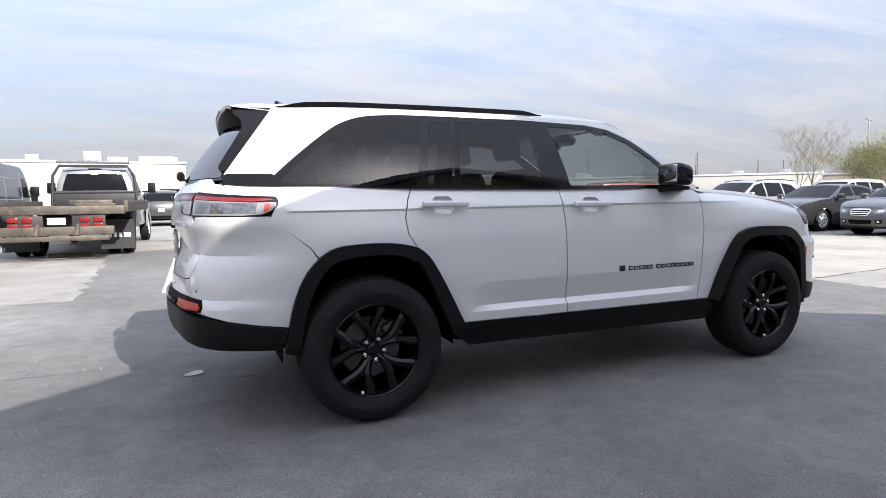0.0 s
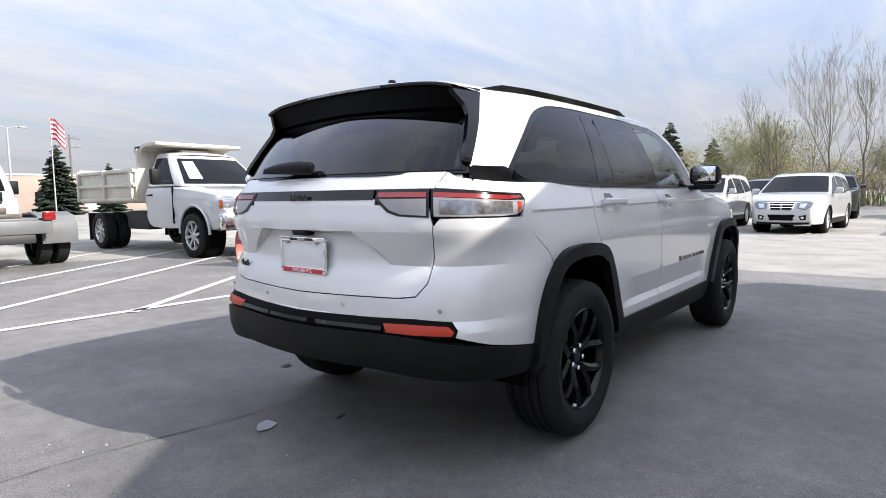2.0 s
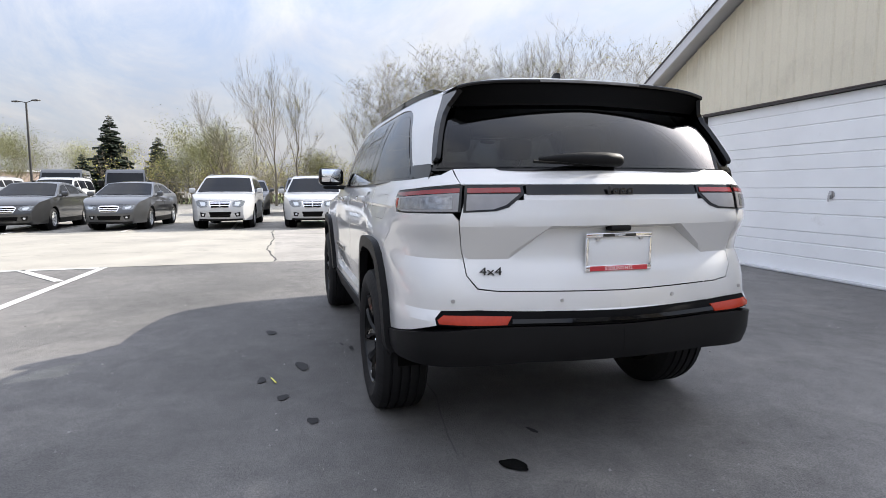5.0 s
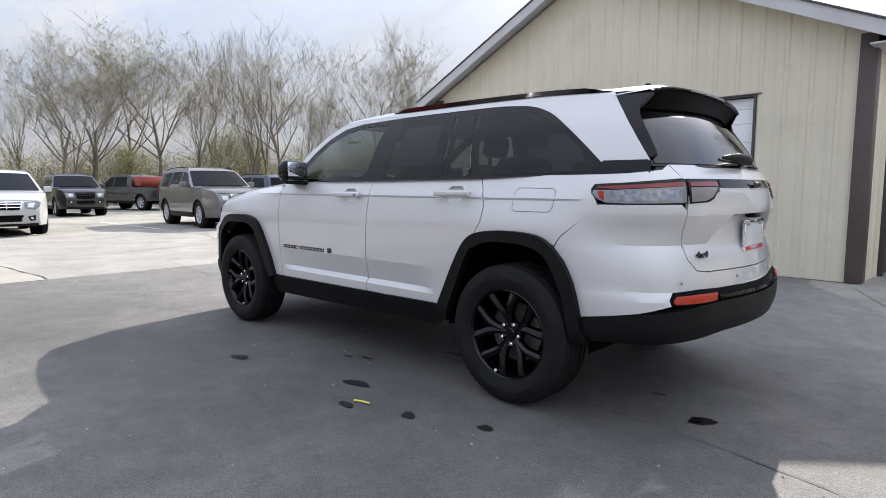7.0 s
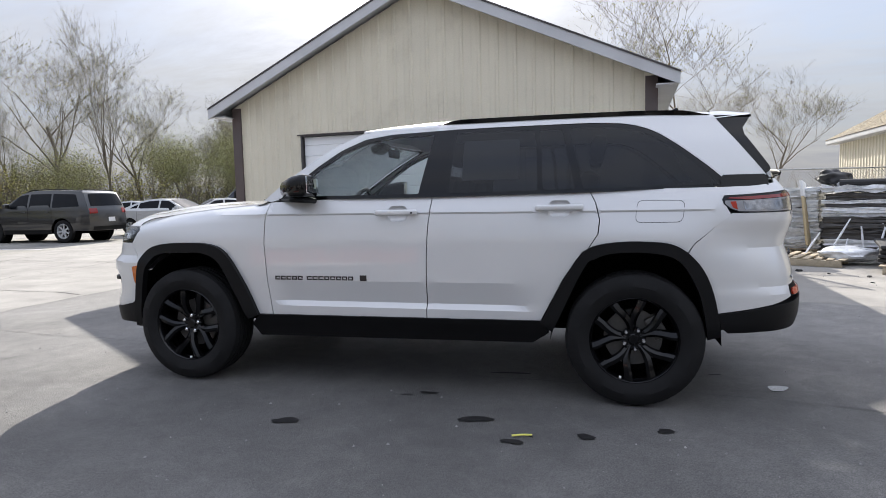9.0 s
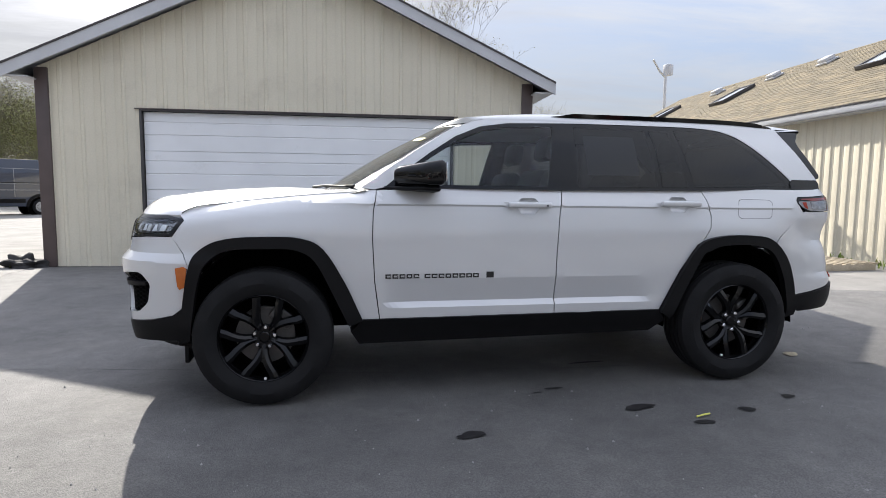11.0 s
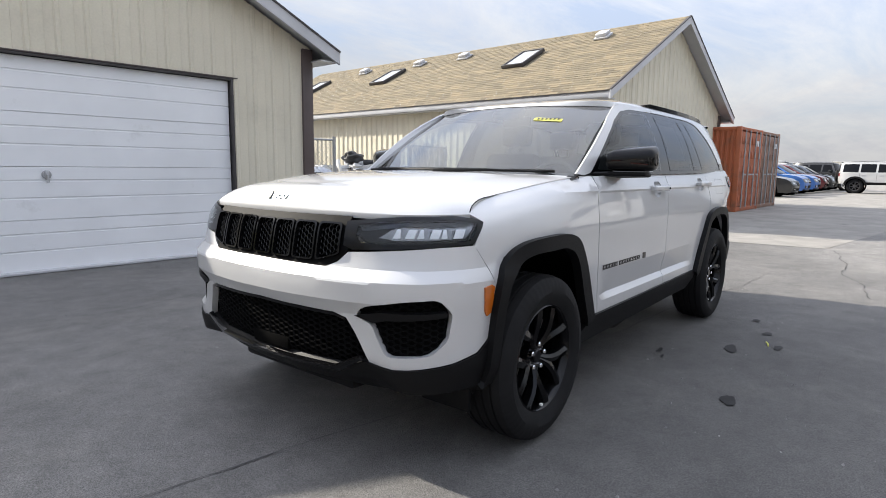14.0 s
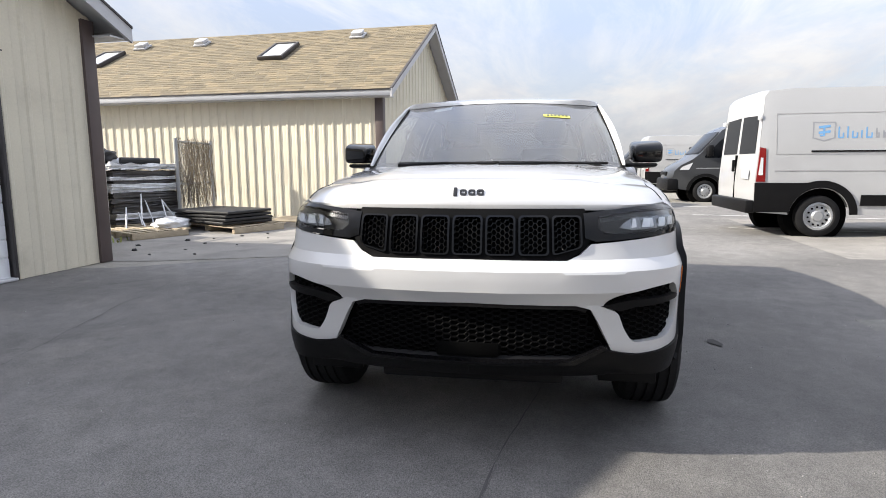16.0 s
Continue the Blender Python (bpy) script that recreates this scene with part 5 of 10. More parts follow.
# spoiler: carries the roof line on over the glass, its underside falls back to it
NV = 30
top_rows, edge_rows = [], []
for j in range(6):
    k = j / 5
    row = []
    for i in range(-NV, NV + 1):
        v = i / NV
        p = roof_pt(-1.953 + 0.06 * v * v, abs(v))
        a = abs(v)
        q = Vector((-2.165 + 0.035 * a**2.5, 0.640 * a, 1.708 - 0.022 * a * a - 0.020 * a**8))
        m_ = p.lerp(q, k)
        m_.z += 0.012 * math.sin(math.pi * k) * (1 - a**4)
        row.append(Vector((m_.x, math.copysign(m_.y, v) if i else 0.0, m_.z + 0.003)))
    top_rows.append(row)
loft(top_rows, M["silver"], "spoiler", "silver roof spoiler with a gloss black edge")
last = top_rows[-1]
lip = [last, [p + Vector((-0.005, 0, -0.002)) for p in last], [p + Vector((-0.007, 0, -0.008)) for p in last], [p + Vector((-0.004, 0, -0.016)) for p in last], [p + Vector((0.006, 0, -0.020)) for p in last]]
loft(lip, M["black_gloss"], "spoiler_edge", "gloss black spoiler edge", angle=30)
under = [lip[-1], [rear_glass(max(-1, min(1, p.y / 0.655)), 0.855) + Vector((-0.012, 0, 0.004)) for p in last]]
loft(under, M["net_black"], "spoiler_underside", "matt black spoiler underside", angle=30)
loft([[last[i] + Vector((-0.0085, 0, dz)) for i in range(NV - 12, NV + 13)] for dz in (-0.002, -0.013)], M["lamp_grey"], "high_brake_lamp", "slim smoked brake lamp in the spoiler edge")
FIN = [(-1.935, 1.672), (-2.105, 1.669), (-2.130, 1.656), (-2.108, 1.622), (-2.086, 1.590), (-2.092, 1.552), (-2.210, 1.366), (-2.214, 1.348), (-2.202, 1.334), (-2.180, 1.333), (-1.945, 1.660)]
both("spoiler_fin", drape(FIN, lambda x, z: upper(x, z, 0.004), 0.02, rim=0.022), M["black_gloss"], "gloss black fin beside the rear window", angle=30)
# dark seal between the rear window and the pillars
for sgn in (1, -1):
    seal = []
    for j in range(13):
        k = j / 12
        z = 1.262 + (1.655 - 1.262) * k
        s_ = (z - 1.292) / 0.348
        a = upper(-2.08 + 0.26 * k, z, -0.03)
        b = rear_glass(0.965, s_) + Vector((0.016, -0.006, -0.004))
        m_ = rear_glass(0.985, s_) + Vector((0.016, -0.010, -0.004))
        seal.append([Vector((p.x, sgn * p.y, p.z)) for p in (a, m_, b)])
    loft(seal, M["black_gloss"], "window_seal")
fin = bmesh.new()
prof = [(-0.10, 0.0), (0.10, 0.0), (-0.02, 0.05), (-0.075, 0.078), (-0.09, 0.075)]
fin = extrude_outline(prof, -0.018, 0.018, 0.008)
fin.transform(Matrix.Translation((-1.74, 0, 1.735)) @ Matrix.Diagonal((0.95, 1, 1.0, 1)))
part("antenna_fin", fin, M["black_gloss"], suv, "shark-fin roof antenna")
for s in (1, -1):
    rows_r = []
    for k in range(33):
        t_ = k / 32
        x = -0.28 - 1.64 * t_
        e = roof_pt(x, 0.80)
        h = 0.021 * smooth_step(0, 0.10, t_) * (1 - smooth_step(0.90, 1.0, t_))
        lo = -0.006
        w = 0.006 + 0.010 * smooth_step(0, 0.08, t_) * (1 - smooth_step(0.92, 1.0, t_))
        rows_r.append([Vector((x, s * (e.y + dy * w), e.z + (h if top_ else lo))) for dy, top_ in ((-1.0, 0), (-1.2, 0.5), (-0.6, 1), (0.6, 1), (1.2, 0.5), (1.0, 0), (-1.0, 0))])
    loft(rows_r, M["black_gloss"], "roof_rail", "low gloss black roof rail", angle=35)

# gate and rear bumper
def gate(y, z, d=0.0):
    """The tail as a function of y on both sides, with the hollow for the number plate."""
    a = abs(y)
    p = body(ur(a), z, d)
    lim = 0.325 + (1.05 - z) * 1.45
    inner = min(1, max(0, (lim - a) / 0.030)) * min(1, max(0, (1.056 - z) / 0.014))
    p.x += inner * 0.052 * min(1, max(0, (z - 0.915) / 0.135))
    return Vector((p.x, math.copysign(p.y, y), z))


RIMS = []
for w in (0.0, 0.030):
    RIMS.append([(-0.52 + w, 0.915), (-0.325 + w, 1.05), (-0.318 + w, 1.056 if w == 0 else 1.042), (0.318 - w, 1.056 if w == 0 else 1.042), (0.325 - w, 1.05), (0.52 - w, 0.915)])
RIMS += [[(-0.685, 0.915), (-0.53, 0.915)], [(0.53, 0.915), (0.685, 0.915)], [(-0.685, 1.055), (-0.345, 1.055)], [(0.345, 1.055), (0.685, 1.055)], [(-0.6, 0.85), (0.6, 0.85)]]
GATE = [(0.655, 1.165), (0.672, 1.08), (0.668, 0.95), (0.645, 0.85), (0.60, 0.797), (0.52, 0.786), (0, 0.778)]
GATE = [(y * 1.035, z) for y, z in GATE]
GATE_TOP = [(-0.43, 1.164), (0.43, 1.164), (0.43, 1.190), (-0.43, 1.190)]
gate_loop = [(-y, z) for y, z in GATE] + [(y, z) for y, z in GATE[::-1][1:]]
gt = part("tailgate", drape(gate_loop, gate, 0.022, rim=0.02, lines=RIMS), M["silver"], suv, angle=13)
gt_top = [(-0.694, 1.231), (0.694, 1.231), (0.741, 1.297), (0.0, 1.302), (-0.741, 1.297)]
part("gate_lip", drape(GATE_TOP, gate, 0.03), M["silver"], suv)
part("tailgate_upper", drape(gt_top, gate, 0.03), M["silver"], suv)
part("gate_bar", drape([(-0.42, 1.188), (0.42, 1.188), (0.42, 1.230), (-0.42, 1.230)], lambda y, z: gate(y, z, 0.004), 0.03), M["black_gloss"], suv, "gloss black bar between the tail lamps")
cover = ry_([(0.658, 1.165), (0.676, 1.08), (0.672, 0.95), (0.649, 0.848), (0.604, 0.792), (0.52, 0.781), (0, 0.773), (0, 0.70), (0.46, 0.70), (0.52, 0.695), (0.76, 0.70)])[::-1]
cover = sx([(-1.80, 0.938), (-1.995, 1.108), (-2.13, 1.108)]) + ry_([(0.70, 1.11)]) + ry_([(0.676, 1.08), (0.672, 0.95), (0.649, 0.848), (0.604, 0.792), (0.52, 0.781), (0, 0.773), (0, 0.693), (0.45, 0.70), (0.60, 0.706), (0.735, 0.700), (0.752, 0.668), (0.745, 0.640)]) + sx([(-2.2, 0.602), (-2.08, 0.578), (-1.925, 0.552), (-1.90, 0.66), (-1.83, 0.82), (-1.77, 0.888)])
both("rear_bumper", drape(cover, body, 0.026, rim=0.02, lines=TAIL_LINES), M["silver"], angle=16)
low = ry_([(0, 0.635), (0.44, 0.640), (0.60, 0.635)]) + sx([(-2.2, 0.596), (-2.08, 0.572), (-1.925, 0.546), (-1.945, 0.47), (-1.98, 0.44)]) + ry_([(0.72, 0.46), (0.4, 0.482), (0, 0.482)])
both("rear_lower_bumper", drape(low, lambda u, z: body(u, z, 0.012), 0.03, rim=0.05), M["black_plastic"], "matt black lower rear bumper")
strip = ry_([(0, 0.692), (0.45, 0.698), (0.60, 0.706), (0.736, 0.700), (0.753, 0.668), (0.746, 0.640), (0.60, 0.638), (0.44, 0.643), (0, 0.638)])
both("bumper_strip", drape(strip, lambda u, z: body(u, z, 0.002), 0.03, rim=0.02), M["net_black"])
both("bumper_moulding", drape(ry_([(0, 0.668), (0.47, 0.672), (0.47, 0.655), (0, 0.652)]), lambda u, z: body(u, z, 0.016), 0.03, rim=0.016), M["black_gloss"])
both("rear_reflector", drape(ry_([(0.47, 0.682), (0.60, 0.686), (0.725, 0.684), (0.742, 0.664), (0.735, 0.648), (0.60, 0.646), (0.49, 0.648)]), lambda u, z: body(u, z, 0.009), 0.02, rim=0.01), M["orange_refl"], "orange-red bumper reflector")
# tail lamps
TAIL_SIDE = sx([(-1.985, 1.132), (-1.952, 1.160), (-1.946, 1.184), (-1.960, 1.203), (-2.10, 1.208)]) + ry_([(0.664, 1.227), (0.668, 1.116)]) + sx([(-2.12, 1.110), (-2.03, 1.114)])
M["lamp_milk"] = material("smoky_lamp_lens", (0.20, 0.195, 0.20), rough=0.14, coat=0.7, vary=0.10, scale=14)
TAIL_GATE = ry_([(0.655, 1.229), (0.42, 1.229), (0.415, 1.19), (0.48, 1.135), (0.53, 1.120), (0.659, 1.114)])
tsl = both("tail_lamp", drape(TAIL_SIDE, lambda u, z: body(u, z, 0.003), 0.025, rim=0.02), M["black_gloss"], "wrap-round tail lamp, red over clear")
tgl = both("gate_lamp", drape(TAIL_GATE, lambda u, z: body(u, z, 0.003), 0.025, rim=0.02), M["black_gloss"], "inner tail lamp on the gate, red over clear")
RED_S = sx([(-1.972, 1.190), (-1.985, 1.196), (-2.10, 1.200)]) + ry_([(0.674, 1.216), (0.674, 1.198)]) + sx([(-2.08, 1.182)])
CLR_S = sx([(-1.960, 1.178), (-2.08, 1.178)]) + ry_([(0.674, 1.196), (0.678, 1.119)]) + sx([(-2.12, 1.115), (-2.03, 1.119), (-1.985, 1.137), (-1.958, 1.162)])
RED_G = ry_([(0.645, 1.216), (0.43, 1.218), (0.43, 1.198), (0.645, 1.196)])
CLR_G = ry_([(0.645, 1.190), (0.435, 1.191), (0.49, 1.145), (0.54, 1.128), (0.648, 1.122)])
for pair, red, clr in ((tsl, RED_S, CLR_S), (tgl, RED_G, CLR_G)):
    for lamp, flip in zip(pair, (False, True)):
        for nm, lp, mt, d in (("red_lens", red, M["red_lens"], 0.007), ("clear_lens", clr, M["lamp_milk"], 0.006)):
            b = drape(lp, lambda u, z: body(u, z, d), 0.02, rim=0.006)
            part(nm, mirrored(b) if flip else b, mt, lamp)
both("lamp_block", drape(sx([(-2.05, 1.174), (-2.14, 1.176)]) + ry_([(0.70, 1.184), (0.70, 1.128)]) + sx([(-2.12, 1.124), (-2.06, 1.126)]), lambda u, z: body(u, z, 0.0075), 0.02, rim=0.003), M["lamp_facet"], "bright reversing lamp block")
both("side_reflector", drape(sx([(-1.985, 1.172), (-2.015, 1.173), (-2.022, 1.128), (-1.998, 1.140)]), lambda u, z: body(u, z, 0.008), 0.02, rim=0.006), M["orange_refl"])
# number plate, badges, parking sensors
bx = gate(0.0, 0.94).x
plate = part("number_plate", box((bx - 0.022, -0.155, 0.862), (bx - 0.010, 0.155, 1.018), 0.006), M["plate_white"], suv, "blank white plate in a printed frame")
fr = bmesh.new()
for lo, hi in (((-0.16, 1.002), (0.16, 1.022)), ((-0.16, 0.857), (0.16, 0.882)), ((-0.16, 0.882), (-0.148, 1.002)), ((0.148, 0.882), (0.16, 1.002))):
    add_box(fr, (bx - 0.030, lo[0], lo[1]), (bx - 0.018, hi[0], hi[1]), 0.003)
pf = part("plate_frame", fr, M["chrome"], plate)
part("frame_band", box((bx - 0.0315, -0.14, 0.859), (bx - 0.029, 0.14, 0.880)), M["red_print"], pf)
part("frame_band", box((bx - 0.0315, -0.08, 1.006), (bx - 0.029, 0.08, 1.018)), M["black_print"], pf)
tail_turn = pose(bx - 0.0316, 0, 0, 90, 0, -90)
for words, size, z, sp in (("STERLING HTS.", 0.021, 0.869, 1.0), ("IIIIIIIIIIII", 0.0125, 1.012, 1.4)):
    t = text_bm(words, size, 0.0008, sp)
    t.transform(Matrix.Translation((0, 0, z)) @ tail_turn)
    part("frame_lettering", t, M["white_print"], pf, smooth=False)
for y in (0.105, -0.105):
    b = cylinder(0.008, bx - 0.034, bx - 0.02, "x", 14)
    b.transform(Matrix.Translation((0, y, 0.998)))
    part("plate_screw", b, M["steel"], plate)
cam_box = box((bx - 0.045, -0.05, 1.030), (bx + 0.01, 0.05, 1.056), 0.010)
part("gate_handle", cam_box, M["black_plastic"], suv)
t = text_bm("4x4", 0.046, 0.004, 1.4)
ga, gb = gate(0.63, 0.866, 0.006), gate(0.51, 0.866, 0.006)
t.transform(Matrix.Translation((ga + gb) / 2 + Vector((-0.005, 0, 0))) @ pose(0, 0, 0, 90, 0, math.degrees(math.atan2(gb.y - ga.y, gb.x - ga.x))))
part("badge", t, M["black_print"], suv, "black drive badge", smooth=False)


def logo_bars(m, w, h, mat, name="emblem"):
    """A maker's mark as plain rounded bars."""
    e = part(name, box((w / 2 - w * 0.12, -0.001, -h * 0.42), (w / 2, 0.004, h / 2), 0.002, m), mat, suv, "raised black maker's mark")
    for k in range(3):
        x = w / 2 - w * (0.20 + 0.26 * k) - w * 0.21
        ring = drape(fillet([(x, -h * 0.32), (x + w * 0.21, -h * 0.32), (x + w * 0.21, h * 0.28), (x, h * 0.28)], w * 0.06), lambda a, b: Vector((a, 0.004, b)), 0.02, holes=[fillet([(x + w * 0.055, -h * 0.14), (x + w * 0.155, -h * 0.14), (x + w * 0.155, h * 0.10), (x + w * 0.055, h * 0.10)], w * 0.03)], rim=0.004)
        ring.transform(m)
        part("emblem_stroke", ring, mat, e)


pn, pm = bonnet(0, 0.93), bonnet(0, 0.945)
slant = math.degrees(math.atan2(pn.z - pm.z, pm.x - pn.x))
logo_bars(Matrix.Translation(pn) @ pose(0, 0, 0, 0, 0, -90) @ pose(0, 0, 0, 90 - slant, 0, 0) @ pose(0, 0, 0, 0, 0, 0), 0.135, 0.045, M["black_print"])
pb = gate(0, 1.203, 0.008)
logo_bars(pose(pb.x - 0.004, 0, 1.203, 0, 0, 90), 0.13, 0.042, M["black_print"])
for y in (0.72, 0.27):
    for s in (1, -1):
        p = body(ur(y), 0.742, 0.002)
        b = cylinder(0.0085, -0.004, 0.001, "x", 14)
        b.transform(Matrix.Translation((p.x, s * p.y, p.z)))
        part("parking_sensor", b, M["steel"], suv)

# rear wiper
w = tube([(-2.385, -0.030, 1.332), (-2.390, -0.015, 1.334), (-2.393, 0.06, 1.338), (-2.395, 0.16, 1.341), (-2.388, 0.27, 1.341), (-2.372, 0.355, 1.337)], [0.022, 0.030, 0.031, 0.026, 0.017, 0.007], 12)
for v in w.verts:
    v.co.x = -2.388 + (v.co.x + 2.388) * 0.75
rw = part("rear_wiper", w, M["black_plastic"], suv, "black rear wiper at rest")
part("wiper_blade", tube([(-2.372, 0.02, 1.312), (-2.376, 0.20, 1.320), (-2.366, 0.375, 1.327)], 0.007, 6), M["rubber"], rw)

# mirrors, handles, fuel door
mir = bmesh.new()
add_box(mir, (0.475, 0.875, 1.248), (0.765, 1.085, 1.405), 0.0)
for v in mir.verts:
    if v.co.x > 0.6:
        v.co.z += 0.004 if v.co.z < 1.3 else -0.034
        v.co.x -= 0.175 if v.co.y > 1.0 else 0.0
    if v.co.y < 1.0:
        v.co.z -= 0.012 if v.co.z > 1.3 else 0
bmesh.ops.bevel(mir, geom=list(mir.edges), offset=0.036, segments=4, affect="EDGES", profile=0.5)
ml = both("door_mirror", mir, M["black_gloss"], "gloss black door mirror")
for m_, s in zip(ml, (1, -1)):
    b = bmesh.new()
    add_box(b, (0.50, 0.81, 1.206), (0.80, 1.05, 1.246), 0.0)
    for v in b.verts:
        if v.co.x > 0.6:
            v.co.z += 0.018 if v.co.z < 1.22 else 0.0
            v.co.x -= 0.20 if v.co.y > 1.0 else 0
        if v.co.y > 1.0:
            v.co.z += 0.010 if v.co.z < 1.22 else 0
    bmesh.ops.bevel(b, geom=list(b.edges), offset=0.014, segments=3, affect="EDGES", profile=0.5)
    part("mirror_arm", b if s > 0 else mirrored(b), M["black_plastic"], m_)
    part("mirror_glass", box((0.468, min(s * 0.90, s * 1.062), 1.275), (0.474, max(s * 0.90, s * 1.062), 1.382), 0.002), M["mirror"], m_)
for x, z in HANDLES:
    for s in (1, -1):
        y = body(ux(x), z).y
        bm = bmesh.new()
        add_box(bm, (x - 0.138, y + 0.020, z - 0.016), (x + 0.138, y + 0.060, z + 0.032), 0.0)
        for v in bm.verts:
            if abs(v.co.x - x) > 0.1:
                v.co.z += 0.012 if v.co.z < z else 0.0
                v.co.y -= 0.014 * (v.co.y > y + 0.03)
        bmesh.ops.bevel(bm, geom=list(bm.edges), offset=0.012, segments=4, affect="EDGES", profile=0.5)
        for xx in (x - 0.108, x + 0.108):
            add_box(bm, (xx - 0.014, y - 0.006, z - 0.002), (xx + 0.014, y + 0.024, z + 0.022))

        def bowl(a, b):
            q = ((a - x) / 0.068) ** 4 + ((b - z - 0.006) / 0.052) ** 4
            return Vector((a, body(ux(a), b).y - 0.028 * max(0.0, 1 - q), b))
        cup = drape(handle_cup(x, z, 1.04), bowl, 0.010, rim=0)
        if s < 0:
            bm, cup = mirrored(bm), mirrored(cup)
        door = (fd if x > -0.5 else rd)[0 if s > 0 else 1]
        h = part("door_handle", bm, M["silver"], door)
        part("handle_cup", cup, M["silver"], door)
        if x > -0.5 and s > 0:
            key = cylinder(0.006, y + 0.04, y + 0.052, "y", 12)
            key.transform(Matrix.Translation((x - 0.105, 0, z + 0.012)))
            part("key_hole", key, M["black_print"], h)
fuel_loop = fillet([(-1.485, 1.062), (-1.74, 1.062), (-1.755, 1.185), (-1.50, 1.19)], 0.035)
ring_in = [((x + 1.62) * 0.982 - 1.62, (z - 1.131) * 0.962 + 1.131) for x, z in fuel_loop]
part("fuel_door", drape(sx(fuel_loop), lambda u, z: body(u, z, 0.001), 0.03, holes=[sx(ring_in)], rim=0), M["black_print"], suv, "fuel flap outline")


# name badges on the doors, as plain strokes
def stroke_letters(count, width, h):
    """Small block strokes, a stem with two or three bars for every letter: one mesh a letter."""
    w = width / count
    rnd = random.Random(5)
    out = []
    for k in range(count):
        bm = bmesh.new()
        x = k * w
        t = h * 0.30
        e = x + w * 0.84
        add_box(bm, (x, -0.001, 0), (x + t, 0.003, h))
        add_box(bm, (x + t, -0.001, h - t), (e, 0.003, h))
        add_box(bm, (x + t, -0.001, 0), (e, 0.003, t))
        lo = t if rnd.random() < 0.6 else h * 0.45
        add_box(bm, (e - t, -0.001, lo), (e, 0.003, h - t if rnd.random() < 0.7 else h * 0.55))
        out.append(bm)
    return out


for s in (1, -1):
    door = fd[0 if s > 0 else 1]
    y = max(body(ux(xx), 0.72).y for xx in (0.25, 0.5, 0.78)) + 0.0015
    for g, x0, x1, wide in ((5, 0.80, 0.225, 0.206), (8, 0.57, 0.455, 0.335)):
        for t in stroke_letters(g, wide, 0.026):
            t.transform(pose(x0 if s > 0 else x1, s * y, 0.710, 0, 0, 180 if s > 0 else 0))
            part("badge_letter", t, M["black_print"], door, smooth=False)
    part("badge_flag", box((0.15, min(s * y, s * (y + 0.003)), 0.708), (0.195, max(s * y, s * (y + 0.003)), 0.744)), M["black_print"], door)
# window sticker in the rear door glass
part("window_sticker", drape([(-0.47, 1.33), (-0.82, 1.33), (-0.82, 1.58), (-0.47, 1.58)], lambda x, z: upper(x, z, -0.012), 0.08, rim=0), M["white_paper"], suv, "price sheet behind the rear door glass")

# wheels
def tyre_bm(r=0.388, w=0.265, rim_r=0.247, grooves=True):
    """A tyre about the y axis, with tread grooves."""
    bm = bmesh.new()
    h = w / 2
    prof = [(rim_r - 0.005, -h * 0.80), (rim_r + 0.015, -h * 0.92), (rim_r + 0.05, -h * 1.0), (r - 0.075, -h * 1.02), (r - 0.03, -h * 0.95), (r - 0.009, -h * 0.82)]
    if grooves:
        for c in (-0.52, -0.17, 0.17, 0.52):
            prof += [(r - 0.002 * abs(c), h * c - 0.007), (r - 0.011, h * c - 0.005), (r - 0.011, h * c + 0.005), (r - 0.002 * abs(c), h * c + 0.007)]
    prof += [(r - 0.009, h * 0.82), (r - 0.03, h * 0.95), (r - 0.075, h * 1.02), (rim_r + 0.05, h * 1.0), (rim_r + 0.015, h * 0.92), (rim_r - 0.005, h * 0.80)]
    add_lathe(bm, prof, "y", 180)
    bmesh.ops.recalc_face_normals(bm, faces=bm.faces)
    # notched shoulders and ribs on the wall
    for v in bm.verts:
        rr = math.hypot(v.co.x, v.co.z)
        k = round(math.atan2(v.co.z, v.co.x) / (2 * math.pi) * 180) % 180
        if grooves and rr > r - 0.04 and abs(v.co.y) > h * 0.75 and k % 3 == 0:
            v.co.x *= 1 - 0.002 / rr
            v.co.z *= 1 - 0.002 / rr
            v.co.y *= 0.994
        elif grooves and r - 0.085 < rr < r - 0.06 and k % 24 < 14:
            v.co.y *= 1.012
    return bm


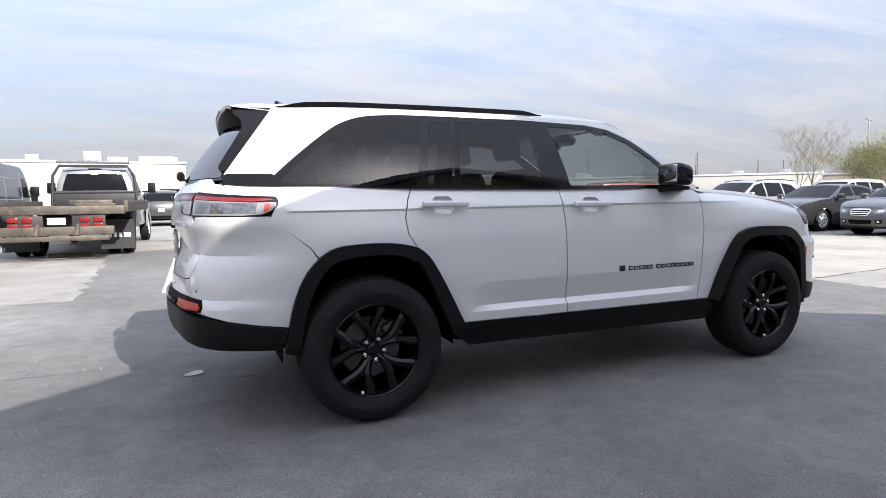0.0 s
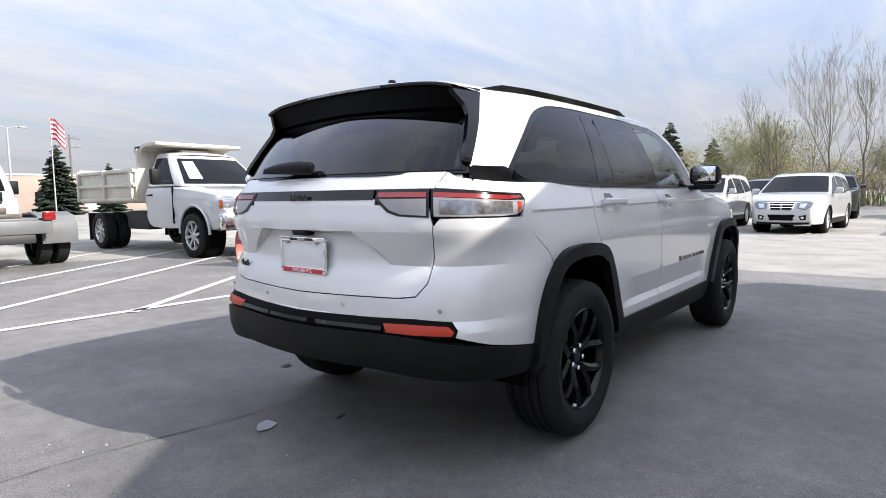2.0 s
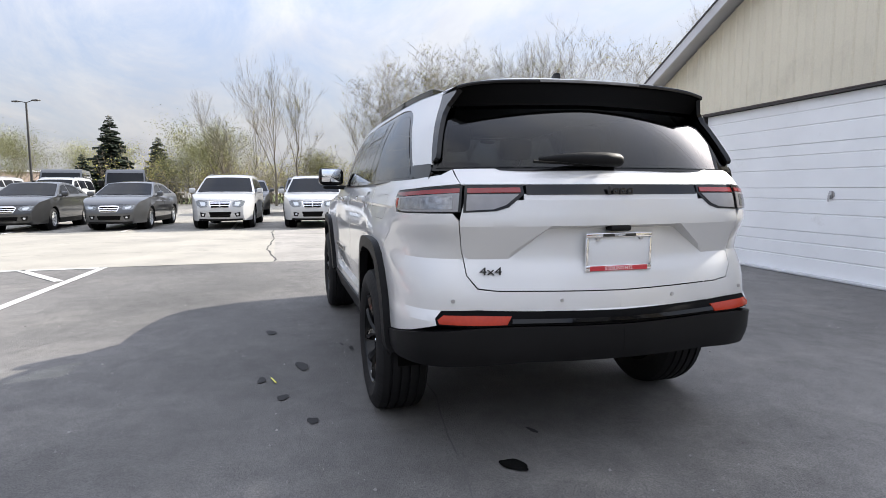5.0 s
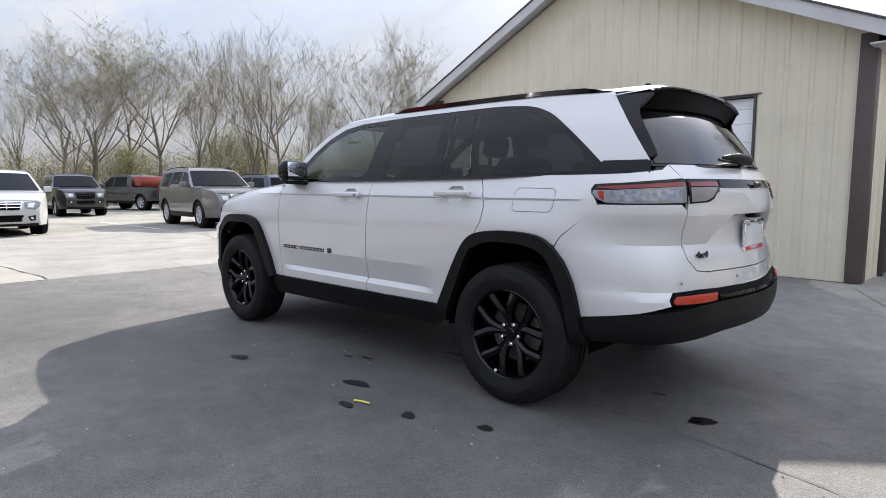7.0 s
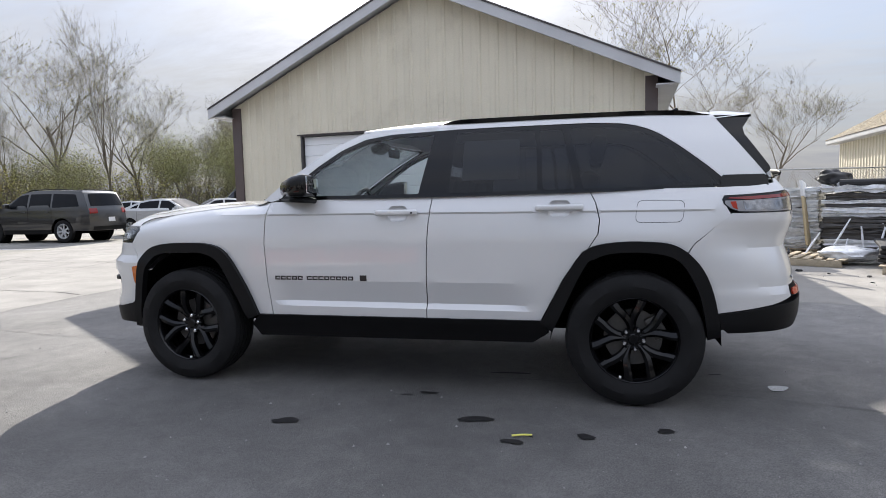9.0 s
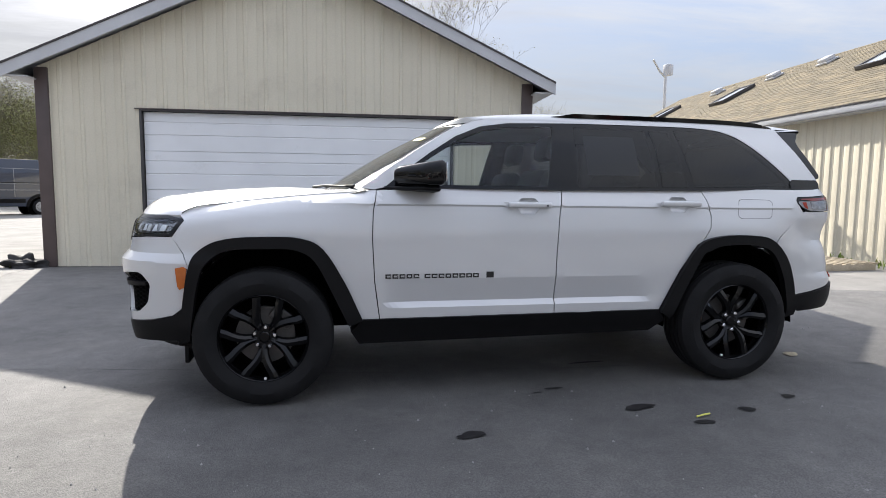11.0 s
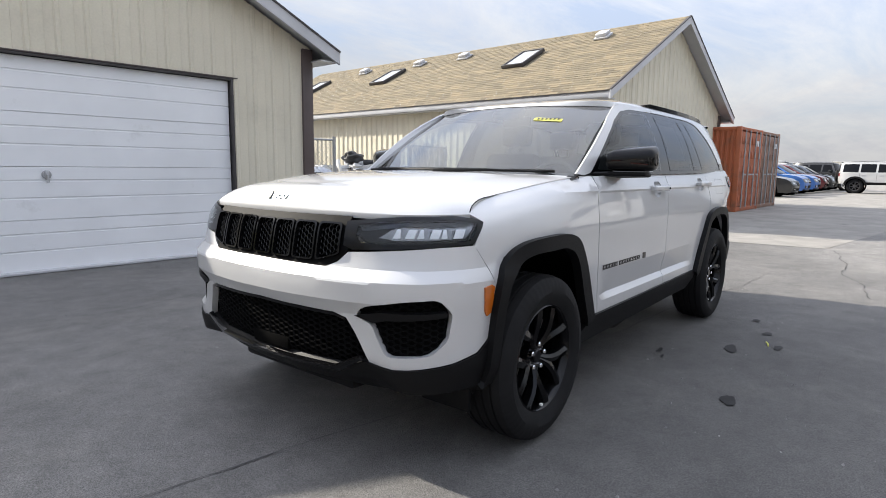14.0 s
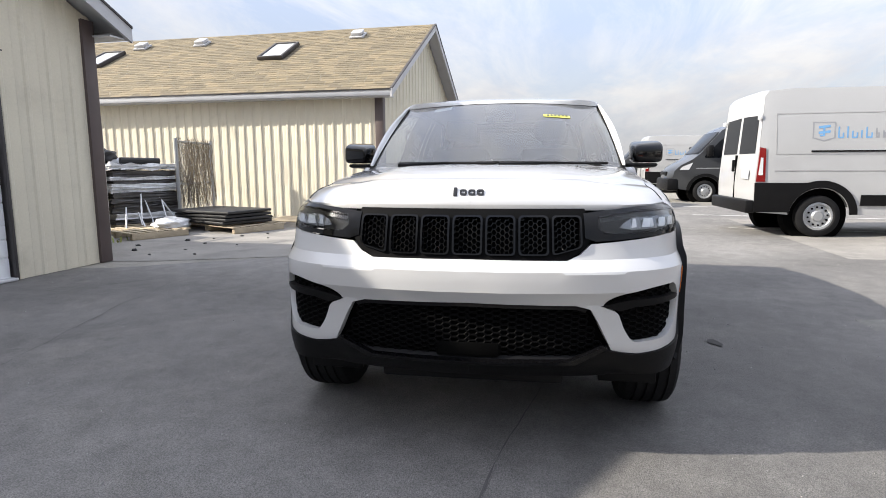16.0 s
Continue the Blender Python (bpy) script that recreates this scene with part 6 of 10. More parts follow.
def suv_wheel(m):
    """A wheel whose outer face looks to +y."""
    wh = part("wheel", tyre_bm(), M["rubber"], suv, "black tyre on a gloss black split-spoke rim", angle=28)
    wh.matrix_basis = m
    # barrel and lip
    bm = bmesh.new()
    add_lathe(bm, [(0.250, 0.112), (0.245, 0.116), (0.236, 0.106), (0.230, 0.06), (0.215, -0.05), (0.235, -0.11), (0.250, -0.112)], "y", 56)
    bmesh.ops.recalc_face_normals(bm, faces=bm.faces)
    bmesh.ops.reverse_faces(bm, faces=bm.faces)
    rim = part("rim", bm, M["rim_black"], wh)
    for k in range(5):
        a0 = math.radians(90 + 72 * k)
        bm = bmesh.new()
        for sgn in (-1, 1):
            rows = []
            for j in range(7):
                t = j / 6
                r = 0.035 + 0.200 * t
                ang = a0 + sgn * (0.30 * smooth_step(0.1, 1.0, t) + 0.05)
                half = 0.021 + 0.008 * t
                yy = 0.058 + 0.048 * math.sin(t * math.pi * 0.55)
                c = Vector((math.cos(ang) * r, 0, math.sin(ang) * r))
                tang = Vector((-math.sin(ang), 0, math.cos(ang)))
                rows.append([bm.verts.new(c - tang * half + Vector((0, yy - 0.035, 0))), bm.verts.new(c - tang * half * 0.8 + Vector((0, yy - 0.004, 0))), bm.verts.new(c + tang * half * 0.15 * sgn + Vector((0, yy + 0.007, 0))), bm.verts.new(c + tang * half * 0.8 + Vector((0, yy - 0.004, 0))), bm.verts.new(c + tang * half + Vector((0, yy - 0.035, 0)))])
            for a, b in zip(rows, rows[1:]):
                for i in range(4):
                    bm.faces.new((a[i], a[i + 1], b[i + 1], b[i]))
        bmesh.ops.recalc_face_normals(bm, faces=bm.faces)
        if sum(f.normal.y for f in bm.faces) < 0:
            bmesh.ops.reverse_faces(bm, faces=bm.faces)
        part("spoke", bm, M["rim_black"], rim, angle=25)
    hub = cylinder(0.068, 0.02, 0.066, "y", 24, 0.006)
    cap = cylinder(0.032, 0.06, 0.078, "y", 24, 0.006)
    part("hub", joined(hub, cap), M["rim_black"], rim)
    for k in range(5):
        a = math.radians(90 + 36 + 72 * k)
        b = cylinder(0.0125, 0.055, 0.085, "y", 6, 0.004)
        b.transform(Matrix.Translation((math.cos(a) * 0.058, 0, math.sin(a) * 0.058)))
        part("lug_nut", b, M["chrome"], rim)
    b = cylinder(0.165, -0.01, 0.012, "y", 40)
    part("brake_disc", b, M["disc_steel"], wh)
    part("back_plate", cylinder(0.216, -0.055, -0.045, "y", 32), M["black_void"], wh)
    cal = bmesh.new()
    add_box(cal, (-0.185, -0.03, -0.075), (-0.10, 0.045, 0.065), 0.014)
    cal.transform(pose(0, 0, 0, 0, 20, 0))
    part("brake_caliper", cal, M["disc_steel"], wh)
    v = box((0.226, 0.095, -0.006), (0.238, 0.108, 0.006), 0.001, pose(0, 0, 0, 0, 62, 0))
    part("wheel_weight", v, M["white_paper"], rim)
    return wh


for x, s, tilt in ((1.482, 1, 3), (-1.482, 1, 0), (1.482, -1, 3), (-1.482, -1, 0)):
    suv_wheel(pose(x, s * 0.83, 0.388, 0, 20 * (x > 0) + 9, 0 if s > 0 else 180))

# wheel housings and underbody
for x in (1.45, -1.48):
    for s in (1, -1):
        bm = bmesh.new()
        n = 14
        rows = []
        for k in range(n + 1):
            a = math.pi * k / n
            px, pz = x + 0.475 * math.cos(a), 0.36 + 0.545 * math.sin(a) ** 0.75
            rows.append((bm.verts.new((px, s * 0.55, pz)), bm.verts.new((px, s * 0.885, pz))))
        for a, b in zip(rows, rows[1:]):
            bm.faces.new((a[0], a[1], b[1], b[0]))
        bm.faces.new([r[0] for r in rows])
        bmesh.ops.recalc_face_normals(bm, faces=bm.faces)
        part("wheel_housing", bm, M["black_void"], suv)
under = bmesh.new()
add_box(under, (-2.05, -0.55, 0.37), (2.15, 0.55, 0.50), 0.03)
add_box(under, (-0.98, -0.84, 0.36), (0.96, 0.84, 0.50), 0.03)
part("underbody", under, M["black_void"], suv)
for x in (1.482, -1.482):
    part("axle", tube([(x, -0.8, 0.385), (x, 0.8, 0.385)], 0.045, 10), M["black_void"], suv)
for s in (1, -1):
    d = box((1.90, s * 0.70 - 0.13, 0.235), (1.925, s * 0.70 + 0.13, 0.36), 0.006)
    part("air_deflector", d, M["black_plastic"], suv)
part("skid_plate", box((1.75, -0.4, 0.30), (2.18, 0.4, 0.36), 0.02), M["black_plastic"], suv)

# cabin
cab = bmesh.new()
add_box(cab, (-2.15, -0.54, 0.55), (1.0, 0.54, 0.62), 0.02)
part("cabin_floor", cab, M["cabin"], suv)
for s in (1, -1):
    part("door_card", box((-1.0, s * 0.81 - 0.02, 0.6), (0.85, s * 0.81 + 0.02, 1.225), 0.015), M["cabin"], suv)
    part("load_side", box((-2.12, s * 0.74 - 0.04, 0.93), (-1.27, s * 0.74 + 0.04, 1.24), 0.02), M["cabin"], suv)
dash = bmesh.new()
rows = [(1.05, 1.17), (0.85, 1.195), (0.66, 1.18), (0.58, 1.10), (0.60, 0.95), (0.72, 0.8), (1.0, 0.7)]
dash = extrude_outline(rows, -0.78, 0.78, 0.02)
part("dashboard", dash, M["cabin"], suv)
part("screen", box((0.555, -0.14, 1.06), (0.575, 0.14, 1.2), 0.008), M["black_gloss"], suv)
wheel = bmesh.new()
ring = [(0.185 + 0.016 * math.cos(2 * math.pi * k / 8), 0.016 * math.sin(2 * math.pi * k / 8)) for k in range(8)]
add_lathe(wheel, ring, "x", 32, close=True)
add_box(wheel, (-0.015, -0.17, -0.02), (0.015, 0.17, 0.02), 0.006)
add_box(wheel, (-0.03, -0.07, -0.06), (0.02, 0.07, 0.06), 0.02)
wheel.transform(pose(0.42, 0.37, 1.13, 0, -22, 0))
part("steering_wheel", wheel, M["cabin"], suv, "dark three-spoke steering wheel")


def seat_bm():
    b = bmesh.new()
    add_box(b, (-0.25, -0.25, 0.0), (0.27, 0.25, 0.16), 0.05)
    back = bmesh.new()
    add_box(back, (-0.07, -0.24, 0.0), (0.07, 0.24, 0.62), 0.06)
    back.transform(pose(-0.24, 0, 0.10, 0, -18, 0))
    return joined(b, back)


def head_bm():
    b = bmesh.new()
    add_box(b, (-0.05, -0.13, 0.0), (0.05, 0.13, 0.17), 0.04)
    b.transform(pose(-0.45, 0, 0.755, 0, -12, 0))
    return b


for x, ys, z in ((0.10, (0.37, -0.37), 0.68), (-0.82, (0.43, -0.43), 0.68)):
    for y in ys:
        s_ = seat_bm(); s_.transform(Matrix.Translation((x, y, z)))
        h_ = head_bm(); h_.transform(Matrix.Translation((x, y, z)))
        st = part("seat", s_, M["seat"], suv, "dark cloth car seat")
        part("headrest", h_, M["seat"], st)
s_ = seat_bm(); s_.transform(Matrix.Translation((-0.82, 0, 0.68)) @ Matrix.Diagonal((0.9, 0.7, 0.9, 1)))
part("seat", s_, M["seat"], suv)
part("rear_view_mirror", box((0.24, -0.11, 1.545), (0.265, 0.11, 1.61), 0.012), M["black_plastic"], suv)
hl_ = bmesh.new()
rows = []
for j in range(12):
    x = 0.22 - 2.05 * j / 11
    rows.append([hl_.verts.new(roof_pt(x, abs(i) / 6 * 0.9).to_3d() * 1.0) for i in range(0, 7)])
for r_ in rows:
    for v in r_:
        v.co.z -= 0.035
for a, b in zip(rows, rows[1:]):
    for i in range(6):
        hl_.faces.new((a[i], a[i + 1], b[i + 1], b[i]))
hl_ = joined(hl_.copy(), mirrored(hl_))
part("headliner", hl_, M["headliner"], suv)

# ---- parked vehicles ----
COLORS = {
    "white": paint("white_car_paint", (0.43, 0.435, 0.44)), "silver": paint("bright_silver_paint", (0.42, 0.425, 0.43), 0.7), "grey": paint("grey_car_paint", (0.075, 0.077, 0.08), 0.6),
    "dark": paint("charcoal_car_paint", (0.028, 0.029, 0.031), 0.4), "black": paint("black_car_paint", (0.006, 0.006, 0.007)), "navy": paint("navy_car_paint", (0.018, 0.028, 0.055), 0.2),
    "red": paint("red_car_paint", (0.27, 0.034, 0.018), 0.15), "blue": paint("bright_blue_car_paint", (0.03, 0.14, 0.45), 0.3), "maroon": paint("maroon_car_paint", (0.13, 0.012, 0.015), 0.3),
    "tan": paint("tan_grey_paint", (0.13, 0.128, 0.124), 0.5),
}
M["alloy"] = material("alloy_wheel", (0.50, 0.51, 0.52), rough=0.35, metal=0.25, vary=0.1)
M["crease_shade"] = material("shaded_panel_seam", (0.34, 0.34, 0.345), rough=0.5, vary=0.08)
M["lamp_smoke"] = material("grey_lamp_cover", (0.16, 0.165, 0.17), rough=0.12, coat=0.6, vary=0.2, scale=8)
M["alloy_dark"] = material("dark_alloy_wheel", (0.10, 0.10, 0.105), rough=0.35, metal=0.8, vary=0.1)


def tri(bm, vs):
    try:
        return bm.faces.new(vs)
    except ValueError:
        return None


def shell(L, W, nose, prof_top, z0, round_f=0.35, round_r=0.3, tuck=0.06):
    """A car's lower body: rounded in plan, its top following prof_top(x), x from the tail (-L/2) to the nose (L/2)."""
    bm = bmesh.new()
    nx = 40
    rows = []
    for i in range(nx + 1):
        t = i / nx
        x = -L / 2 + L * (t + 0.035 * math.sin(2 * math.pi * t) * 0)
        df, dr = (L / 2 - x), (x + L / 2)
        w = W / 2
        if df < round_f * 2.4:
            q = 1 - df / (round_f * 2.4)
            w -= round_f * 0.62 * q**2.6
        if dr < round_r * 2.2:
            q = 1 - dr / (round_r * 2.2)
            w -= round_r * 0.55 * q**2.8
        zt = prof_top(x)
        lo = z0 + 0.16 * max(0, 1 - df / 0.35) ** 2 + 0.14 * max(0, 1 - dr / 0.4) ** 2
        h = zt - lo
        pts = [(w * 0.80, lo), (w - 0.05, lo + 0.03), (w - 0.012, lo + h * 0.22), (w - 0.03, lo + h * 0.34), (w, lo + h * 0.58), (w - 0.008, lo + h * 0.80), (w - 0.035, zt - 0.05), (w - 0.10, zt - 0.008), (w * 0.6, zt + 0.018), (0, zt + 0.03)]
        rows.append([bm.verts.new((x, y, z)) for y, z in pts] + [bm.verts.new((x, -y, z)) for y, z in pts[-2::-1]])
    for a, b in zip(rows, rows[1:]):
        for k in range(len(a) - 1):
            tri(bm, (a[k], a[k + 1], b[k + 1], b[k]))
    # bulged ends
    for row, d in ((rows[0], -1), (rows[-1], 1)):
        c = sum((v.co for v in row), Vector()) / len(row)
        inner = [bm.verts.new(c.lerp(v.co, 0.86) + Vector((d * 0.05, 0, 0))) for v in row]
        n = len(row)
        for k in range(n):
            tri(bm, (row[k], row[(k + 1) % n], inner[(k + 1) % n], inner[k]))
        tri(bm, inner)
    bmesh.ops.recalc_face_normals(bm, faces=bm.faces)
    return bm


class Cabin:
    """The glasshouse of a car: front and rear feet at the belt, front and rear roof ends."""
    def __init__(self, a0, a1, b1, b0, zb, zr, wb, wr):
        self.k = (a0, a1, b1, b0, zb, zr, wb, wr)

    def at(self, s, t, side, d=0.0):
        """s from 0 (rear) to 1 (front) along, t from belt to roof."""
        a0, a1, b1, b0, zb, zr, wb, wr = self.k
        bulge = 0.03 * math.sin(math.pi * t)
        xr, xf = b0 + (b1 - b0) * t - bulge, a0 + (a1 - a0) * t + bulge
        w = wb + (wr - wb) * t + 0.02 * math.sin(math.pi * t)
        crown = 0.05 * (1 - abs(2 * s - 1) ** 2.4) * t
        w -= 0.05 * abs(2 * s - 1) ** 6
        return Vector((xr + (xf - xr) * s, side * (w + d), zb + (zr - zb - 0.05) * t + crown))

    def cap(self, y, t, front, d=0.0):
        """On the windscreen or rear window: y from -1 to 1."""
        p = self.at(1.0 if front else 0.0, t, 1, 0)
        x = p.x + (1 if front else -1) * (0.10 * (1 - abs(y) ** 2.2) + d)
        return Vector((x, y * p.y, p.z))

    def skin(self):
        bm = bmesh.new()
        n, m = 14, 6
        for side in (1, -1):
            g = [[bm.verts.new(self.at(i / n, j / m, side)) for j in range(m + 1)] for i in range(n + 1)]
            for i in range(n):
                for j in range(m):
                    tri(bm, (g[i][j], g[i + 1][j], g[i + 1][j + 1], g[i][j + 1]))
        for fr in (True, False):
            g = [[bm.verts.new(self.cap(-1 + 2 * i / 10, j / m, fr)) for j in range(m + 1)] for i in range(11)]
            for i in range(10):
                for j in range(m):
                    tri(bm, (g[i][j], g[i + 1][j], g[i + 1][j + 1], g[i][j + 1]))
        g = []
        for i in range(n + 1):
            e = self.at(i / n, 1, 1)
            row = []
            for k in range(-6, 7):
                q = k / 6
                x = e.x + (0.10 * (1 - abs(q) ** 2.2) if i == n else -0.10 * (1 - abs(q) ** 2.2) if i == 0 else 0)
                row.append(bm.verts.new((x, e.y * q, e.z + 0.05 * (1 - abs(q) ** 3) * min(1, 0.35 + 3 * min(i / n, 1 - i / n)))))
            g.append(row)
        for i in range(n):
            for k in range(12):
                tri(bm, (g[i][k], g[i + 1][k], g[i + 1][k + 1], g[i][k + 1]))
        bmesh.ops.remove_doubles(bm, verts=bm.verts, dist=0.002)
        bmesh.ops.recalc_face_normals(bm, faces=bm.faces)
        return bm

    def side_pane(self, s0, s1, side, t0=0.06, t1=0.86, lean=(0, 0)):
        bm = bmesh.new()
        n, m = 6, 4
        g = [[bm.verts.new(self.at(s0 + (s1 - s0) * i / n + (lean[0] * (1 - i / n) + lean[1] * i / n) * j / m, t0 + (t1 - t0) * j / m, side, 0.006)) for j in range(m + 1)] for i in range(n + 1)]
        for i in range(n):
            for j in range(m):
                tri(bm, (g[i][j], g[i + 1][j], g[i + 1][j + 1], g[i][j + 1]))
        return bm

    def end_pane(self, front, t0=0.06, t1=0.9, w0=0.93):
        bm = bmesh.new()
        n, m = 8, 4
        g = [[bm.verts.new(self.cap(w0 * (-1 + 2 * i / n), t0 + (t1 - t0) * j / m, front, 0.008)) for j in range(m + 1)] for i in range(n + 1)]
        for i in range(n):
            for j in range(m):
                tri(bm, (g[i][j], g[i + 1][j], g[i + 1][j + 1], g[i][j + 1]))
        return bm


def road_wheel(parent, m, r, w, rim_mat, spokes=7, label=""):
    """A tyre with an alloy of thin spokes, its face to +y."""
    bm = bmesh.new()
    h, q = w / 2, r * 0.66
    add_lathe(bm, [(q, -h * 0.8), (q + 0.02, -h), (r - 0.05, -h), (r - 0.008, -h * 0.8), (r, -h * 0.4), (r, h * 0.4), (r - 0.008, h * 0.8), (r - 0.05, h), (q + 0.02, h), (q, h * 0.8)], "y", 32)
    bmesh.ops.recalc_face_normals(bm, faces=bm.faces)
    tyre = part("wheel", bm, M["rubber"], parent, label, angle=30)
    tyre.matrix_basis = m
    bm = bmesh.new()
    add_lathe(bm, [(q + 0.004, h * 0.82), (q - 0.015, h * 0.84), (q - 0.03, h * 0.5), (q - 0.04, -h * 0.5)], "y", 32)
    for k in range(spokes):
        a = 2 * math.pi * k / spokes
        ca, sa = math.cos(a), math.sin(a)
        t = Vector((-sa, 0, ca))
        c0, c1 = Vector((ca * 0.03, h * 0.62, sa * 0.03)), Vector((ca * (q - 0.01), h * 0.74, sa * (q - 0.01)))
        vs = [bm.verts.new(p) for p in (c0 - t * 0.028, c0 + t * 0.028, c1 + t * 0.022, c1 - t * 0.022)]
        bk = [bm.verts.new(v.co - Vector((0, 0.035, 0))) for v in vs]
        tri(bm, vs)
        for i in range(4):
            tri(bm, (vs[i], bk[i], bk[(i + 1) % 4], vs[(i + 1) % 4]))
    bmesh.ops.recalc_face_normals(bm, faces=bm.faces)
    part("rim", joined(bm, cylinder(0.06, h * 0.5, h * 0.72, "y", 16, 0.01)), rim_mat, tyre)
    part("brake_backing", cylinder(q - 0.045, -h * 0.35, -h * 0.25, "y", 20), M["black_void"], tyre)
    return tyre


# high-roof box vans
COLORS["slate"] = paint("slate_grey_van_paint", (0.04, 0.042, 0.045), 0.3)
M["steel_wheel"] = material("silver_steel_wheel", (0.42, 0.43, 0.44), rough=0.4, metal=0.6, vary=0.12)
M["van_blue"] = material("pale_blue_print", (0.16, 0.36, 0.62), rough=0.4, vary=0.04)
M["van_grey"] = material("grey_print", (0.30, 0.31, 0.33), rough=0.4, vary=0.04)


def skin_rows(rows, centre=(0, 0, 1.2)):
    """A skin through rows of points, facing away from a centre."""
    bm = bmesh.new()
    vs = [[bm.verts.new(p) for p in r] for r in rows]
    for p, q in zip(vs, vs[1:]):
        for i in range(len(p) - 1):
            tri(bm, (p[i], p[i + 1], q[i + 1], q[i]))
    bmesh.ops.recalc_face_normals(bm, faces=bm.faces)
    if sum(f.normal.dot(f.calc_center_median() - Vector(centre)) * f.calc_area() for f in bm.faces) < 0:
        bmesh.ops.reverse_faces(bm, faces=bm.faces)
    return bm


def van_y(x, z, d=0.0):
    """Half the van's width at a place on its side."""
    y = 1.025 - (0.085 * ((z - 1.3) / 1.15) ** 2 if z > 1.3 else 0) - (0.03 * ((0.9 - z) / 0.5) ** 2 if z < 0.9 else 0)
    if x > 1.6:
        y -= 0.16 * ((x - 1.6) / 1.4) ** 2.2
    if x < -2.7:
        y -= 0.02 * ((-2.7 - x) / 0.3) ** 2
    return Vector((x, y + d, z))


def arc_pts(cx, cz, r, a0, a1, n=14):
    return [(cx + r * math.cos(math.radians(a0 + (a1 - a0) * k / n)), cz + r * math.sin(math.radians(a0 + (a1 - a0) * k / n))) for k in range(n + 1)]


def box_van(color, x, y, heading, label, marks=False, group=""):
    """A tall panel van: its middle at (x, y), nose along heading."""
    c = thing("cargo_van", label, "van", pose(x, y, 0, 0, 0, heading), group)
    pt = COLORS[color]
    XR, XF = -1.95, 2.0
    top = [(-2.90, 2.38), (-2.84, 2.46), (-2.5, 2.49), (0.9, 2.50), (1.30, 2.47)]
    front = [(1.30, 2.47), (1.55, 2.34), (2.22, 1.56), (2.42, 1.40), (2.78, 1.20), (2.95, 1.02), (3.0, 0.80), (2.98, 0.45)]
    rear = [(-2.90, 2.38), (-2.96, 1.5), (-3.0, 0.9), (-2.98, 0.42)]
    side = rear[::-1] + top[1:] + front[1:] + [(XF + 0.50, 0.38)] + arc_pts(XF, 0.36, 0.47, 3, 177) + [(XF - 0.5, 0.38), (XR + 0.5, 0.38)] + arc_pts(XR, 0.36, 0.47, 3, 177) + [(XR - 0.5, 0.38)]
    win = [(1.10, 1.46), (1.06, 2.12), (1.48, 2.10), (1.62, 1.98), (2.06, 1.50), (2.04, 1.44)]
    for s in (1, -1):
        b = drape(side, van_y, 0.10, rim=0.0)
        part("side_panel", b if s > 0 else mirrored(b), pt, c, angle=30)
        b = drape(win, lambda u, z: van_y(u, z, 0.006), 0.10, rim=0.006)
        part("side_window", b if s > 0 else mirrored(b), M["glass_dark"], c)
        # cladding, sill strips, creases
        cl = [(-3.0, 0.92), (XR - 0.35, 0.92)] + arc_pts(XR, 0.36, 0.60, 110, 3) + arc_pts(XR, 0.36, 0.48, 3, 177) + [(XR - 0.5, 0.42), (-2.98, 0.42)]
        cf = arc_pts(XF, 0.36, 0.58, 177, 3) + arc_pts(XF, 0.36, 0.48, 3, 177)
        for nm, lp in (("rear_cladding", cl), ("front_arch_trim", cf), ("side_moulding", [(XR + 0.62, 0.72), (XF - 0.70, 0.72), (XF - 0.70, 0.54), (XR + 0.62, 0.54)])):
            b = drape(lp, lambda u, z: van_y(u, z, 0.022), 0.06, rim=0.03)
            part(nm, b if s > 0 else mirrored(b), M["black_plastic"], c)
        # flat grey strips paint the shade of pressed creases and door gaps
        for lp in ([(-2.72, 2.08), (0.6, 2.10), (0.6, 2.085), (-2.72, 2.065)], [(-2.70, 1.41), (0.95, 1.41), (0.95, 1.395), (-2.70, 1.395)], [(-2.72, 2.065), (-2.705, 2.065), (-2.685, 1.41), (-2.70, 1.41)], [(-2.7, 1.14), (2.3, 1.12), (2.3, 1.10), (-2.7, 1.115)], [(-0.95, 2.07), (-0.935, 2.07), (-0.935, 0.80), (-0.95, 0.80)], [(0.95, 2.3), (0.965, 2.3), (0.965, 0.55), (0.95, 0.55)]):
            b = drape(lp, lambda u, z: van_y(u, z, 0.004), 0.25, rim=0.004)
            part("panel_crease", b if s > 0 else mirrored(b), M["crease_shade"], c)
        b = box((-2.15, 1.022, 1.435), (-0.2, 1.036, 1.462), 0.004)
        part("door_track", b if s > 0 else mirrored(b), M["black_plastic"], c)
        for cx, nm in ((XR, "rear"), (XF, "front")):
            a = cylinder(0.50, 0.60, 0.86, "y", 28)
            a.transform(Matrix.Translation((cx, 0, 0.36)))
            part("wheel_arch", a if s > 0 else mirrored(a), M["black_void"], c)
            wh = road_wheel(c, pose(cx, s * 0.90, 0.355, 0, 7, 0 if s > 0 else 180), 0.355, 0.225, M["steel_wheel"], 4)
            pl = bmesh.new()
            add_lathe(pl, [(0.225, 0.085), (0.205, 0.092), (0.185, 0.060), (0.10, 0.072), (0.075, 0.098), (0.0, 0.098)], "y", 28)
            bmesh.ops.recalc_face_normals(pl, faces=pl.faces)
            part("wheel_disc", pl, M["steel_wheel"], wh, "pressed silver steel wheel")
            for k in range(12):
                a_ = 2 * math.pi * k / 12
                h = cylinder(0.018, 0.07, 0.084, "y", 8)
                h.transform(Matrix.Translation((math.cos(a_) * 0.155, 0, math.sin(a_) * 0.155)))
                part("wheel_hole", h, M["black_void"], wh)
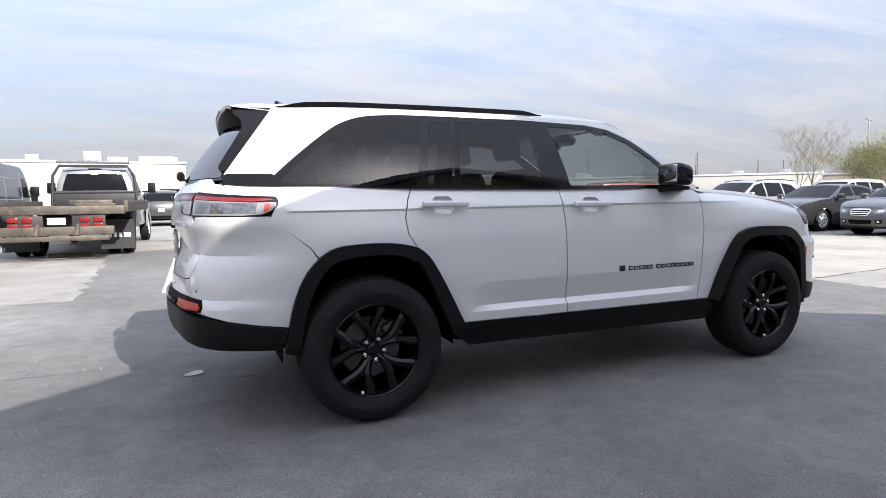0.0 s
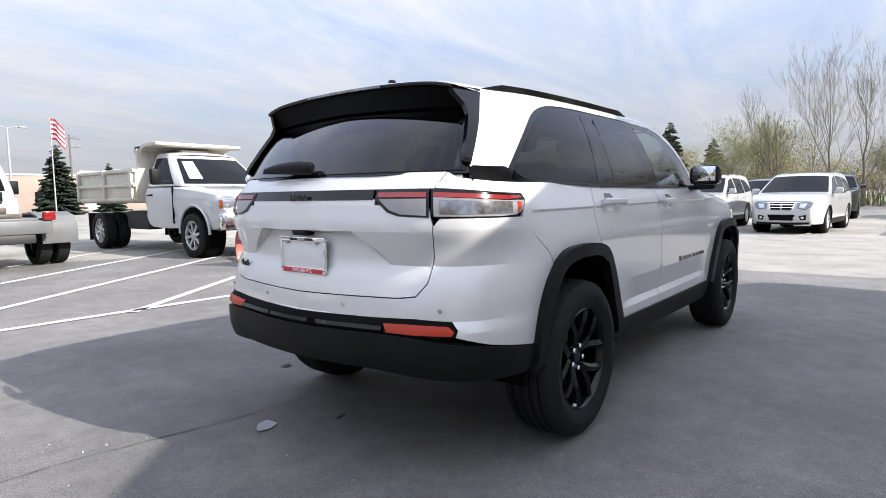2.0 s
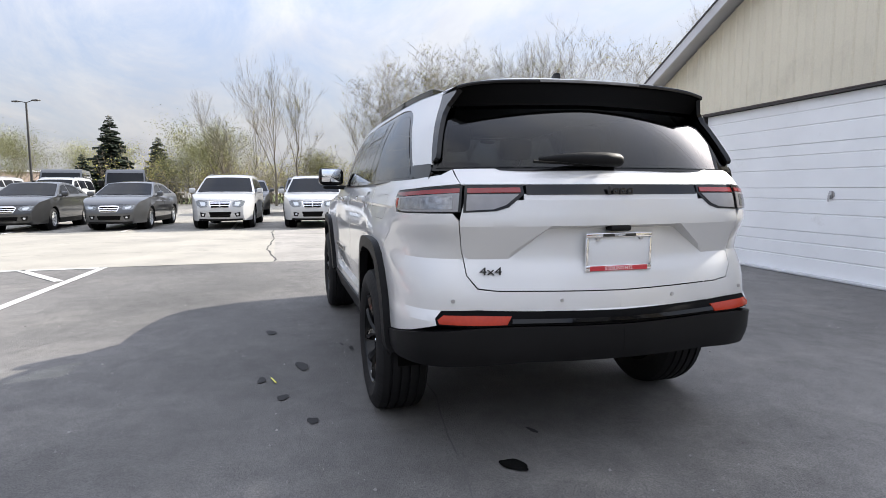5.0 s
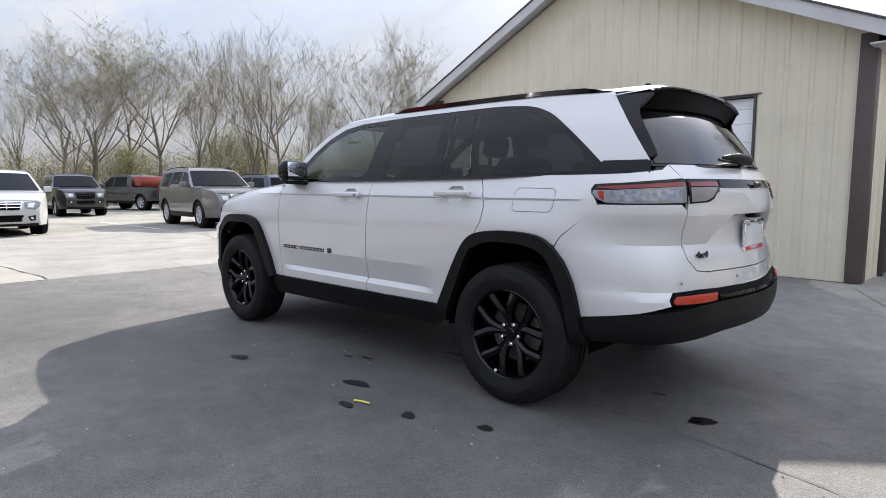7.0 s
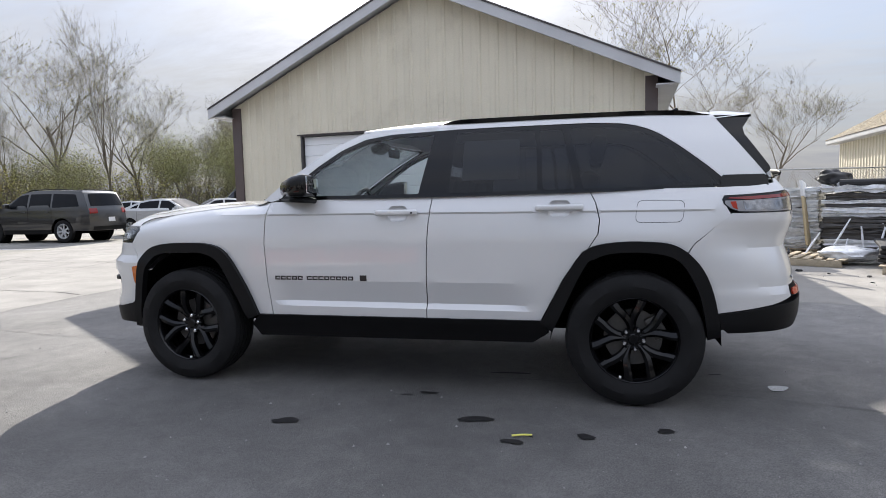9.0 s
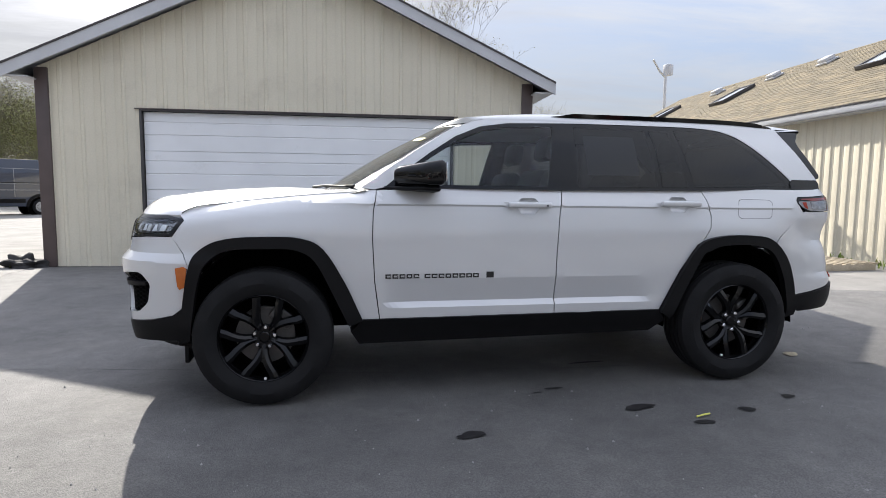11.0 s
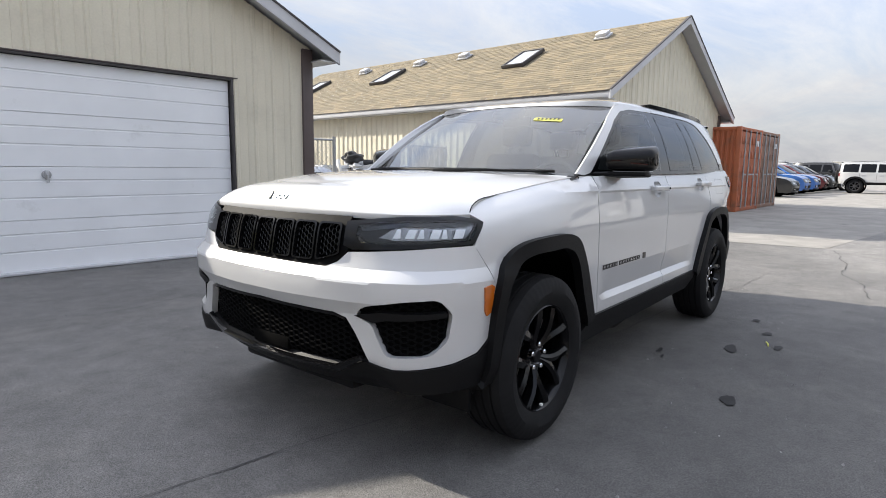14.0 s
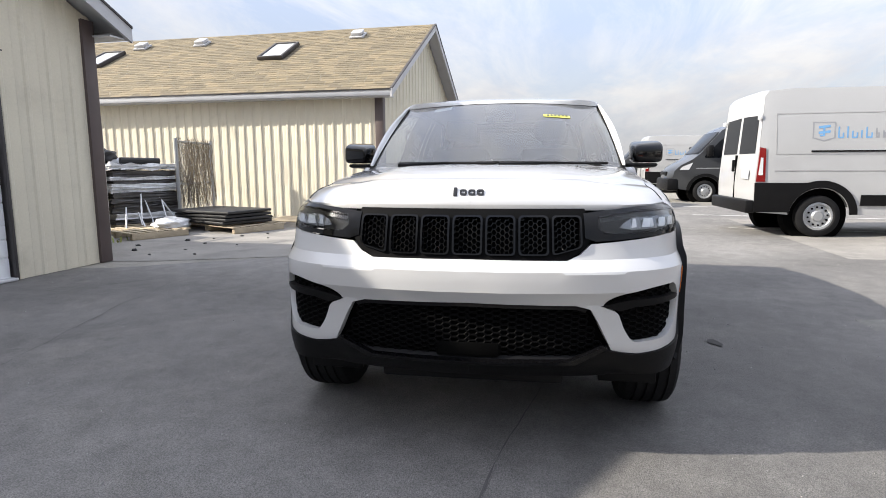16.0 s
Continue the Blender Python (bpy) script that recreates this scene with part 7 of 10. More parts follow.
        tl = drape([(-2.985, 0.94), (-2.84, 0.94), (-2.86, 1.50), (-2.95, 1.52)], lambda u, z: van_y(u, z, 0.016), 0.05, rim=0.03)
        lamp = part("tail_lamp", tl if s > 0 else mirrored(tl), M["red_lens"], c, "tall red tail lamp with clear inset")
        ti = drape([(-2.955, 1.05), (-2.885, 1.05), (-2.895, 1.34), (-2.93, 1.35)], lambda u, z: van_y(u, z, 0.021), 0.05, rim=0.02)
        part("clear_lens", ti if s > 0 else mirrored(ti), M["plate_white"], lamp)
        b = drape([(2.40, 1.30), (2.72, 1.16), (2.80, 1.06), (2.52, 1.06)], lambda u, z: van_y(u, z, 0.012), 0.05, rim=0.03)
        part("headlamp", b if s > 0 else mirrored(b), M["lamp_clear"], c)
        mb = box((1.86, min(s * 1.06, s * 1.30), 1.50), (2.02, max(s * 1.06, s * 1.30), 1.86), 0.04)
        part("door_mirror", joined(mb, box((1.92, min(s * 0.92, s * 1.10), 1.48), (1.99, max(s * 0.92, s * 1.10), 1.54), 0.01)), M["black_plastic"], c)
        part("rear_door_glass", drape([(0.06, 1.42), (0.86, 1.42), (0.82, 2.06), (0.06, 2.08)], lambda u, z: Vector((-2.96 + 0.06 * (z - 1.5) / 0.9 - 0.012, s * u, z)), 0.2, rim=0.004), M["glass_dark"], c)
        part("hinge", box((-2.985, min(s * 0.90, s * 1.0), 1.98), (-2.93, max(s * 0.90, s * 1.0), 2.06), 0.01), M["plate_white"], c)
    # roof, front and tail skins
    def across(px, pz, bow):
        w = van_y(px, pz).y
        return [Vector((px + bow * (1 - abs(k / 10) ** 2.4), w * k / 10, pz + (0.03 * (1 - abs(k / 10) ** 4) if pz > 2.3 else 0))) for k in range(-10, 11)]
    part("roof", skin_rows([across(px, pz, 0) for px, pz in top]), pt, c)
    part("nose", skin_rows([across(px, pz, 0.16 * min(1, (px - 1.3) / 1.0)) for px, pz in front]), pt, c)
    part("tail", skin_rows([across(px, pz, -0.01) for px, pz in rear]), pt, c)
    ws = []
    for k in range(7):
        t = k / 6
        px, pz = 1.60 + 0.60 * t, 2.285 - 0.70 * t
        ws.append([p + Vector((0.014, 0, 0.010)) for p in across(px, pz, 0.16 * min(1, (px - 1.3) / 1.0))[1:-1]])
    part("windscreen", skin_rows(ws), M["glass_dark"], c)
    part("rear_bumper", box((-3.12, -1.0, 0.40), (-2.95, 1.0, 0.62), 0.03), M["black_plastic"], c)
    part("front_bumper", box((2.80, -0.92, 0.36), (3.18, 0.92, 0.78), 0.08), M["black_plastic"], c)
    part("grille", box((3.02, -0.45, 0.84), (3.14, 0.45, 1.0), 0.03), M["black_plastic"], c)
    part("number_plate", box((-3.03, -0.75, 0.98), (-3.015, -0.42, 1.14), 0.004), M["plate_white"], c)
    part("rear_door_seam", box((-3.02, -0.006, 0.62), (-2.97, 0.006, 1.40)), M["black_void"], c)
    part("door_handle", box((-3.03, 0.10, 1.10), (-2.985, 0.16, 1.32), 0.015), M["black_plastic"], c)
    if marks:
        def mark(lp, mat, nm="print_bar"):
            b = drape(lp, lambda u, z: van_y(u, z, 0.003), 0.2, rim=0.0)
            part(nm, mirrored(b), M[mat], c)
        e = 0.02
        for lp in ([(-2.15, 1.93), (-1.80, 1.93), (-1.80, 1.93 - e), (-2.15, 1.93 - e)], [(-2.15, 1.91), (-2.13, 1.91), (-2.13, 1.66), (-2.15, 1.66)], [(-1.82, 1.91), (-1.80, 1.91), (-1.80, 1.66), (-1.82, 1.66)], [(-2.15, 1.66), (-1.975, 1.61), (-1.80, 1.66), (-1.80, 1.68), (-1.975, 1.63), (-2.15, 1.68)]):
            mark(lp, "van_grey", "shield_line")
        mark([(-2.06, 1.86), (-1.88, 1.88), (-1.88, 1.84), (-2.06, 1.82)], "van_blue")
        mark([(-2.06, 1.77), (-1.88, 1.79), (-1.88, 1.75), (-2.06, 1.73)], "van_blue")
        mark([(-2.04, 1.69), (-1.96, 1.70), (-1.96, 1.87), (-1.99, 1.87), (-1.99, 1.72), (-2.04, 1.72)], "van_blue")
        xx = -1.76
        for k, (w, h, mt) in enumerate(((0.09, 0.19, "van_blue"), (0.03, 0.19, "van_blue"), (0.09, 0.12, "van_blue"), (0.03, 0.13, "van_blue"), (0.10, 0.18, "van_blue"), (0.06, 0.16, "van_grey"), (0.05, 0.12, "van_grey"), (0.09, 0.12, "van_grey"), (0.08, 0.12, "van_grey"), (0.08, 0.17, "van_grey"))):
            t_ = 0.022
            mark([(xx, 1.66), (xx + t_, 1.66), (xx + t_, 1.66 + h), (xx, 1.66 + h)], mt)
            if w > 0.045:
                mark([(xx + t_, 1.66), (xx + w, 1.66), (xx + w, 1.66 + t_), (xx + t_, 1.66 + t_)], mt)
                mark([(xx + w - t_, 1.66 + t_), (xx + w, 1.66 + t_), (xx + w, 1.75), (xx + w - t_, 1.75)], mt)
            xx += w + 0.045
    return c


SHAPES = {
    # width, belt, wheel radius, wheel places, then the outline from the tail over the roof to the nose, and the side windows
    "sedan": dict(W=1.83, belt=1.0, r=0.335, wx=(1.42, -1.38), rear=[(-2.36, 0.30), (-2.40, 0.55), (-2.38, 0.88), (-2.30, 1.02)], deck=[(-2.30, 1.02), (-1.75, 1.07)], back=[(-1.75, 1.07), (-0.85, 1.40)], roof=[(-0.85, 1.40), (-0.6, 1.44), (-0.2, 1.46), (0.30, 1.42)], screen=[(0.30, 1.42), (1.15, 1.02)], hood=[(1.15, 1.02), (1.7, 0.97), (2.15, 0.87), (2.30, 0.77)], front=[(2.30, 0.77), (2.40, 0.58), (2.39, 0.38), (2.32, 0.22)],
                  win=([(0.98, 1.01), (0.36, 1.36), (-0.02, 1.40), (-0.02, 0.99)], [(-0.10, 0.99), (-0.10, 1.40), (-0.55, 1.38), (-0.95, 1.30), (-1.0, 1.0)], [(-1.06, 1.02), (-1.02, 1.26), (-1.30, 1.14), (-1.42, 1.04)])),
    "crossover": dict(W=1.88, belt=1.09, r=0.365, wx=(1.42, -1.40), rear=[(-2.30, 0.36), (-2.38, 0.6), (-2.37, 0.95), (-2.30, 1.12)], deck=[], back=[(-2.30, 1.12), (-1.98, 1.58)], roof=[(-1.98, 1.58), (-1.88, 1.64), (-1.3, 1.68), (-0.5, 1.70), (0.05, 1.67), (0.35, 1.60)], screen=[(0.35, 1.60), (1.22, 1.10)], hood=[(1.22, 1.10), (1.7, 1.07), (2.1, 0.99), (2.26, 0.89)], front=[(2.26, 0.89), (2.37, 0.70), (2.37, 0.45), (2.28, 0.27)],
                      win=([(1.05, 1.11), (0.42, 1.52), (0.0, 1.60), (-0.05, 1.09)], [(-0.13, 1.09), (-0.1, 1.60), (-0.95, 1.59), (-1.0, 1.11)], [(-1.08, 1.13), (-1.03, 1.585), (-1.55, 1.52), (-1.92, 1.24), (-1.92, 1.17)])),
    "suv": dict(W=1.93, belt=1.19, r=0.39, wx=(1.50, -1.45), rear=[(-2.42, 0.40), (-2.48, 0.62), (-2.46, 1.05), (-2.42, 1.18)], deck=[], back=[(-2.42, 1.18), (-2.22, 1.67)], roof=[(-2.22, 1.67), (-2.12, 1.74), (-1.0, 1.80), (-0.1, 1.79), (0.28, 1.70)], screen=[(0.28, 1.70), (1.0, 1.20)], hood=[(1.0, 1.20), (1.6, 1.17), (2.25, 1.10), (2.38, 1.02)], front=[(2.38, 1.02), (2.47, 0.85), (2.48, 0.5), (2.40, 0.32)],
                win=([(0.86, 1.2), (0.36, 1.62), (0.02, 1.68), (-0.02, 1.18)], [(-0.10, 1.18), (-0.08, 1.68), (-0.95, 1.68), (-1.0, 1.19)], [(-1.08, 1.20), (-1.03, 1.68), (-1.95, 1.64), (-2.16, 1.23)])),
    "offroad": dict(W=1.86, belt=1.22, r=0.42, wx=(1.32, -1.20), rear=[(-1.98, 0.56), (-2.0, 0.8), (-1.99, 1.12), (-1.98, 1.22)], deck=[], back=[(-1.98, 1.22), (-1.93, 1.78)], roof=[(-1.93, 1.78), (-1.85, 1.84), (-0.8, 1.86), (0.15, 1.85), (0.38, 1.80)], screen=[(0.38, 1.80), (0.66, 1.25)], hood=[(0.66, 1.25), (1.3, 1.22), (1.80, 1.18), (1.90, 1.12)], front=[(1.90, 1.12), (1.97, 1.0), (1.98, 0.66), (1.90, 0.54)],
                    win=([(0.52, 1.27), (0.34, 1.72), (-0.12, 1.74), (-0.14, 1.25)], [(-0.24, 1.25), (-0.22, 1.74), (-0.95, 1.74), (-0.98, 1.25)], [(-1.08, 1.25), (-1.05, 1.74), (-1.82, 1.72), (-1.86, 1.27)])),
    "minivan": dict(W=1.98, belt=1.05, r=0.34, wx=(1.6, -1.48), rear=[(-2.5, 0.32), (-2.55, 0.6), (-2.53, 1.0), (-2.48, 1.08)], deck=[], back=[(-2.48, 1.08), (-2.28, 1.62)], roof=[(-2.28, 1.62), (-2.18, 1.70), (-0.8, 1.76), (0.2, 1.73), (0.6, 1.62)], screen=[(0.6, 1.62), (1.55, 1.06)], hood=[(1.55, 1.06), (2.1, 0.95), (2.4, 0.82)], front=[(2.4, 0.82), (2.54, 0.64), (2.53, 0.4), (2.45, 0.25)],
                    win=([(1.35, 1.06), (0.72, 1.52), (0.35, 1.62), (0.3, 1.05)], [(0.22, 1.05), (0.26, 1.63), (-0.9, 1.64), (-0.95, 1.06)], [(-1.03, 1.06), (-0.98, 1.64), (-2.02, 1.60), (-2.27, 1.11)])),
    "pickup": dict(W=2.02, belt=1.26, r=0.41, wx=(1.82, -1.75), rear=[(-2.88, 0.5), (-2.92, 0.75), (-2.90, 1.2)], deck=[(-2.90, 1.2), (-0.95, 1.24)], back=[(-0.95, 1.24), (-0.82, 1.80)], roof=[(-0.82, 1.80), (-0.7, 1.87), (0.4, 1.90), (0.72, 1.82)], screen=[(0.72, 1.82), (1.42, 1.28)], hood=[(1.42, 1.28), (2.0, 1.24), (2.7, 1.16), (2.82, 1.08)], front=[(2.82, 1.08), (2.9, 0.9), (2.9, 0.55), (2.82, 0.38)],
                   win=([(1.27, 1.29), (0.75, 1.74), (0.45, 1.79), (0.40, 1.27)], [(0.32, 1.27), (0.36, 1.79), (-0.6, 1.78), (-0.73, 1.27)])),
}

# faces: outlines across (0 in the middle, 1 at the side) and up (0 at the foot, 1 at the bonnet's edge)
FACES = {
    "sedan": dict(lamp=[(0.47, 0.84), (0.60, 0.70), (0.96, 0.74), (0.985, 0.95), (0.84, 0.995), (0.62, 0.95)], bowl=[(0.64, 0.88), (0.66, 0.77), (0.84, 0.80), (0.86, 0.92)], pod=[(0.60, 0.40), (0.88, 0.44), (0.84, 0.22), (0.66, 0.20)], grille=[(-0.30, 0.95), (0.30, 0.95), (0.41, 0.86), (0.34, 0.62), (-0.34, 0.62), (-0.41, 0.86)], bars=3, posts=(), intake=[(-0.52, 0.40), (0.52, 0.40), (0.45, 0.18), (-0.45, 0.18)]),
    "crossover": dict(lamp=[(0.50, 0.93), (0.53, 0.70), (0.84, 0.64), (0.985, 0.74), (0.985, 0.95), (0.80, 0.985)], bowl=[(0.60, 0.90), (0.62, 0.74), (0.80, 0.72), (0.82, 0.92)], pod=[(0.62, 0.36), (0.88, 0.42), (0.86, 0.20), (0.68, 0.18)], grille=[(-0.44, 0.95), (0.44, 0.95), (0.39, 0.62), (-0.39, 0.62)], bars=2, posts=(0.0,), intake=[(-0.50, 0.42), (0.50, 0.42), (0.42, 0.16), (-0.42, 0.16)]),
    "suv": dict(lamp=[(0.56, 0.95), (0.58, 0.66), (0.95, 0.64), (0.985, 0.80), (0.985, 0.95)], bowl=[(0.64, 0.90), (0.65, 0.72), (0.84, 0.71), (0.86, 0.90)], pod=[(0.62, 0.46), (0.88, 0.48), (0.88, 0.34), (0.64, 0.32)], grille=[(-0.50, 0.96), (0.50, 0.96), (0.46, 0.60), (-0.46, 0.60)], bars=3, posts=(), intake=[(-0.50, 0.46), (0.50, 0.46), (0.47, 0.30), (-0.47, 0.30)]),
}


def car(kind, color, x, y, heading, label, rim="alloy", group="", detail=True, over={}):
    """A parked road vehicle: its middle at (x, y), nose along heading."""
    k = SHAPES[kind]
    c = thing({"sedan": "sedan_car", "crossover": "crossover_car", "suv": "suv_car", "offroad": "off_road_car", "minivan": "minivan", "pickup": "pickup_truck"}[kind], label, "van" if kind == "minivan" else "truck" if kind == "pickup" else "car", pose(x, y, 0, 0, 0, heading), group)
    W, belt, r = k["W"], k["belt"], k["r"]
    H = max(z for _, z in k["roof"])
    xf, xr = max(p[0] for p in k["front"]), min(p[0] for p in k["rear"])
    if "H" in over or "L" in over:
        c.scale = (over.get("L", xf - xr) / (xf - xr), 1, over.get("H", H) / H)
    pt = COLORS[color]

    def cy(px, pz, d=0.0):
        w = W / 2 - 0.03 * ((pz - 0.72) / 0.4) ** 2 * (pz < belt)
        if pz > belt:
            q = (pz - belt) / (H - belt)
            w -= 0.02 + 0.19 * q + 0.03 * q * q
        if px > xf - 0.95:
            w -= 0.27 * ((px - xf + 0.95) / 0.95) ** 2.6
        if px < xr + 0.75:
            w -= 0.15 * ((xr + 0.75 - px) / 0.75) ** 2.6
        return Vector((px, w + d, pz))

    rails = [k["rear"], k["deck"], k["back"], k["roof"], k["screen"], k["hood"], k["front"]]
    line = []
    for seg in rails:
        line += [p for p in seg if not line or p != line[-1]]

    def across(px, pz, v, nx, nz, d=0.0):
        w = cy(px, pz).y
        b = 1 - abs(v) ** 2.6
        return Vector((px + nx * (0.13 * b + d), w * v, pz + nz * (0.035 * b + d)))

    def normal_at(pts, i):
        a, b = Vector(pts[max(0, i - 1)]), Vector(pts[min(len(pts) - 1, i + 1)])
        t = (b - a).normalized()
        return -t.y, t.x

    def strip(pts, v0, v1, d=0.0, n=12, whole=None):
        """A band of the skin that runs over the middle of the car."""
        rows = []
        base = whole or pts
        for i, p in enumerate(pts):
            j = min(range(len(base)), key=lambda q: (base[q][0] - p[0]) ** 2 + (base[q][1] - p[1]) ** 2)
            nx, nz = normal_at(base, j)
            rows.append([across(p[0], p[1], v0 + (v1 - v0) * q / n, nx, nz, d) for q in range(n + 1)])
        return skin_rows(rows, (0, 0, 0.7))

    def between(a, b, t0, t1, n=5):
        a, b = Vector(a), Vector(b)
        return [tuple(a.lerp(b, t0 + (t1 - t0) * i / n)) for i in range(n + 1)]

    fine = []
    for a, b in zip(line, line[1:]):
        fine += between(a, b, 0, 1, 2)[:-1]
    fine.append(line[-1])
    part("body", strip(fine, -1, 1, n=16), pt, c, angle=32)
    lo = k["front"][-1][1]
    ring = line + [(k["wx"][0] + r * 1.28, lo)] + arc_pts(k["wx"][0], r, r * 1.17, -12, 192, 12) + [(k["wx"][0] - r * 1.28, lo), (k["wx"][1] + r * 1.28, lo)] + arc_pts(k["wx"][1], r, r * 1.17, -12, 192, 12) + [(k["wx"][1] - r * 1.28, k["rear"][0][1])]
    side = drape(ring, cy, 0.13, rim=0.0)
    panes = [drape(w, lambda a, b: cy(a, b, 0.005), 0.14, rim=0.004, round_by=0.04) for w in k["win"]]
    sill = drape([(k["wx"][0] - r * 1.25, lo + 0.13), (k["wx"][1] + r * 1.25, lo + 0.13), (k["wx"][1] + r * 1.22, lo - 0.02), (k["wx"][0] - r * 1.22, lo - 0.02)], lambda a, b: cy(a, b, 0.012), 0.3, rim=0.03)
    front_z = [p[1] for p in k["front"]][::-1]
    front_x = [p[0] for p in k["front"]][::-1]

    def nose(v0, v1, z0, z1, d=0.008):
        pts = [(float(np.interp(z, front_z, front_x)), z) for z in (z1, (z0 + z1) / 2, z0)]
        return strip(pts, v0, v1, d, 6, k["front"])
    ft = k["front"][0][1]
    fb = k["front"][-1][1]
    fh = ft - fb

    def face(loop, d, r_=0.03, holes=()):
        """A panel on the nose; its outline runs across (-1 to 1) and up (0 to 1)."""
        def surf(v, f):
            z = fb + fh * f
            return across(float(np.interp(z, front_z, front_x)), z, v, 1.0, 0.12, d)
        return drape(loop, surf, 0.12, holes=holes, rim=0.012, round_by=r_)
    look_ = FACES[kind if kind in FACES else "suv"]
    rear_z, rear_x = [p[1] for p in k["rear"]], [p[0] for p in k["rear"]]
    rt_ = k["rear"][-1][1]

    def tail(v0, v1, z0, z1, d=0.008):
        pts = [(float(np.interp(z, rear_z, rear_x)), z) for z in (z0, (z0 + z1) / 2, z1)]
        return strip(pts, v0, v1, d, 6, k["rear"])
    for s in (1, -1):
        part("side_panel", side.copy() if s > 0 else mirrored(side), pt, c, angle=30)
        for w in panes:
            part("side_window", w.copy() if s > 0 else mirrored(w), M["glass_dark"], c)
        part("sill_trim", sill.copy() if s > 0 else mirrored(sill), M["black_plastic"] if kind != "minivan" else pt, c)
        lamp_o, bowl_o, pod_o = look_["lamp"], look_["bowl"], look_["pod"]
        hl_c = part("headlamp", face([(s * v, f) for v, f in lamp_o], 0.012, 0.03), M["lamp_smoke"], c)
        part("bowl", face([(s * v, f) for v, f in bowl_o], 0.018, 0.02), M["lamp_clear"], hl_c)
        part("lens", face([(s * v, f) for v, f in lamp_o], 0.026, 0.02), M["glass_lens"], hl_c)
        pod = part("fog_lamp", face([(s * v, f) for v, f in pod_o], 0.010, 0.02), M["black_plastic"], c)
        pv, pf = sum(v for v, _ in pod_o) / len(pod_o), sum(f for _, f in pod_o) / len(pod_o)
        part("lens", face([(s * (pv + 0.055 * math.cos(a_)), pf + 0.055 * math.sin(a_)) for a_ in (0.0, 1.05, 2.1, 3.14, 4.19, 5.24)], 0.018, 0.0), M["lamp_clear"], pod)
        tall = kind in ("suv", "crossover", "minivan")
        part("tail_lamp", tail(*sorted((s * 0.66, s * 0.99)), rt_ - (0.34 if kind in ("minivan", "pickup") else 0.20), rt_ - 0.03, 0.012), M["red_lens"], c)
        wx0 = k["screen"][1][0]
        mb = box((wx0 - 0.36, min(s * (W / 2 + 0.02), s * (W / 2 + 0.21)), belt + 0.02), (wx0 - 0.22, max(s * (W / 2 + 0.02), s * (W / 2 + 0.21)), belt + 0.17), 0.035)
        part("door_mirror", joined(mb, box((wx0 - 0.32, min(s * (W / 2 - 0.12), s * (W / 2 + 0.06)), belt), (wx0 - 0.26, max(s * (W / 2 - 0.12), s * (W / 2 + 0.06)), belt + 0.05), 0.01)), pt, c)
        for wx in k["wx"]:
            arch = cylinder(r * 1.2, W / 2 - 0.36, W / 2 - 0.17, "y", 24)
            arch.transform(Matrix.Translation((wx, 0, r)))
            part("wheel_arch", arch if s > 0 else mirrored(arch), M["black_void"], c)
            road_wheel(c, pose(wx, s * (W / 2 - 0.135), r, 0, 7, 0 if s > 0 else 180), r, 0.225, M[rim])
        if detail:
            for w in k["win"][:2]:
                hx = min(p[0] for p in w) + 0.14
                part("door_handle", box((hx - 0.09, min(s * (W / 2 - 0.03), s * (W / 2 + 0.012)), belt - 0.15), (hx + 0.09, max(s * (W / 2 - 0.03), s * (W / 2 + 0.012)), belt - 0.122), 0.008), pt, c)
                sx_ = min(p[0] for p in w) - 0.04
                seam = drape([(sx_ - 0.005, lo + 0.14), (sx_ + 0.005, lo + 0.14), (sx_ + 0.005, belt), (sx_ - 0.005, belt)], lambda a, b: cy(a, b, 0.003), 0.3, rim=0)
                part("door_seam", seam if s > 0 else mirrored(seam), M["black_void"], c)
            if kind in ("suv", "crossover", "minivan"):
                rp = k["roof"]
                p = [cy(q[0], q[1] - 0.02) + Vector((0, -0.06, 0.055)) for q in (rp[1], rp[2], rp[3], (rp[-1][0] - 0.15, rp[-1][1] + 0.03))]
                part("roof_rail", tube([Vector((q.x, s * q.y, q.z)) for q in p], 0.015, 6), M["black_plastic"] if color != "white" else M["chrome"], c)
    side.free(); sill.free()
    for w in panes:
        w.free()
    part("windscreen", strip(between(*k["screen"], 0.04, 0.95), -0.93, 0.93, 0.010), M["glass_dark"], c)
    part("rear_window", strip(between(*k["back"], 0.10, 0.92), -0.86, 0.86, 0.010), M["glass_dark"], c)
    if kind == "offroad":
        part("hard_top", strip(k["roof"], -0.99, 0.99, 0.014), M["black_plastic"], c, "black removable hard top")
        for s in (1, -1):
            for wx in k["wx"]:
                fl = drape(arc_pts(wx, r, r * 1.42, 8, 172, 10) + arc_pts(wx, r, r * 1.16, 172, 8, 10), lambda a, b: cy(a, b, 0.07), 0.2, rim=0.07)
                part("arch_flare", fl if s > 0 else mirrored(fl), M["black_plastic"], c)
        sp_ = cylinder(0.38, -0.12, 0.12, "x", 24, 0.05)
        sp_.transform(Matrix.Translation((xr - 0.14, 0, 1.02)))
        part("spare_wheel", sp_, M["rubber"], c)
    if kind == "pickup":
        part("bed_liner", strip(between(*k["deck"], 0.03, 0.96), -0.90, 0.90, 0.012), M["black_void"], c)
    bright = M["chrome"] if color not in ("black", "navy") else M["black_gloss"]
    go = look_["grille"]
    gv, gf = max(v for v, _ in go), sum(f for _, f in go) / len(go)
    gr_ = part("grille", face(go, 0.008, 0.03), M["net_black"], c)
    inner = fillet([(v * 0.955, gf + (f - gf) * 0.90) for v, f in go], 0.03)
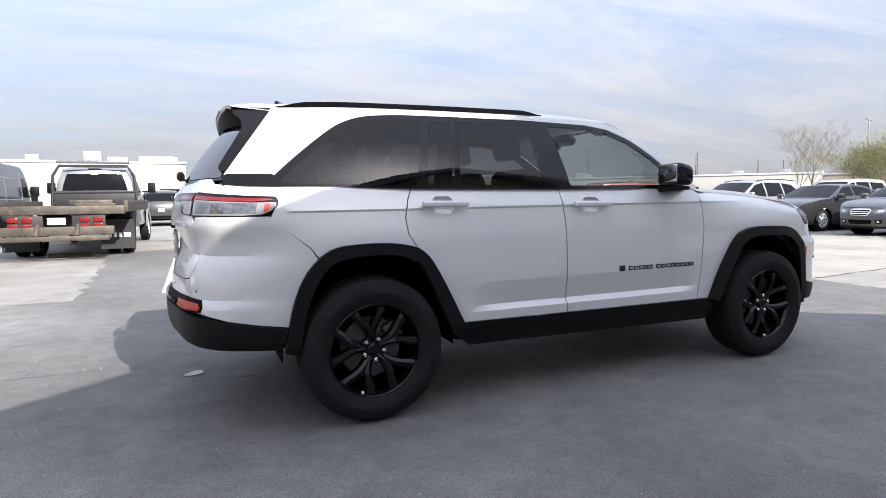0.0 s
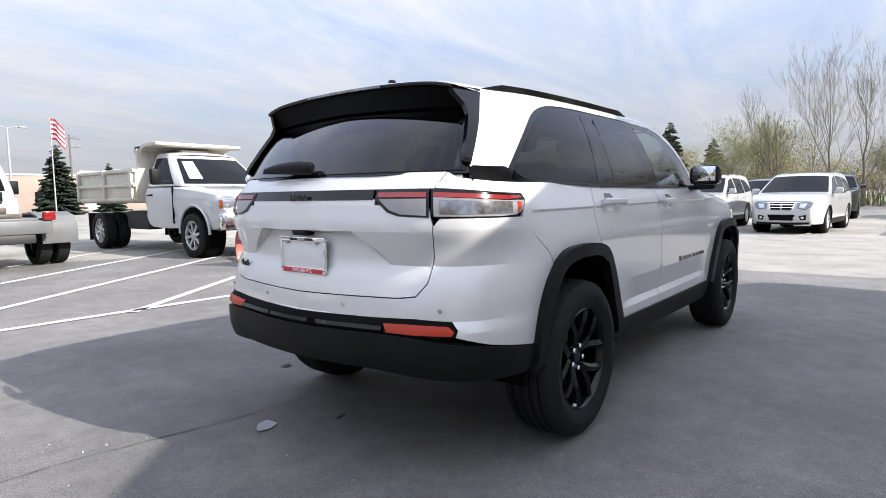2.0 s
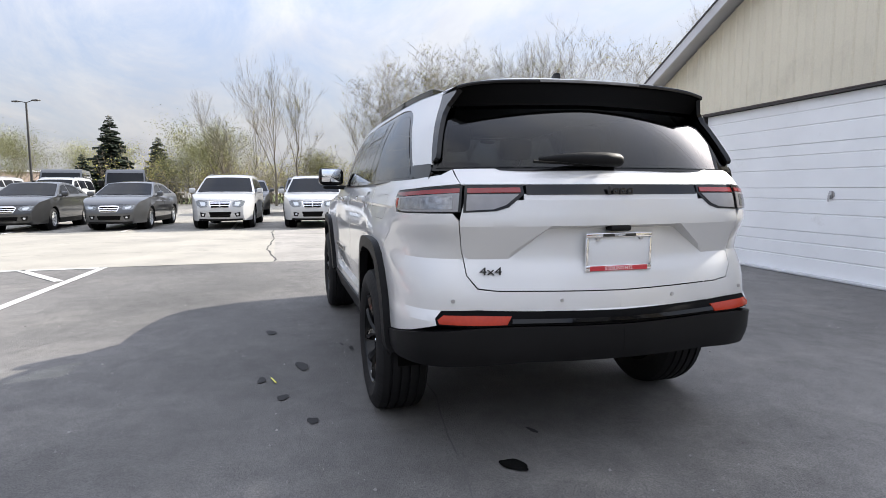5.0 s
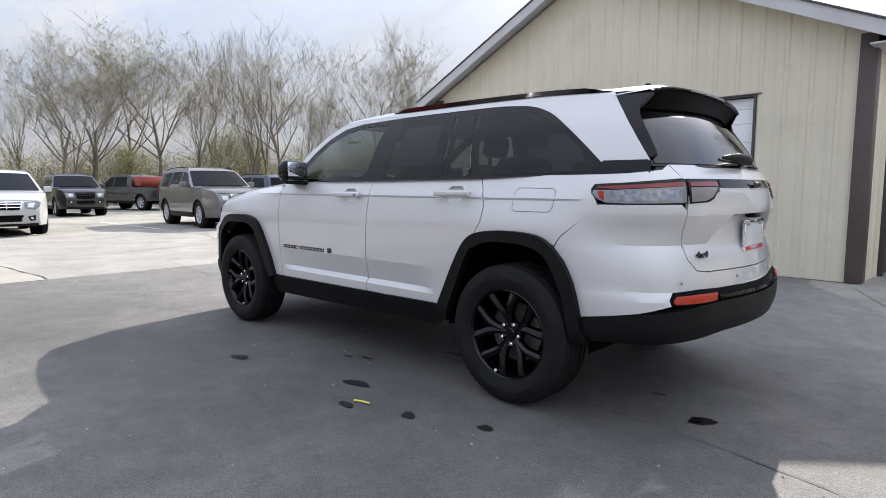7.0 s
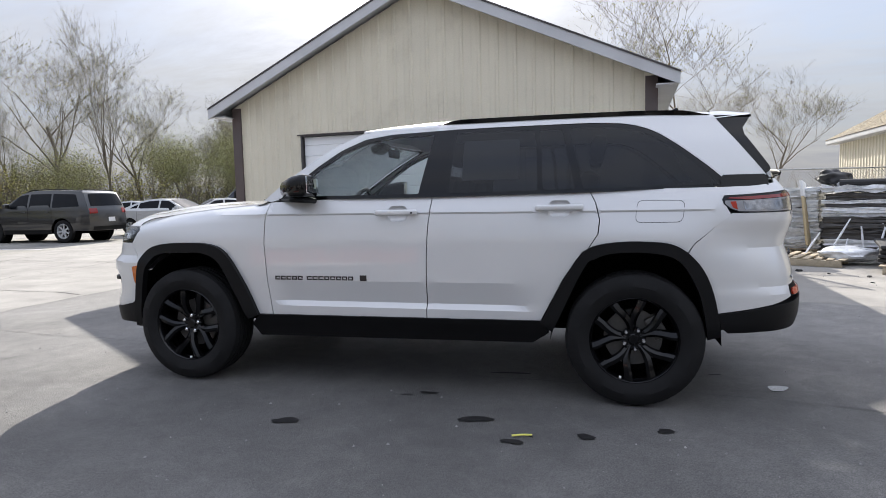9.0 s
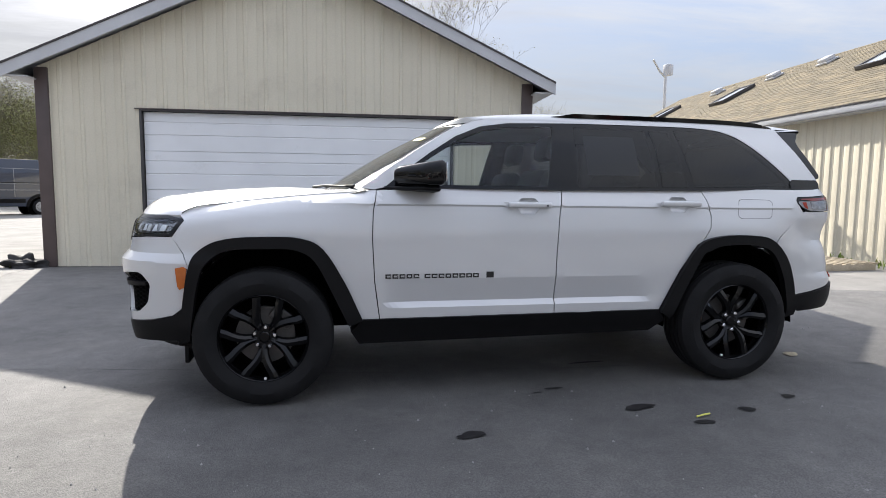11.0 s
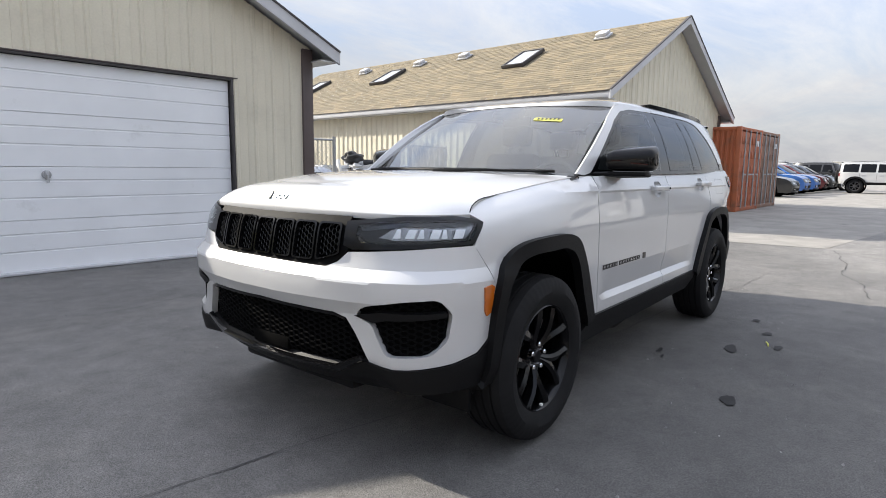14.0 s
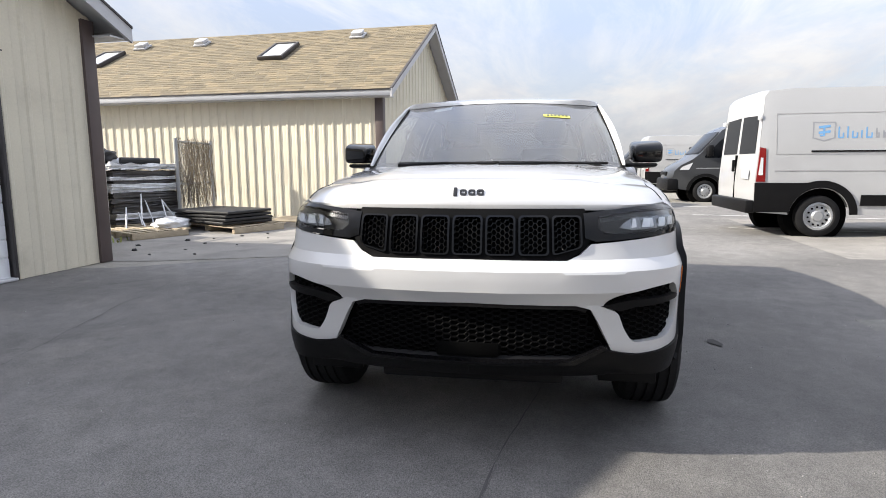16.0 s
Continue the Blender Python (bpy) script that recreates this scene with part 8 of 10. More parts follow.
    part("grille_surround", face([(v * 1.03, gf + (f - gf) * 1.06) for v, f in go], 0.016, 0.03, [inner]), bright, gr_)
    f0, f1 = min(f for _, f in go), max(f for _, f in go)
    bars = look_["bars"]
    for j in range(bars):
        zz = fb + fh * (f0 + (f1 - f0) * (j + 1) / (bars + 1))
        part("grille_bar", nose(-gv * 0.95, gv * 0.95, zz - 0.008, zz + 0.008, 0.018), bright, gr_)
    for v in look_["posts"]:
        part("grille_post", nose(v - 0.012, v + 0.012, fb + fh * (f0 + 0.03), fb + fh * (f1 - 0.03), 0.020), bright, gr_)
    li = part("lower_intake", face(look_["intake"], 0.010, 0.03), M["net_black"], c)
    part("intake_bar", nose(-0.40, 0.40, fb + fh * 0.25, fb + fh * 0.275, 0.016), M["black_plastic"], li)
    part("lower_apron", nose(-0.93, 0.93, fb + 0.005, fb + fh * 0.11, 0.010), M["black_plastic"], c)
    part("bonnet_seam", nose(-0.90, 0.90, ft - 0.016, ft - 0.008, 0.003), M["black_void"], c)
    part("number_plate", tail(-0.18, 0.18, 0.70, 0.84, 0.014) if kind != "pickup" else tail(-0.16, 0.16, 0.60, 0.72, 0.014), M["plate_white"], c)
    part("rear_valance", tail(-0.85, 0.85, k["rear"][0][1] + 0.02, k["rear"][0][1] + 0.14, 0.012), M["black_plastic"], c)
    floor_ = box((xr + 0.5, -W / 2 + 0.25, lo - 0.02), (xf - 0.5, W / 2 - 0.25, lo + 0.12), 0.03)
    part("underbody", floor_, M["black_void"], c)
    return c


# row facing the apron, noses to -x
car("crossover", "silver", 17.1, 12.05, 182, "silver crossover parked nose out, black grille", over=dict(L=4.9))
car("sedan", "dark", 17.3, 9.0, 179, "charcoal sedan parked nose out")
car("sedan", "grey", 17.15, 6.16, 176, "grey sedan parked nose out, bright alloy wheels")
car("crossover", "white", 16.75, 3.07, 177, "white crossover parked nose out")
car("crossover", "white", 16.4, 0.25, 175, "white crossover with a broad chrome grille", over=dict(H=1.67))
car("suv", "tan", 15.3, -5.2, 176, "grey-brown older sport-utility vehicle parked nose out", over=dict(H=1.82))
car("suv", "black", 26.8, -4.2, 176, "black sport-utility vehicle parked nose out")
car("pickup", "dark", 31.5, -8.4, 18, "black pickup truck parked tail out")
car("minivan", "red", 16.57, 17.23, -7, "red minivan parked at the edge of the lot")
# row behind
car("suv", "navy", 23.4, -11.3, 2.6, "dark blue sport-utility vehicle parked tail out", rim="alloy_dark")
car("suv", "black", 17.7, -12.6, 1, "black sport-utility vehicle with bright wheels")
car("pickup", "dark", 26.5, 18.8, 172, "charcoal pickup truck in the second row")
box_van("dark", 31.5, 12.6, 190, "charcoal cargo van in the second row").scale = (0.92, 0.96, 0.92)
box_van("dark", 31.5, 9.6, 190, "charcoal cargo van in the second row").scale = (0.92, 0.96, 0.92)
car("suv", "white", 26.0, 14.2, 178, "white sport-utility vehicle in the second row")
car("crossover", "grey", 26.5, 2.9, 182, "grey crossover in the second row")
car("suv", "dark", 26.0, 0.3, 182, "dark sport-utility vehicle in the second row")
car("suv", "white", 27.2, 11.6, 178, "white sport-utility vehicle in the second row")
car("pickup", "black", 30.8, 23.4, -16, "black pickup truck parked beyond the red minivan")
car("suv", "dark", 31.0, -12.2, 190, "dark sport-utility vehicle by the trees")
car("sedan", "silver", 24.2, -24.2, 195, "pale sedan by the trees")
# yard behind the near shed
car("sedan", "white", 15.9, -19.9, 50, "white sedan parked beyond the shed")
car("sedan", "white", 15.6, -16.4, 186, "white sedan beside another white sedan", over=dict(L=4.7))
box_van("navy", 16.4, -25.4, 38, "dark blue delivery van with pale lettering bars", True)
# vans and cars behind the tail
box_van("white", -7.15, 6.95, 90, "white high-roof rental van beside the lane, blue mark on its side", True)
box_van("slate", -16.85, 7.75, -90, "dark grey cargo van parked nose to the lane")
box_van("white", -23.6, 8.0, 90, "white high-roof rental van farther down the lane", True)
box_van("slate", -31.0, 7.5, -90, "dark grey cargo van far down the lane")
box_van("white", -37.0, 8.5, -90, "white cargo van far down the lane")
for i, (kind, col) in enumerate((("sedan", "black"), ("crossover", "blue"), ("crossover", "blue"), ("crossover", "maroon"), ("crossover", "dark"), ("crossover", "silver"), ("crossover", "white"))):
    car(kind, col, -29.5 - 3.1 * i, -4.6 + 0.12 * i, 86, f"{ {'black': 'old black', 'dark': 'charcoal'}.get(col, col)} {kind} in the far sales row", group="far sales row", detail=False)
car("offroad", "white", -39.8, 0.75, 90, "white boxy off-road vehicle with a black top", rim="alloy_dark")
car("offroad", "black", -45.0, -2.4, 80, "black boxy off-road vehicle far across the lot")
car("offroad", "white", -43.0, -4.9, 84, "white boxy off-road vehicle with a dark roof", rim="alloy_dark")
car("pickup", "red", -70.0, 6.0, 0, "red pickup truck far across the lot", detail=False)
car("suv", "white", 2.0, 33.0, 120, "white sport-utility vehicle behind the dump truck", detail=False)
car("crossover", "grey", -3.6, 29.5, 92, "grey crossover parked tail out beyond the tow trucks", detail=False)
car("suv", "black", -0.6, 22.5, 95, "dark sport-utility vehicle beyond the tow trucks", detail=False)
box_van("navy", -8.0, 17.0, 90, "blue cargo van beside the flatbed truck").scale = (0.92, 0.96, 0.92)
tote = bmesh.new()
add_box(tote, (-0.6, -0.8, 0), (0.5, 0.75, 0.55), 0.05)
tote.transform(pose(30.6, -8.7, 1.26, 0, 0, 18))
tagged(finish("red_tank", tote, COLORS["red"]), "faded red tank standing in the pickup bed", "tank")

# ---- work trucks beside the lane ----
M["box_steel"] = material("weathered_beige_steel", (0.50, 0.47, 0.40), rough=0.6, vary=0.14, scale=2.5, second=(0.33, 0.28, 0.22), second_at=(0.58, 0.75), second_scale=3.5)
M["deck_steel"] = material("worn_deck_steel", (0.085, 0.075, 0.062), rough=0.6, metal=0.4, vary=0.25, scale=4, second=(0.24, 0.15, 0.09), second_at=(0.55, 0.7), second_scale=6)
M["chrome_rim"] = material("polished_truck_rim", (0.55, 0.56, 0.57), rough=0.25, metal=0.7, vary=0.1)
M["plow_red"] = material("faded_red_plow_paint", (0.33, 0.085, 0.072), rough=0.5, vary=0.15, scale=3, second=(0.33, 0.26, 0.22), second_at=(0.6, 0.78), second_scale=5)
M["deflector"] = material("worn_grey_flap", (0.22, 0.22, 0.22), rough=0.55, metal=0.3, vary=0.2, scale=4)
M["dull_black"] = material("dull_black_steel", (0.02, 0.02, 0.021), rough=0.6, vary=0.2)
M["grey_fender"] = material("grey_plastic_fender", (0.10, 0.103, 0.107), rough=0.5, vary=0.15)


def truck_front(c, color, xn, rear_x, W=2.0, hood=1.30, belt=1.36, roof=2.02, card=False):
    """Bonnet and cab of a full-size truck, nose at xn, back of the cab at rear_x."""
    paint_ = COLORS[color]
    L = xn - rear_x
    mid = (xn + rear_x) / 2
    hx = xn - 1.55
    prof = curve([(-L / 2 - 0.01, belt), (hx - mid - 0.25, belt), (hx - mid, hood + 0.04), (L / 2 - 0.5, hood - 0.05), (L / 2 - 0.12, hood - 0.12), (L / 2 + 0.01, hood - 0.24)])
    b = shell(L, W, 0, prof, 0.50, 0.16, 0.10)
    b.transform(Matrix.Translation((mid, 0, 0)))
    part("body", b, paint_, c)
    cb = Cabin(hx + 0.05, hx - 0.62, rear_x + 0.10, rear_x + 0.02, belt - 0.01, roof, W / 2 - 0.06, W / 2 - 0.26)
    part("cabin_frame", cb.skin(), paint_, c)
    part("windscreen", cb.end_pane(True), M["glass_dark"], c)
    if card:
        bm = bmesh.new()
        vs = [bm.verts.new(cb.cap(yy, tt, True, 0.035)) for yy, tt in ((-0.80, 0.22), (-0.50, 0.22), (-0.56, 0.80), (-0.84, 0.80))]
        bm.faces.new(vs)
        part("windscreen_card", bm, M["white_paper"], c)
    part("rear_window", cb.end_pane(False, 0.14, 0.84, 0.84), M["glass_dark"], c)
    for side in (1, -1):
        part("side_window", cb.side_pane(0.22, 0.86, side, lean=(0, -0.05)), M["glass_dark"], c)
        arm = part("tow_mirror", box((hx - 0.35, side * (W / 2 + 0.22) - 0.10, belt + 0.02), (hx - 0.23, side * (W / 2 + 0.22) + 0.10, belt + 0.32), 0.03), M["black_plastic"], c)
        part("mirror_arm", box((hx - 0.31, min(side * (W / 2 - 0.05), side * (W / 2 + 0.14)), belt + 0.05), (hx - 0.25, max(side * (W / 2 - 0.05), side * (W / 2 + 0.14)), belt + 0.09), 0.01), M["black_plastic"], arm)
        hlamp = part("headlamp", box((xn - 0.22, side * 0.74 - 0.21, hood - 0.42), (xn + 0.02, side * 0.74 + 0.21, hood - 0.20), 0.04), M["lamp_clear"], c)
        part("turn_lamp", box((xn - 0.20, side * 0.90 - 0.055, hood - 0.40), (xn + 0.005, side * 0.90 + 0.055, hood - 0.22), 0.03), M["amber"], hlamp)
        part("arch_lip", tube([(xn - 0.90 + 0.53 * math.cos(math.radians(a)), side * (W / 2 + 0.006), 0.44 + 0.53 * math.sin(math.radians(a))) for a in range(0, 181, 12)], 0.026, 6), paint_, c)
        part("door_handle", box((rear_x + 0.22, side * (W / 2) - 0.02, belt - 0.2), (rear_x + 0.42, side * (W / 2) + 0.02, belt - 0.165), 0.008), M["black_plastic"], c)
        part("door_seam", box((hx - 0.12, side * (W / 2 - 0.01) - 0.02, 0.62), (hx - 0.112, side * (W / 2 - 0.01) + 0.016, belt - 0.02)), M["black_void"], c)
    part("front_bumper", box((xn - 0.12, -W / 2 + 0.02, 0.52), (xn + 0.10, W / 2 - 0.02, 0.84), 0.05), M["chrome"], c)
    g = part("grille", box((xn - 0.06, -0.52, hood - 0.54), (xn + 0.07, 0.52, hood - 0.10), 0.05), M["chrome"], c)
    for s in (1, -1):
        for z0, z1 in ((hood - 0.47, hood - 0.34), (hood - 0.30, hood - 0.17)):
            part("grille_opening", box((xn + 0.045, s * 0.25 - 0.21, z0), (xn + 0.078, s * 0.25 + 0.21, z1), 0.012), M["black_plastic"], g)
    part("brake_lamp", box((rear_x + 0.03, -0.16, roof - 0.05), (rear_x + 0.09, 0.16, roof), 0.01), M["red_lens"], c)
    return paint_


def axle_wheels(c, x, half, r, rim, dual=False, w=0.24):
    for side in (1, -1):
        for k in range(2 if dual else 1):
            road_wheel(c, pose(x, side * (half - k * 0.30), r, 0, 11, 0 if side > 0 else 180), r, w, M[rim], 8)


def dump_truck(m):
    c = thing("dump_truck", "white dump truck with beige box and red snow plow", "truck", m)
    truck_front(c, "white", 2.85, -0.05, card=True)
    for side in (1, -1):
        a = cylinder(0.50, 0.66, 1.003, "y", 28)
        a.transform(Matrix.Translation((1.95, 0, 0.44)))
        part("wheel_arch", a if side > 0 else mirrored(a), M["black_void"], c)
    axle_wheels(c, 1.95, 0.955, 0.41, "chrome_rim")
    axle_wheels(c, -1.95, 1.02, 0.41, "chrome_rim", True)
    part("chassis", joined(box((-2.9, 0.30, 0.55), (1.6, 0.42, 0.80), 0.01), box((-2.9, -0.42, 0.55), (1.6, -0.30, 0.80), 0.01), box((-1.3, -0.8, 0.45), (-0.3, -0.45, 0.85), 0.05)), M["dull_black"], c)
    bed = part("dump_box", joined(box((-3.05, -1.08, 1.05), (-0.15, -1.02, 1.72), 0.01), box((-3.05, 1.02, 1.05), (-0.15, 1.08, 1.72), 0.01), box((-3.05, -1.02, 1.02), (-0.15, 1.02, 1.10)), box((-0.21, -1.02, 1.10), (-0.15, 1.02, 2.14), 0.01)), M["box_steel"], c, "weathered beige steel dump box")
    for s in (1, -1):
        for z in (1.06, 1.36, 1.66):
            part("side_rib", box((-3.05, s * 1.10 - 0.03, z), (-0.15, s * 1.10 + 0.03, z + 0.07), 0.012), M["box_steel"], bed)
        for x in (-3.02, -1.62, -0.30):
            part("side_post", box((x, s * 1.11 - 0.04, 1.05), (x + 0.09, s * 1.11 + 0.04, 1.75), 0.012), M["box_steel"], bed)
        part("mud_flap", box((-2.50, s * 0.88 - 0.25, 0.18), (-2.48, s * 0.88 + 0.25, 0.80)), M["rubber"], c)
    part("tailgate", box((-3.13, -1.06, 1.05), (-3.06, 1.06, 1.80), 0.015), M["box_steel"], bed)
    part("cab_shield", joined(extrude_outline([(-0.2, 2.06), (0.05, 2.17), (0.50, 2.17), (0.54, 2.19), (0.54, 2.23), (0.50, 2.25), (0.0, 2.25), (-0.25, 2.12)], -0.95, 0.95, 0.01)), M["box_steel"], bed, "steel shield over the cab roof")
    part("work_lamp", box((-0.42, -0.95, 2.04), (-0.20, -0.70, 2.20), 0.03), M["black_plastic"], bed)
    part("beacon", box((0.10, -0.3, 2.03), (0.30, 0.3, 2.12), 0.02), M["plate_white"], c)
    # plow
    pl = part("plow_blade", extrude_outline([(0.0, 0.04), (-0.06, 0.20), (-0.09, 0.42), (-0.06, 0.62), (0.02, 0.76), (0.05, 0.75), (-0.02, 0.61), (-0.05, 0.42), (-0.02, 0.21), (0.03, 0.05)], -1.42, 1.42), M["plow_red"], c, "red curved snow-plow blade with a worn edge")
    pl.matrix_basis = pose(4.22, -0.27, 0.0, 0, 0, -13) @ Matrix.Diagonal((1, 0.82, 0.74, 1))
    part("cutting_edge", box((0.028, -1.42, 0.02), (0.05, 1.42, 0.17), 0.004), M["steel"], pl)
    d = box((0.03, -1.42, 0.0), (0.045, 1.42, 0.36), 0.004)
    d.transform(pose(0.03, 0, 0.60, 0, 14, 0))
    part("deflector", d, M["deflector"], pl, "bare metal deflector flap")
    t = text_bm("STE", 0.14, 0.002, 1.25)
    t.transform(pose(0.03, 0, 0.60, 0, 14, 0) @ pose(0.047, 1.15, 0.22, 90, 0, 90))
    part("lettering", t, M["white_print"], pl, smooth=False)
    for k in range(3):
        bb = box((0.046, 0.92 - 0.03 * k, 0.09 - 0.04 * k), (0.05, 1.38, 0.11 - 0.04 * k))
        bb.transform(pose(0.03, 0, 0.60, 0, 14, 0))
        part("print_bar", bb, M["white_print"], pl)
    for y in (-1.1, -0.4, 0.4, 1.1):
        part("blade_rib", extrude_outline([(-0.09, 0.1), (-0.16, 0.15), (-0.18, 0.6), (-0.06, 0.7)], y - 0.02, y + 0.02), M["plow_red"], pl)
    for y in (-1.36, 1.36):
        part("marker_rod", tube([(0.0, y, 0.74), (0.0, y, 1.42)], 0.011, 6), M["orange_refl"], pl)
    fr = part("plow_frame", joined(tube([(2.9, 0.42, 0.55), (3.35, 0.42, 0.75), (3.35, 0.42, 1.32)], 0.04), tube([(2.9, -0.42, 0.55), (3.35, -0.42, 0.75), (3.35, -0.42, 1.32)], 0.04), tube([(3.35, -0.75, 1.30), (3.35, 0.75, 1.30)], 0.035), tube([(3.3, 0, 0.7), (4.28, 0, 0.35)], 0.07), tube([(3.3, 0.45, 0.5), (4.40, 0.9, 0.35)], 0.05), tube([(3.3, -0.45, 0.5), (4.05, -0.9, 0.35)], 0.05), box((3.2, -0.25, 0.75), (3.55, 0.25, 1.0), 0.05)), M["dull_black"], c, "black plow lift frame")
    for y in (-0.66, 0.66):
        lb = bmesh.new()
        add_lathe(lb, [(0.0, 0.12), (0.08, 0.11), (0.125, 0.06), (0.13, 0.0), (0.10, -0.08), (0.0, -0.10)], "x", 20)
        bmesh.ops.recalc_face_normals(lb, faces=lb.faces)
        lb.transform(Matrix.Translation((3.42, y, 1.42)) @ Matrix.Diagonal((1, 1.35, 0.9, 1)))
        part("plow_lamp", lb, M["lamp_clear"], fr)
    return c


dt = dump_truck(pose(3.2, 11.4, 0, 0, 0, -90))
dt.scale = (1.1, 1.1, 1.1)


def chassis_truck(m):
    """A white truck with bare rear frame, dual wheels under grey fenders and a towing plate."""
    c = thing("service_truck", "white truck with twin rear wheels and grey fenders", "truck", m)
    truck_front(c, "white", 4.3, 1.35, W=2.06, belt=1.34, roof=2.02)
    axle_wheels(c, 3.4, 0.92, 0.41, "alloy")
    axle_wheels(c, -0.2, 1.05, 0.41, "alloy", True)
    part("chassis", joined(box((-0.95, 0.30, 0.55), (2.8, 0.42, 0.80), 0.01), box((-0.95, -0.42, 0.55), (2.8, -0.30, 0.80), 0.01)), M["dull_black"], c)
    part("rear_frame", joined(box((-1.05, -0.72, 0.62), (-0.92, 0.72, 0.86), 0.02), box((-0.95, -0.70, 0.84), (0.9, 0.70, 0.90), 0.01)), M["grey_fender"], c)
    part("rear_bumper", box((-1.12, -0.42, 0.46), (-1.0, 0.42, 0.62), 0.03), M["dull_black"], c)
    for s in (1, -1):
        f = extrude_outline([(-0.75, 0.72), (-0.62, 0.93), (-0.3, 1.0), (0.1, 0.98), (0.36, 0.80), (0.40, 0.72), (0.36, 0.72), (0.08, 0.94), (-0.3, 0.96), (-0.58, 0.90), (-0.70, 0.72)], 0.62, 1.24)
        part("rear_fender", f if s > 0 else mirrored(f), M["grey_fender"], c, "curved grey wheel fender")
        part("tail_lamp", box((-1.09, s * 0.66 - 0.10, 0.86), (-0.98, s * 0.66 + 0.10, 1.02), 0.02), M["red_lens"], c)
        part("mud_flap", box((-0.80, s * 0.92 - 0.30, 0.42), (-0.78, s * 0.92 + 0.30, 0.80), 0.004), M["grey_fender"], c)
        part("work_lamp", box((1.20, s * 0.55 - 0.12, 1.20), (1.33, s * 0.55 + 0.12, 1.40), 0.02), M["black_plastic"], c)
    hitch = joined(box((-0.55, -0.42, 0.90), (0.45, 0.42, 0.98), 0.02), box((-0.30, -0.26, 0.98), (0.25, 0.26, 1.10), 0.03), box((-0.18, -0.20, 1.10), (0.12, 0.20, 1.17), 0.02))
    part("towing_plate", hitch, M["deck_steel"], c, "rusty fifth-wheel towing plate")
    part("plate_jaw", joined(tube([(-0.1, -0.22, 1.17), (0.0, -0.16, 1.30), (0.0, 0.16, 1.30), (-0.1, 0.22, 1.17)], 0.045), tube([(-0.2, 0.1, 1.2), (-0.3, 0.6, 1.25)], 0.015)), M["dull_black"], c)
    return c


chassis_truck(pose(-0.95, 11.0, 0, 0, 0, 92))


def flatbed(m):
    """A roll-back tow truck seen from its tail."""
    c = thing("flatbed_tow_truck", "black flatbed tow truck with a worn steel deck", "truck", m)
    truck_front(c, "silver", 6.5, 3.5, W=2.1, belt=1.42, roof=2.1)
    axle_wheels(c, 5.55, 0.95, 0.42, "alloy")
    axle_wheels(c, 0.8, 1.05, 0.42, "alloy", True)
    deck = part("deck", joined(box((-0.9, -1.22, 1.02), (3.3, 1.22, 1.10), 0.01), box((-0.98, -1.22, 0.94), (-0.88, 1.22, 1.12), 0.02)), M["deck_steel"], c, "worn steel deck with slotted side rails")
    for s in (1, -1):
        part("side_rail", box((-0.9, s * 1.23 - 0.04, 0.98), (3.3, s * 1.23 + 0.04, 1.22), 0.012), M["deck_steel"], deck)
        for k in range(12):
            part("rail_slot", box((-0.7 + 0.32 * k, s * 1.235 - 0.042, 1.13), (-0.52 + 0.32 * k, s * 1.235 + 0.042, 1.18)), M["dull_black"], deck)
        part("lamp_panel", box((-0.96, s * 0.55 - 0.30, 0.62), (-0.90, s * 0.55 + 0.30, 0.92), 0.01), M["dull_black"], c)
        for dz in (0.0, 0.13):
            for dy in (-0.1, 0.14):
                part("tail_lamp", box((-0.99, s * 0.62 + dy - 0.09, 0.66 + dz), (-0.955, s * 0.62 + dy + 0.09, 0.76 + dz), 0.02), M["red_lens"], c)
        fl = part("mud_flap", box((0.10, s * 0.92 - 0.34, 0.14), (0.12, s * 0.92 + 0.34, 0.80)), M["dull_black"], c, "black mud flap with a pale printed mark")
        for k, (a, b) in enumerate(((-0.26, -0.12), (-0.08, -0.02), (0.02, 0.08), (0.12, 0.24))):
            part("print_bar", box((0.095, s * 0.92 + a, 0.40), (0.099, s * 0.92 + b, 0.50)), M["white_print"], fl)
        part("sling_arm", tube([(-0.9, s * 0.35, 0.75), (-1.15, s * 0.35, 0.5)], 0.05), M["deck_steel"], c)
    part("cross_beam", joined(box((-1.0, -1.0, 0.52), (-0.82, 1.0, 0.70), 0.02), box((-1.28, -0.95, 0.42), (-1.14, 0.95, 0.52), 0.02)), M["deck_steel"], c)
    part("chassis", joined(box((-0.8, 0.3, 0.55), (5.2, 0.42, 0.85)), box((-0.8, -0.42, 0.55), (5.2, -0.3, 0.85)), box((1.8, -1.0, 0.5), (2.9, -0.5, 0.98), 0.03), box((1.8, 0.5, 0.5), (2.9, 1.0, 0.98), 0.03)), M["dull_black"], c)
    rack = joined(*[tube(p, 0.04) for p in ([(3.4, -1.0, 1.1), (3.4, -0.95, 1.9), (3.4, -0.8, 2.15), (3.4, 0.8, 2.15), (3.4, 0.95, 1.9), (3.4, 1.0, 1.1)], [(3.4, -0.98, 1.45), (3.4, 0.98, 1.45)])])
    rk = part("headache_rack", rack, M["dull_black"], c, "black tube rack behind the cab")
    part("rack_panel", box((3.38, -0.95, 1.1), (3.42, 0.95, 1.42), 0.01), M["dull_black"], rk)
    part("light_bar", box((3.3, -0.85, 2.22), (3.5, 0.85, 2.30), 0.03), M["lamp_grey"], rk)
    part("winch", joined(box((2.7, -0.5, 1.1), (3.1, 0.5, 1.25), 0.03), cylinder(0.09, -0.4, 0.4, "y", 16), box((2.4, -0.6, 1.1), (2.6, 0.3, 1.16), 0.01)), M["deck_steel"], c)
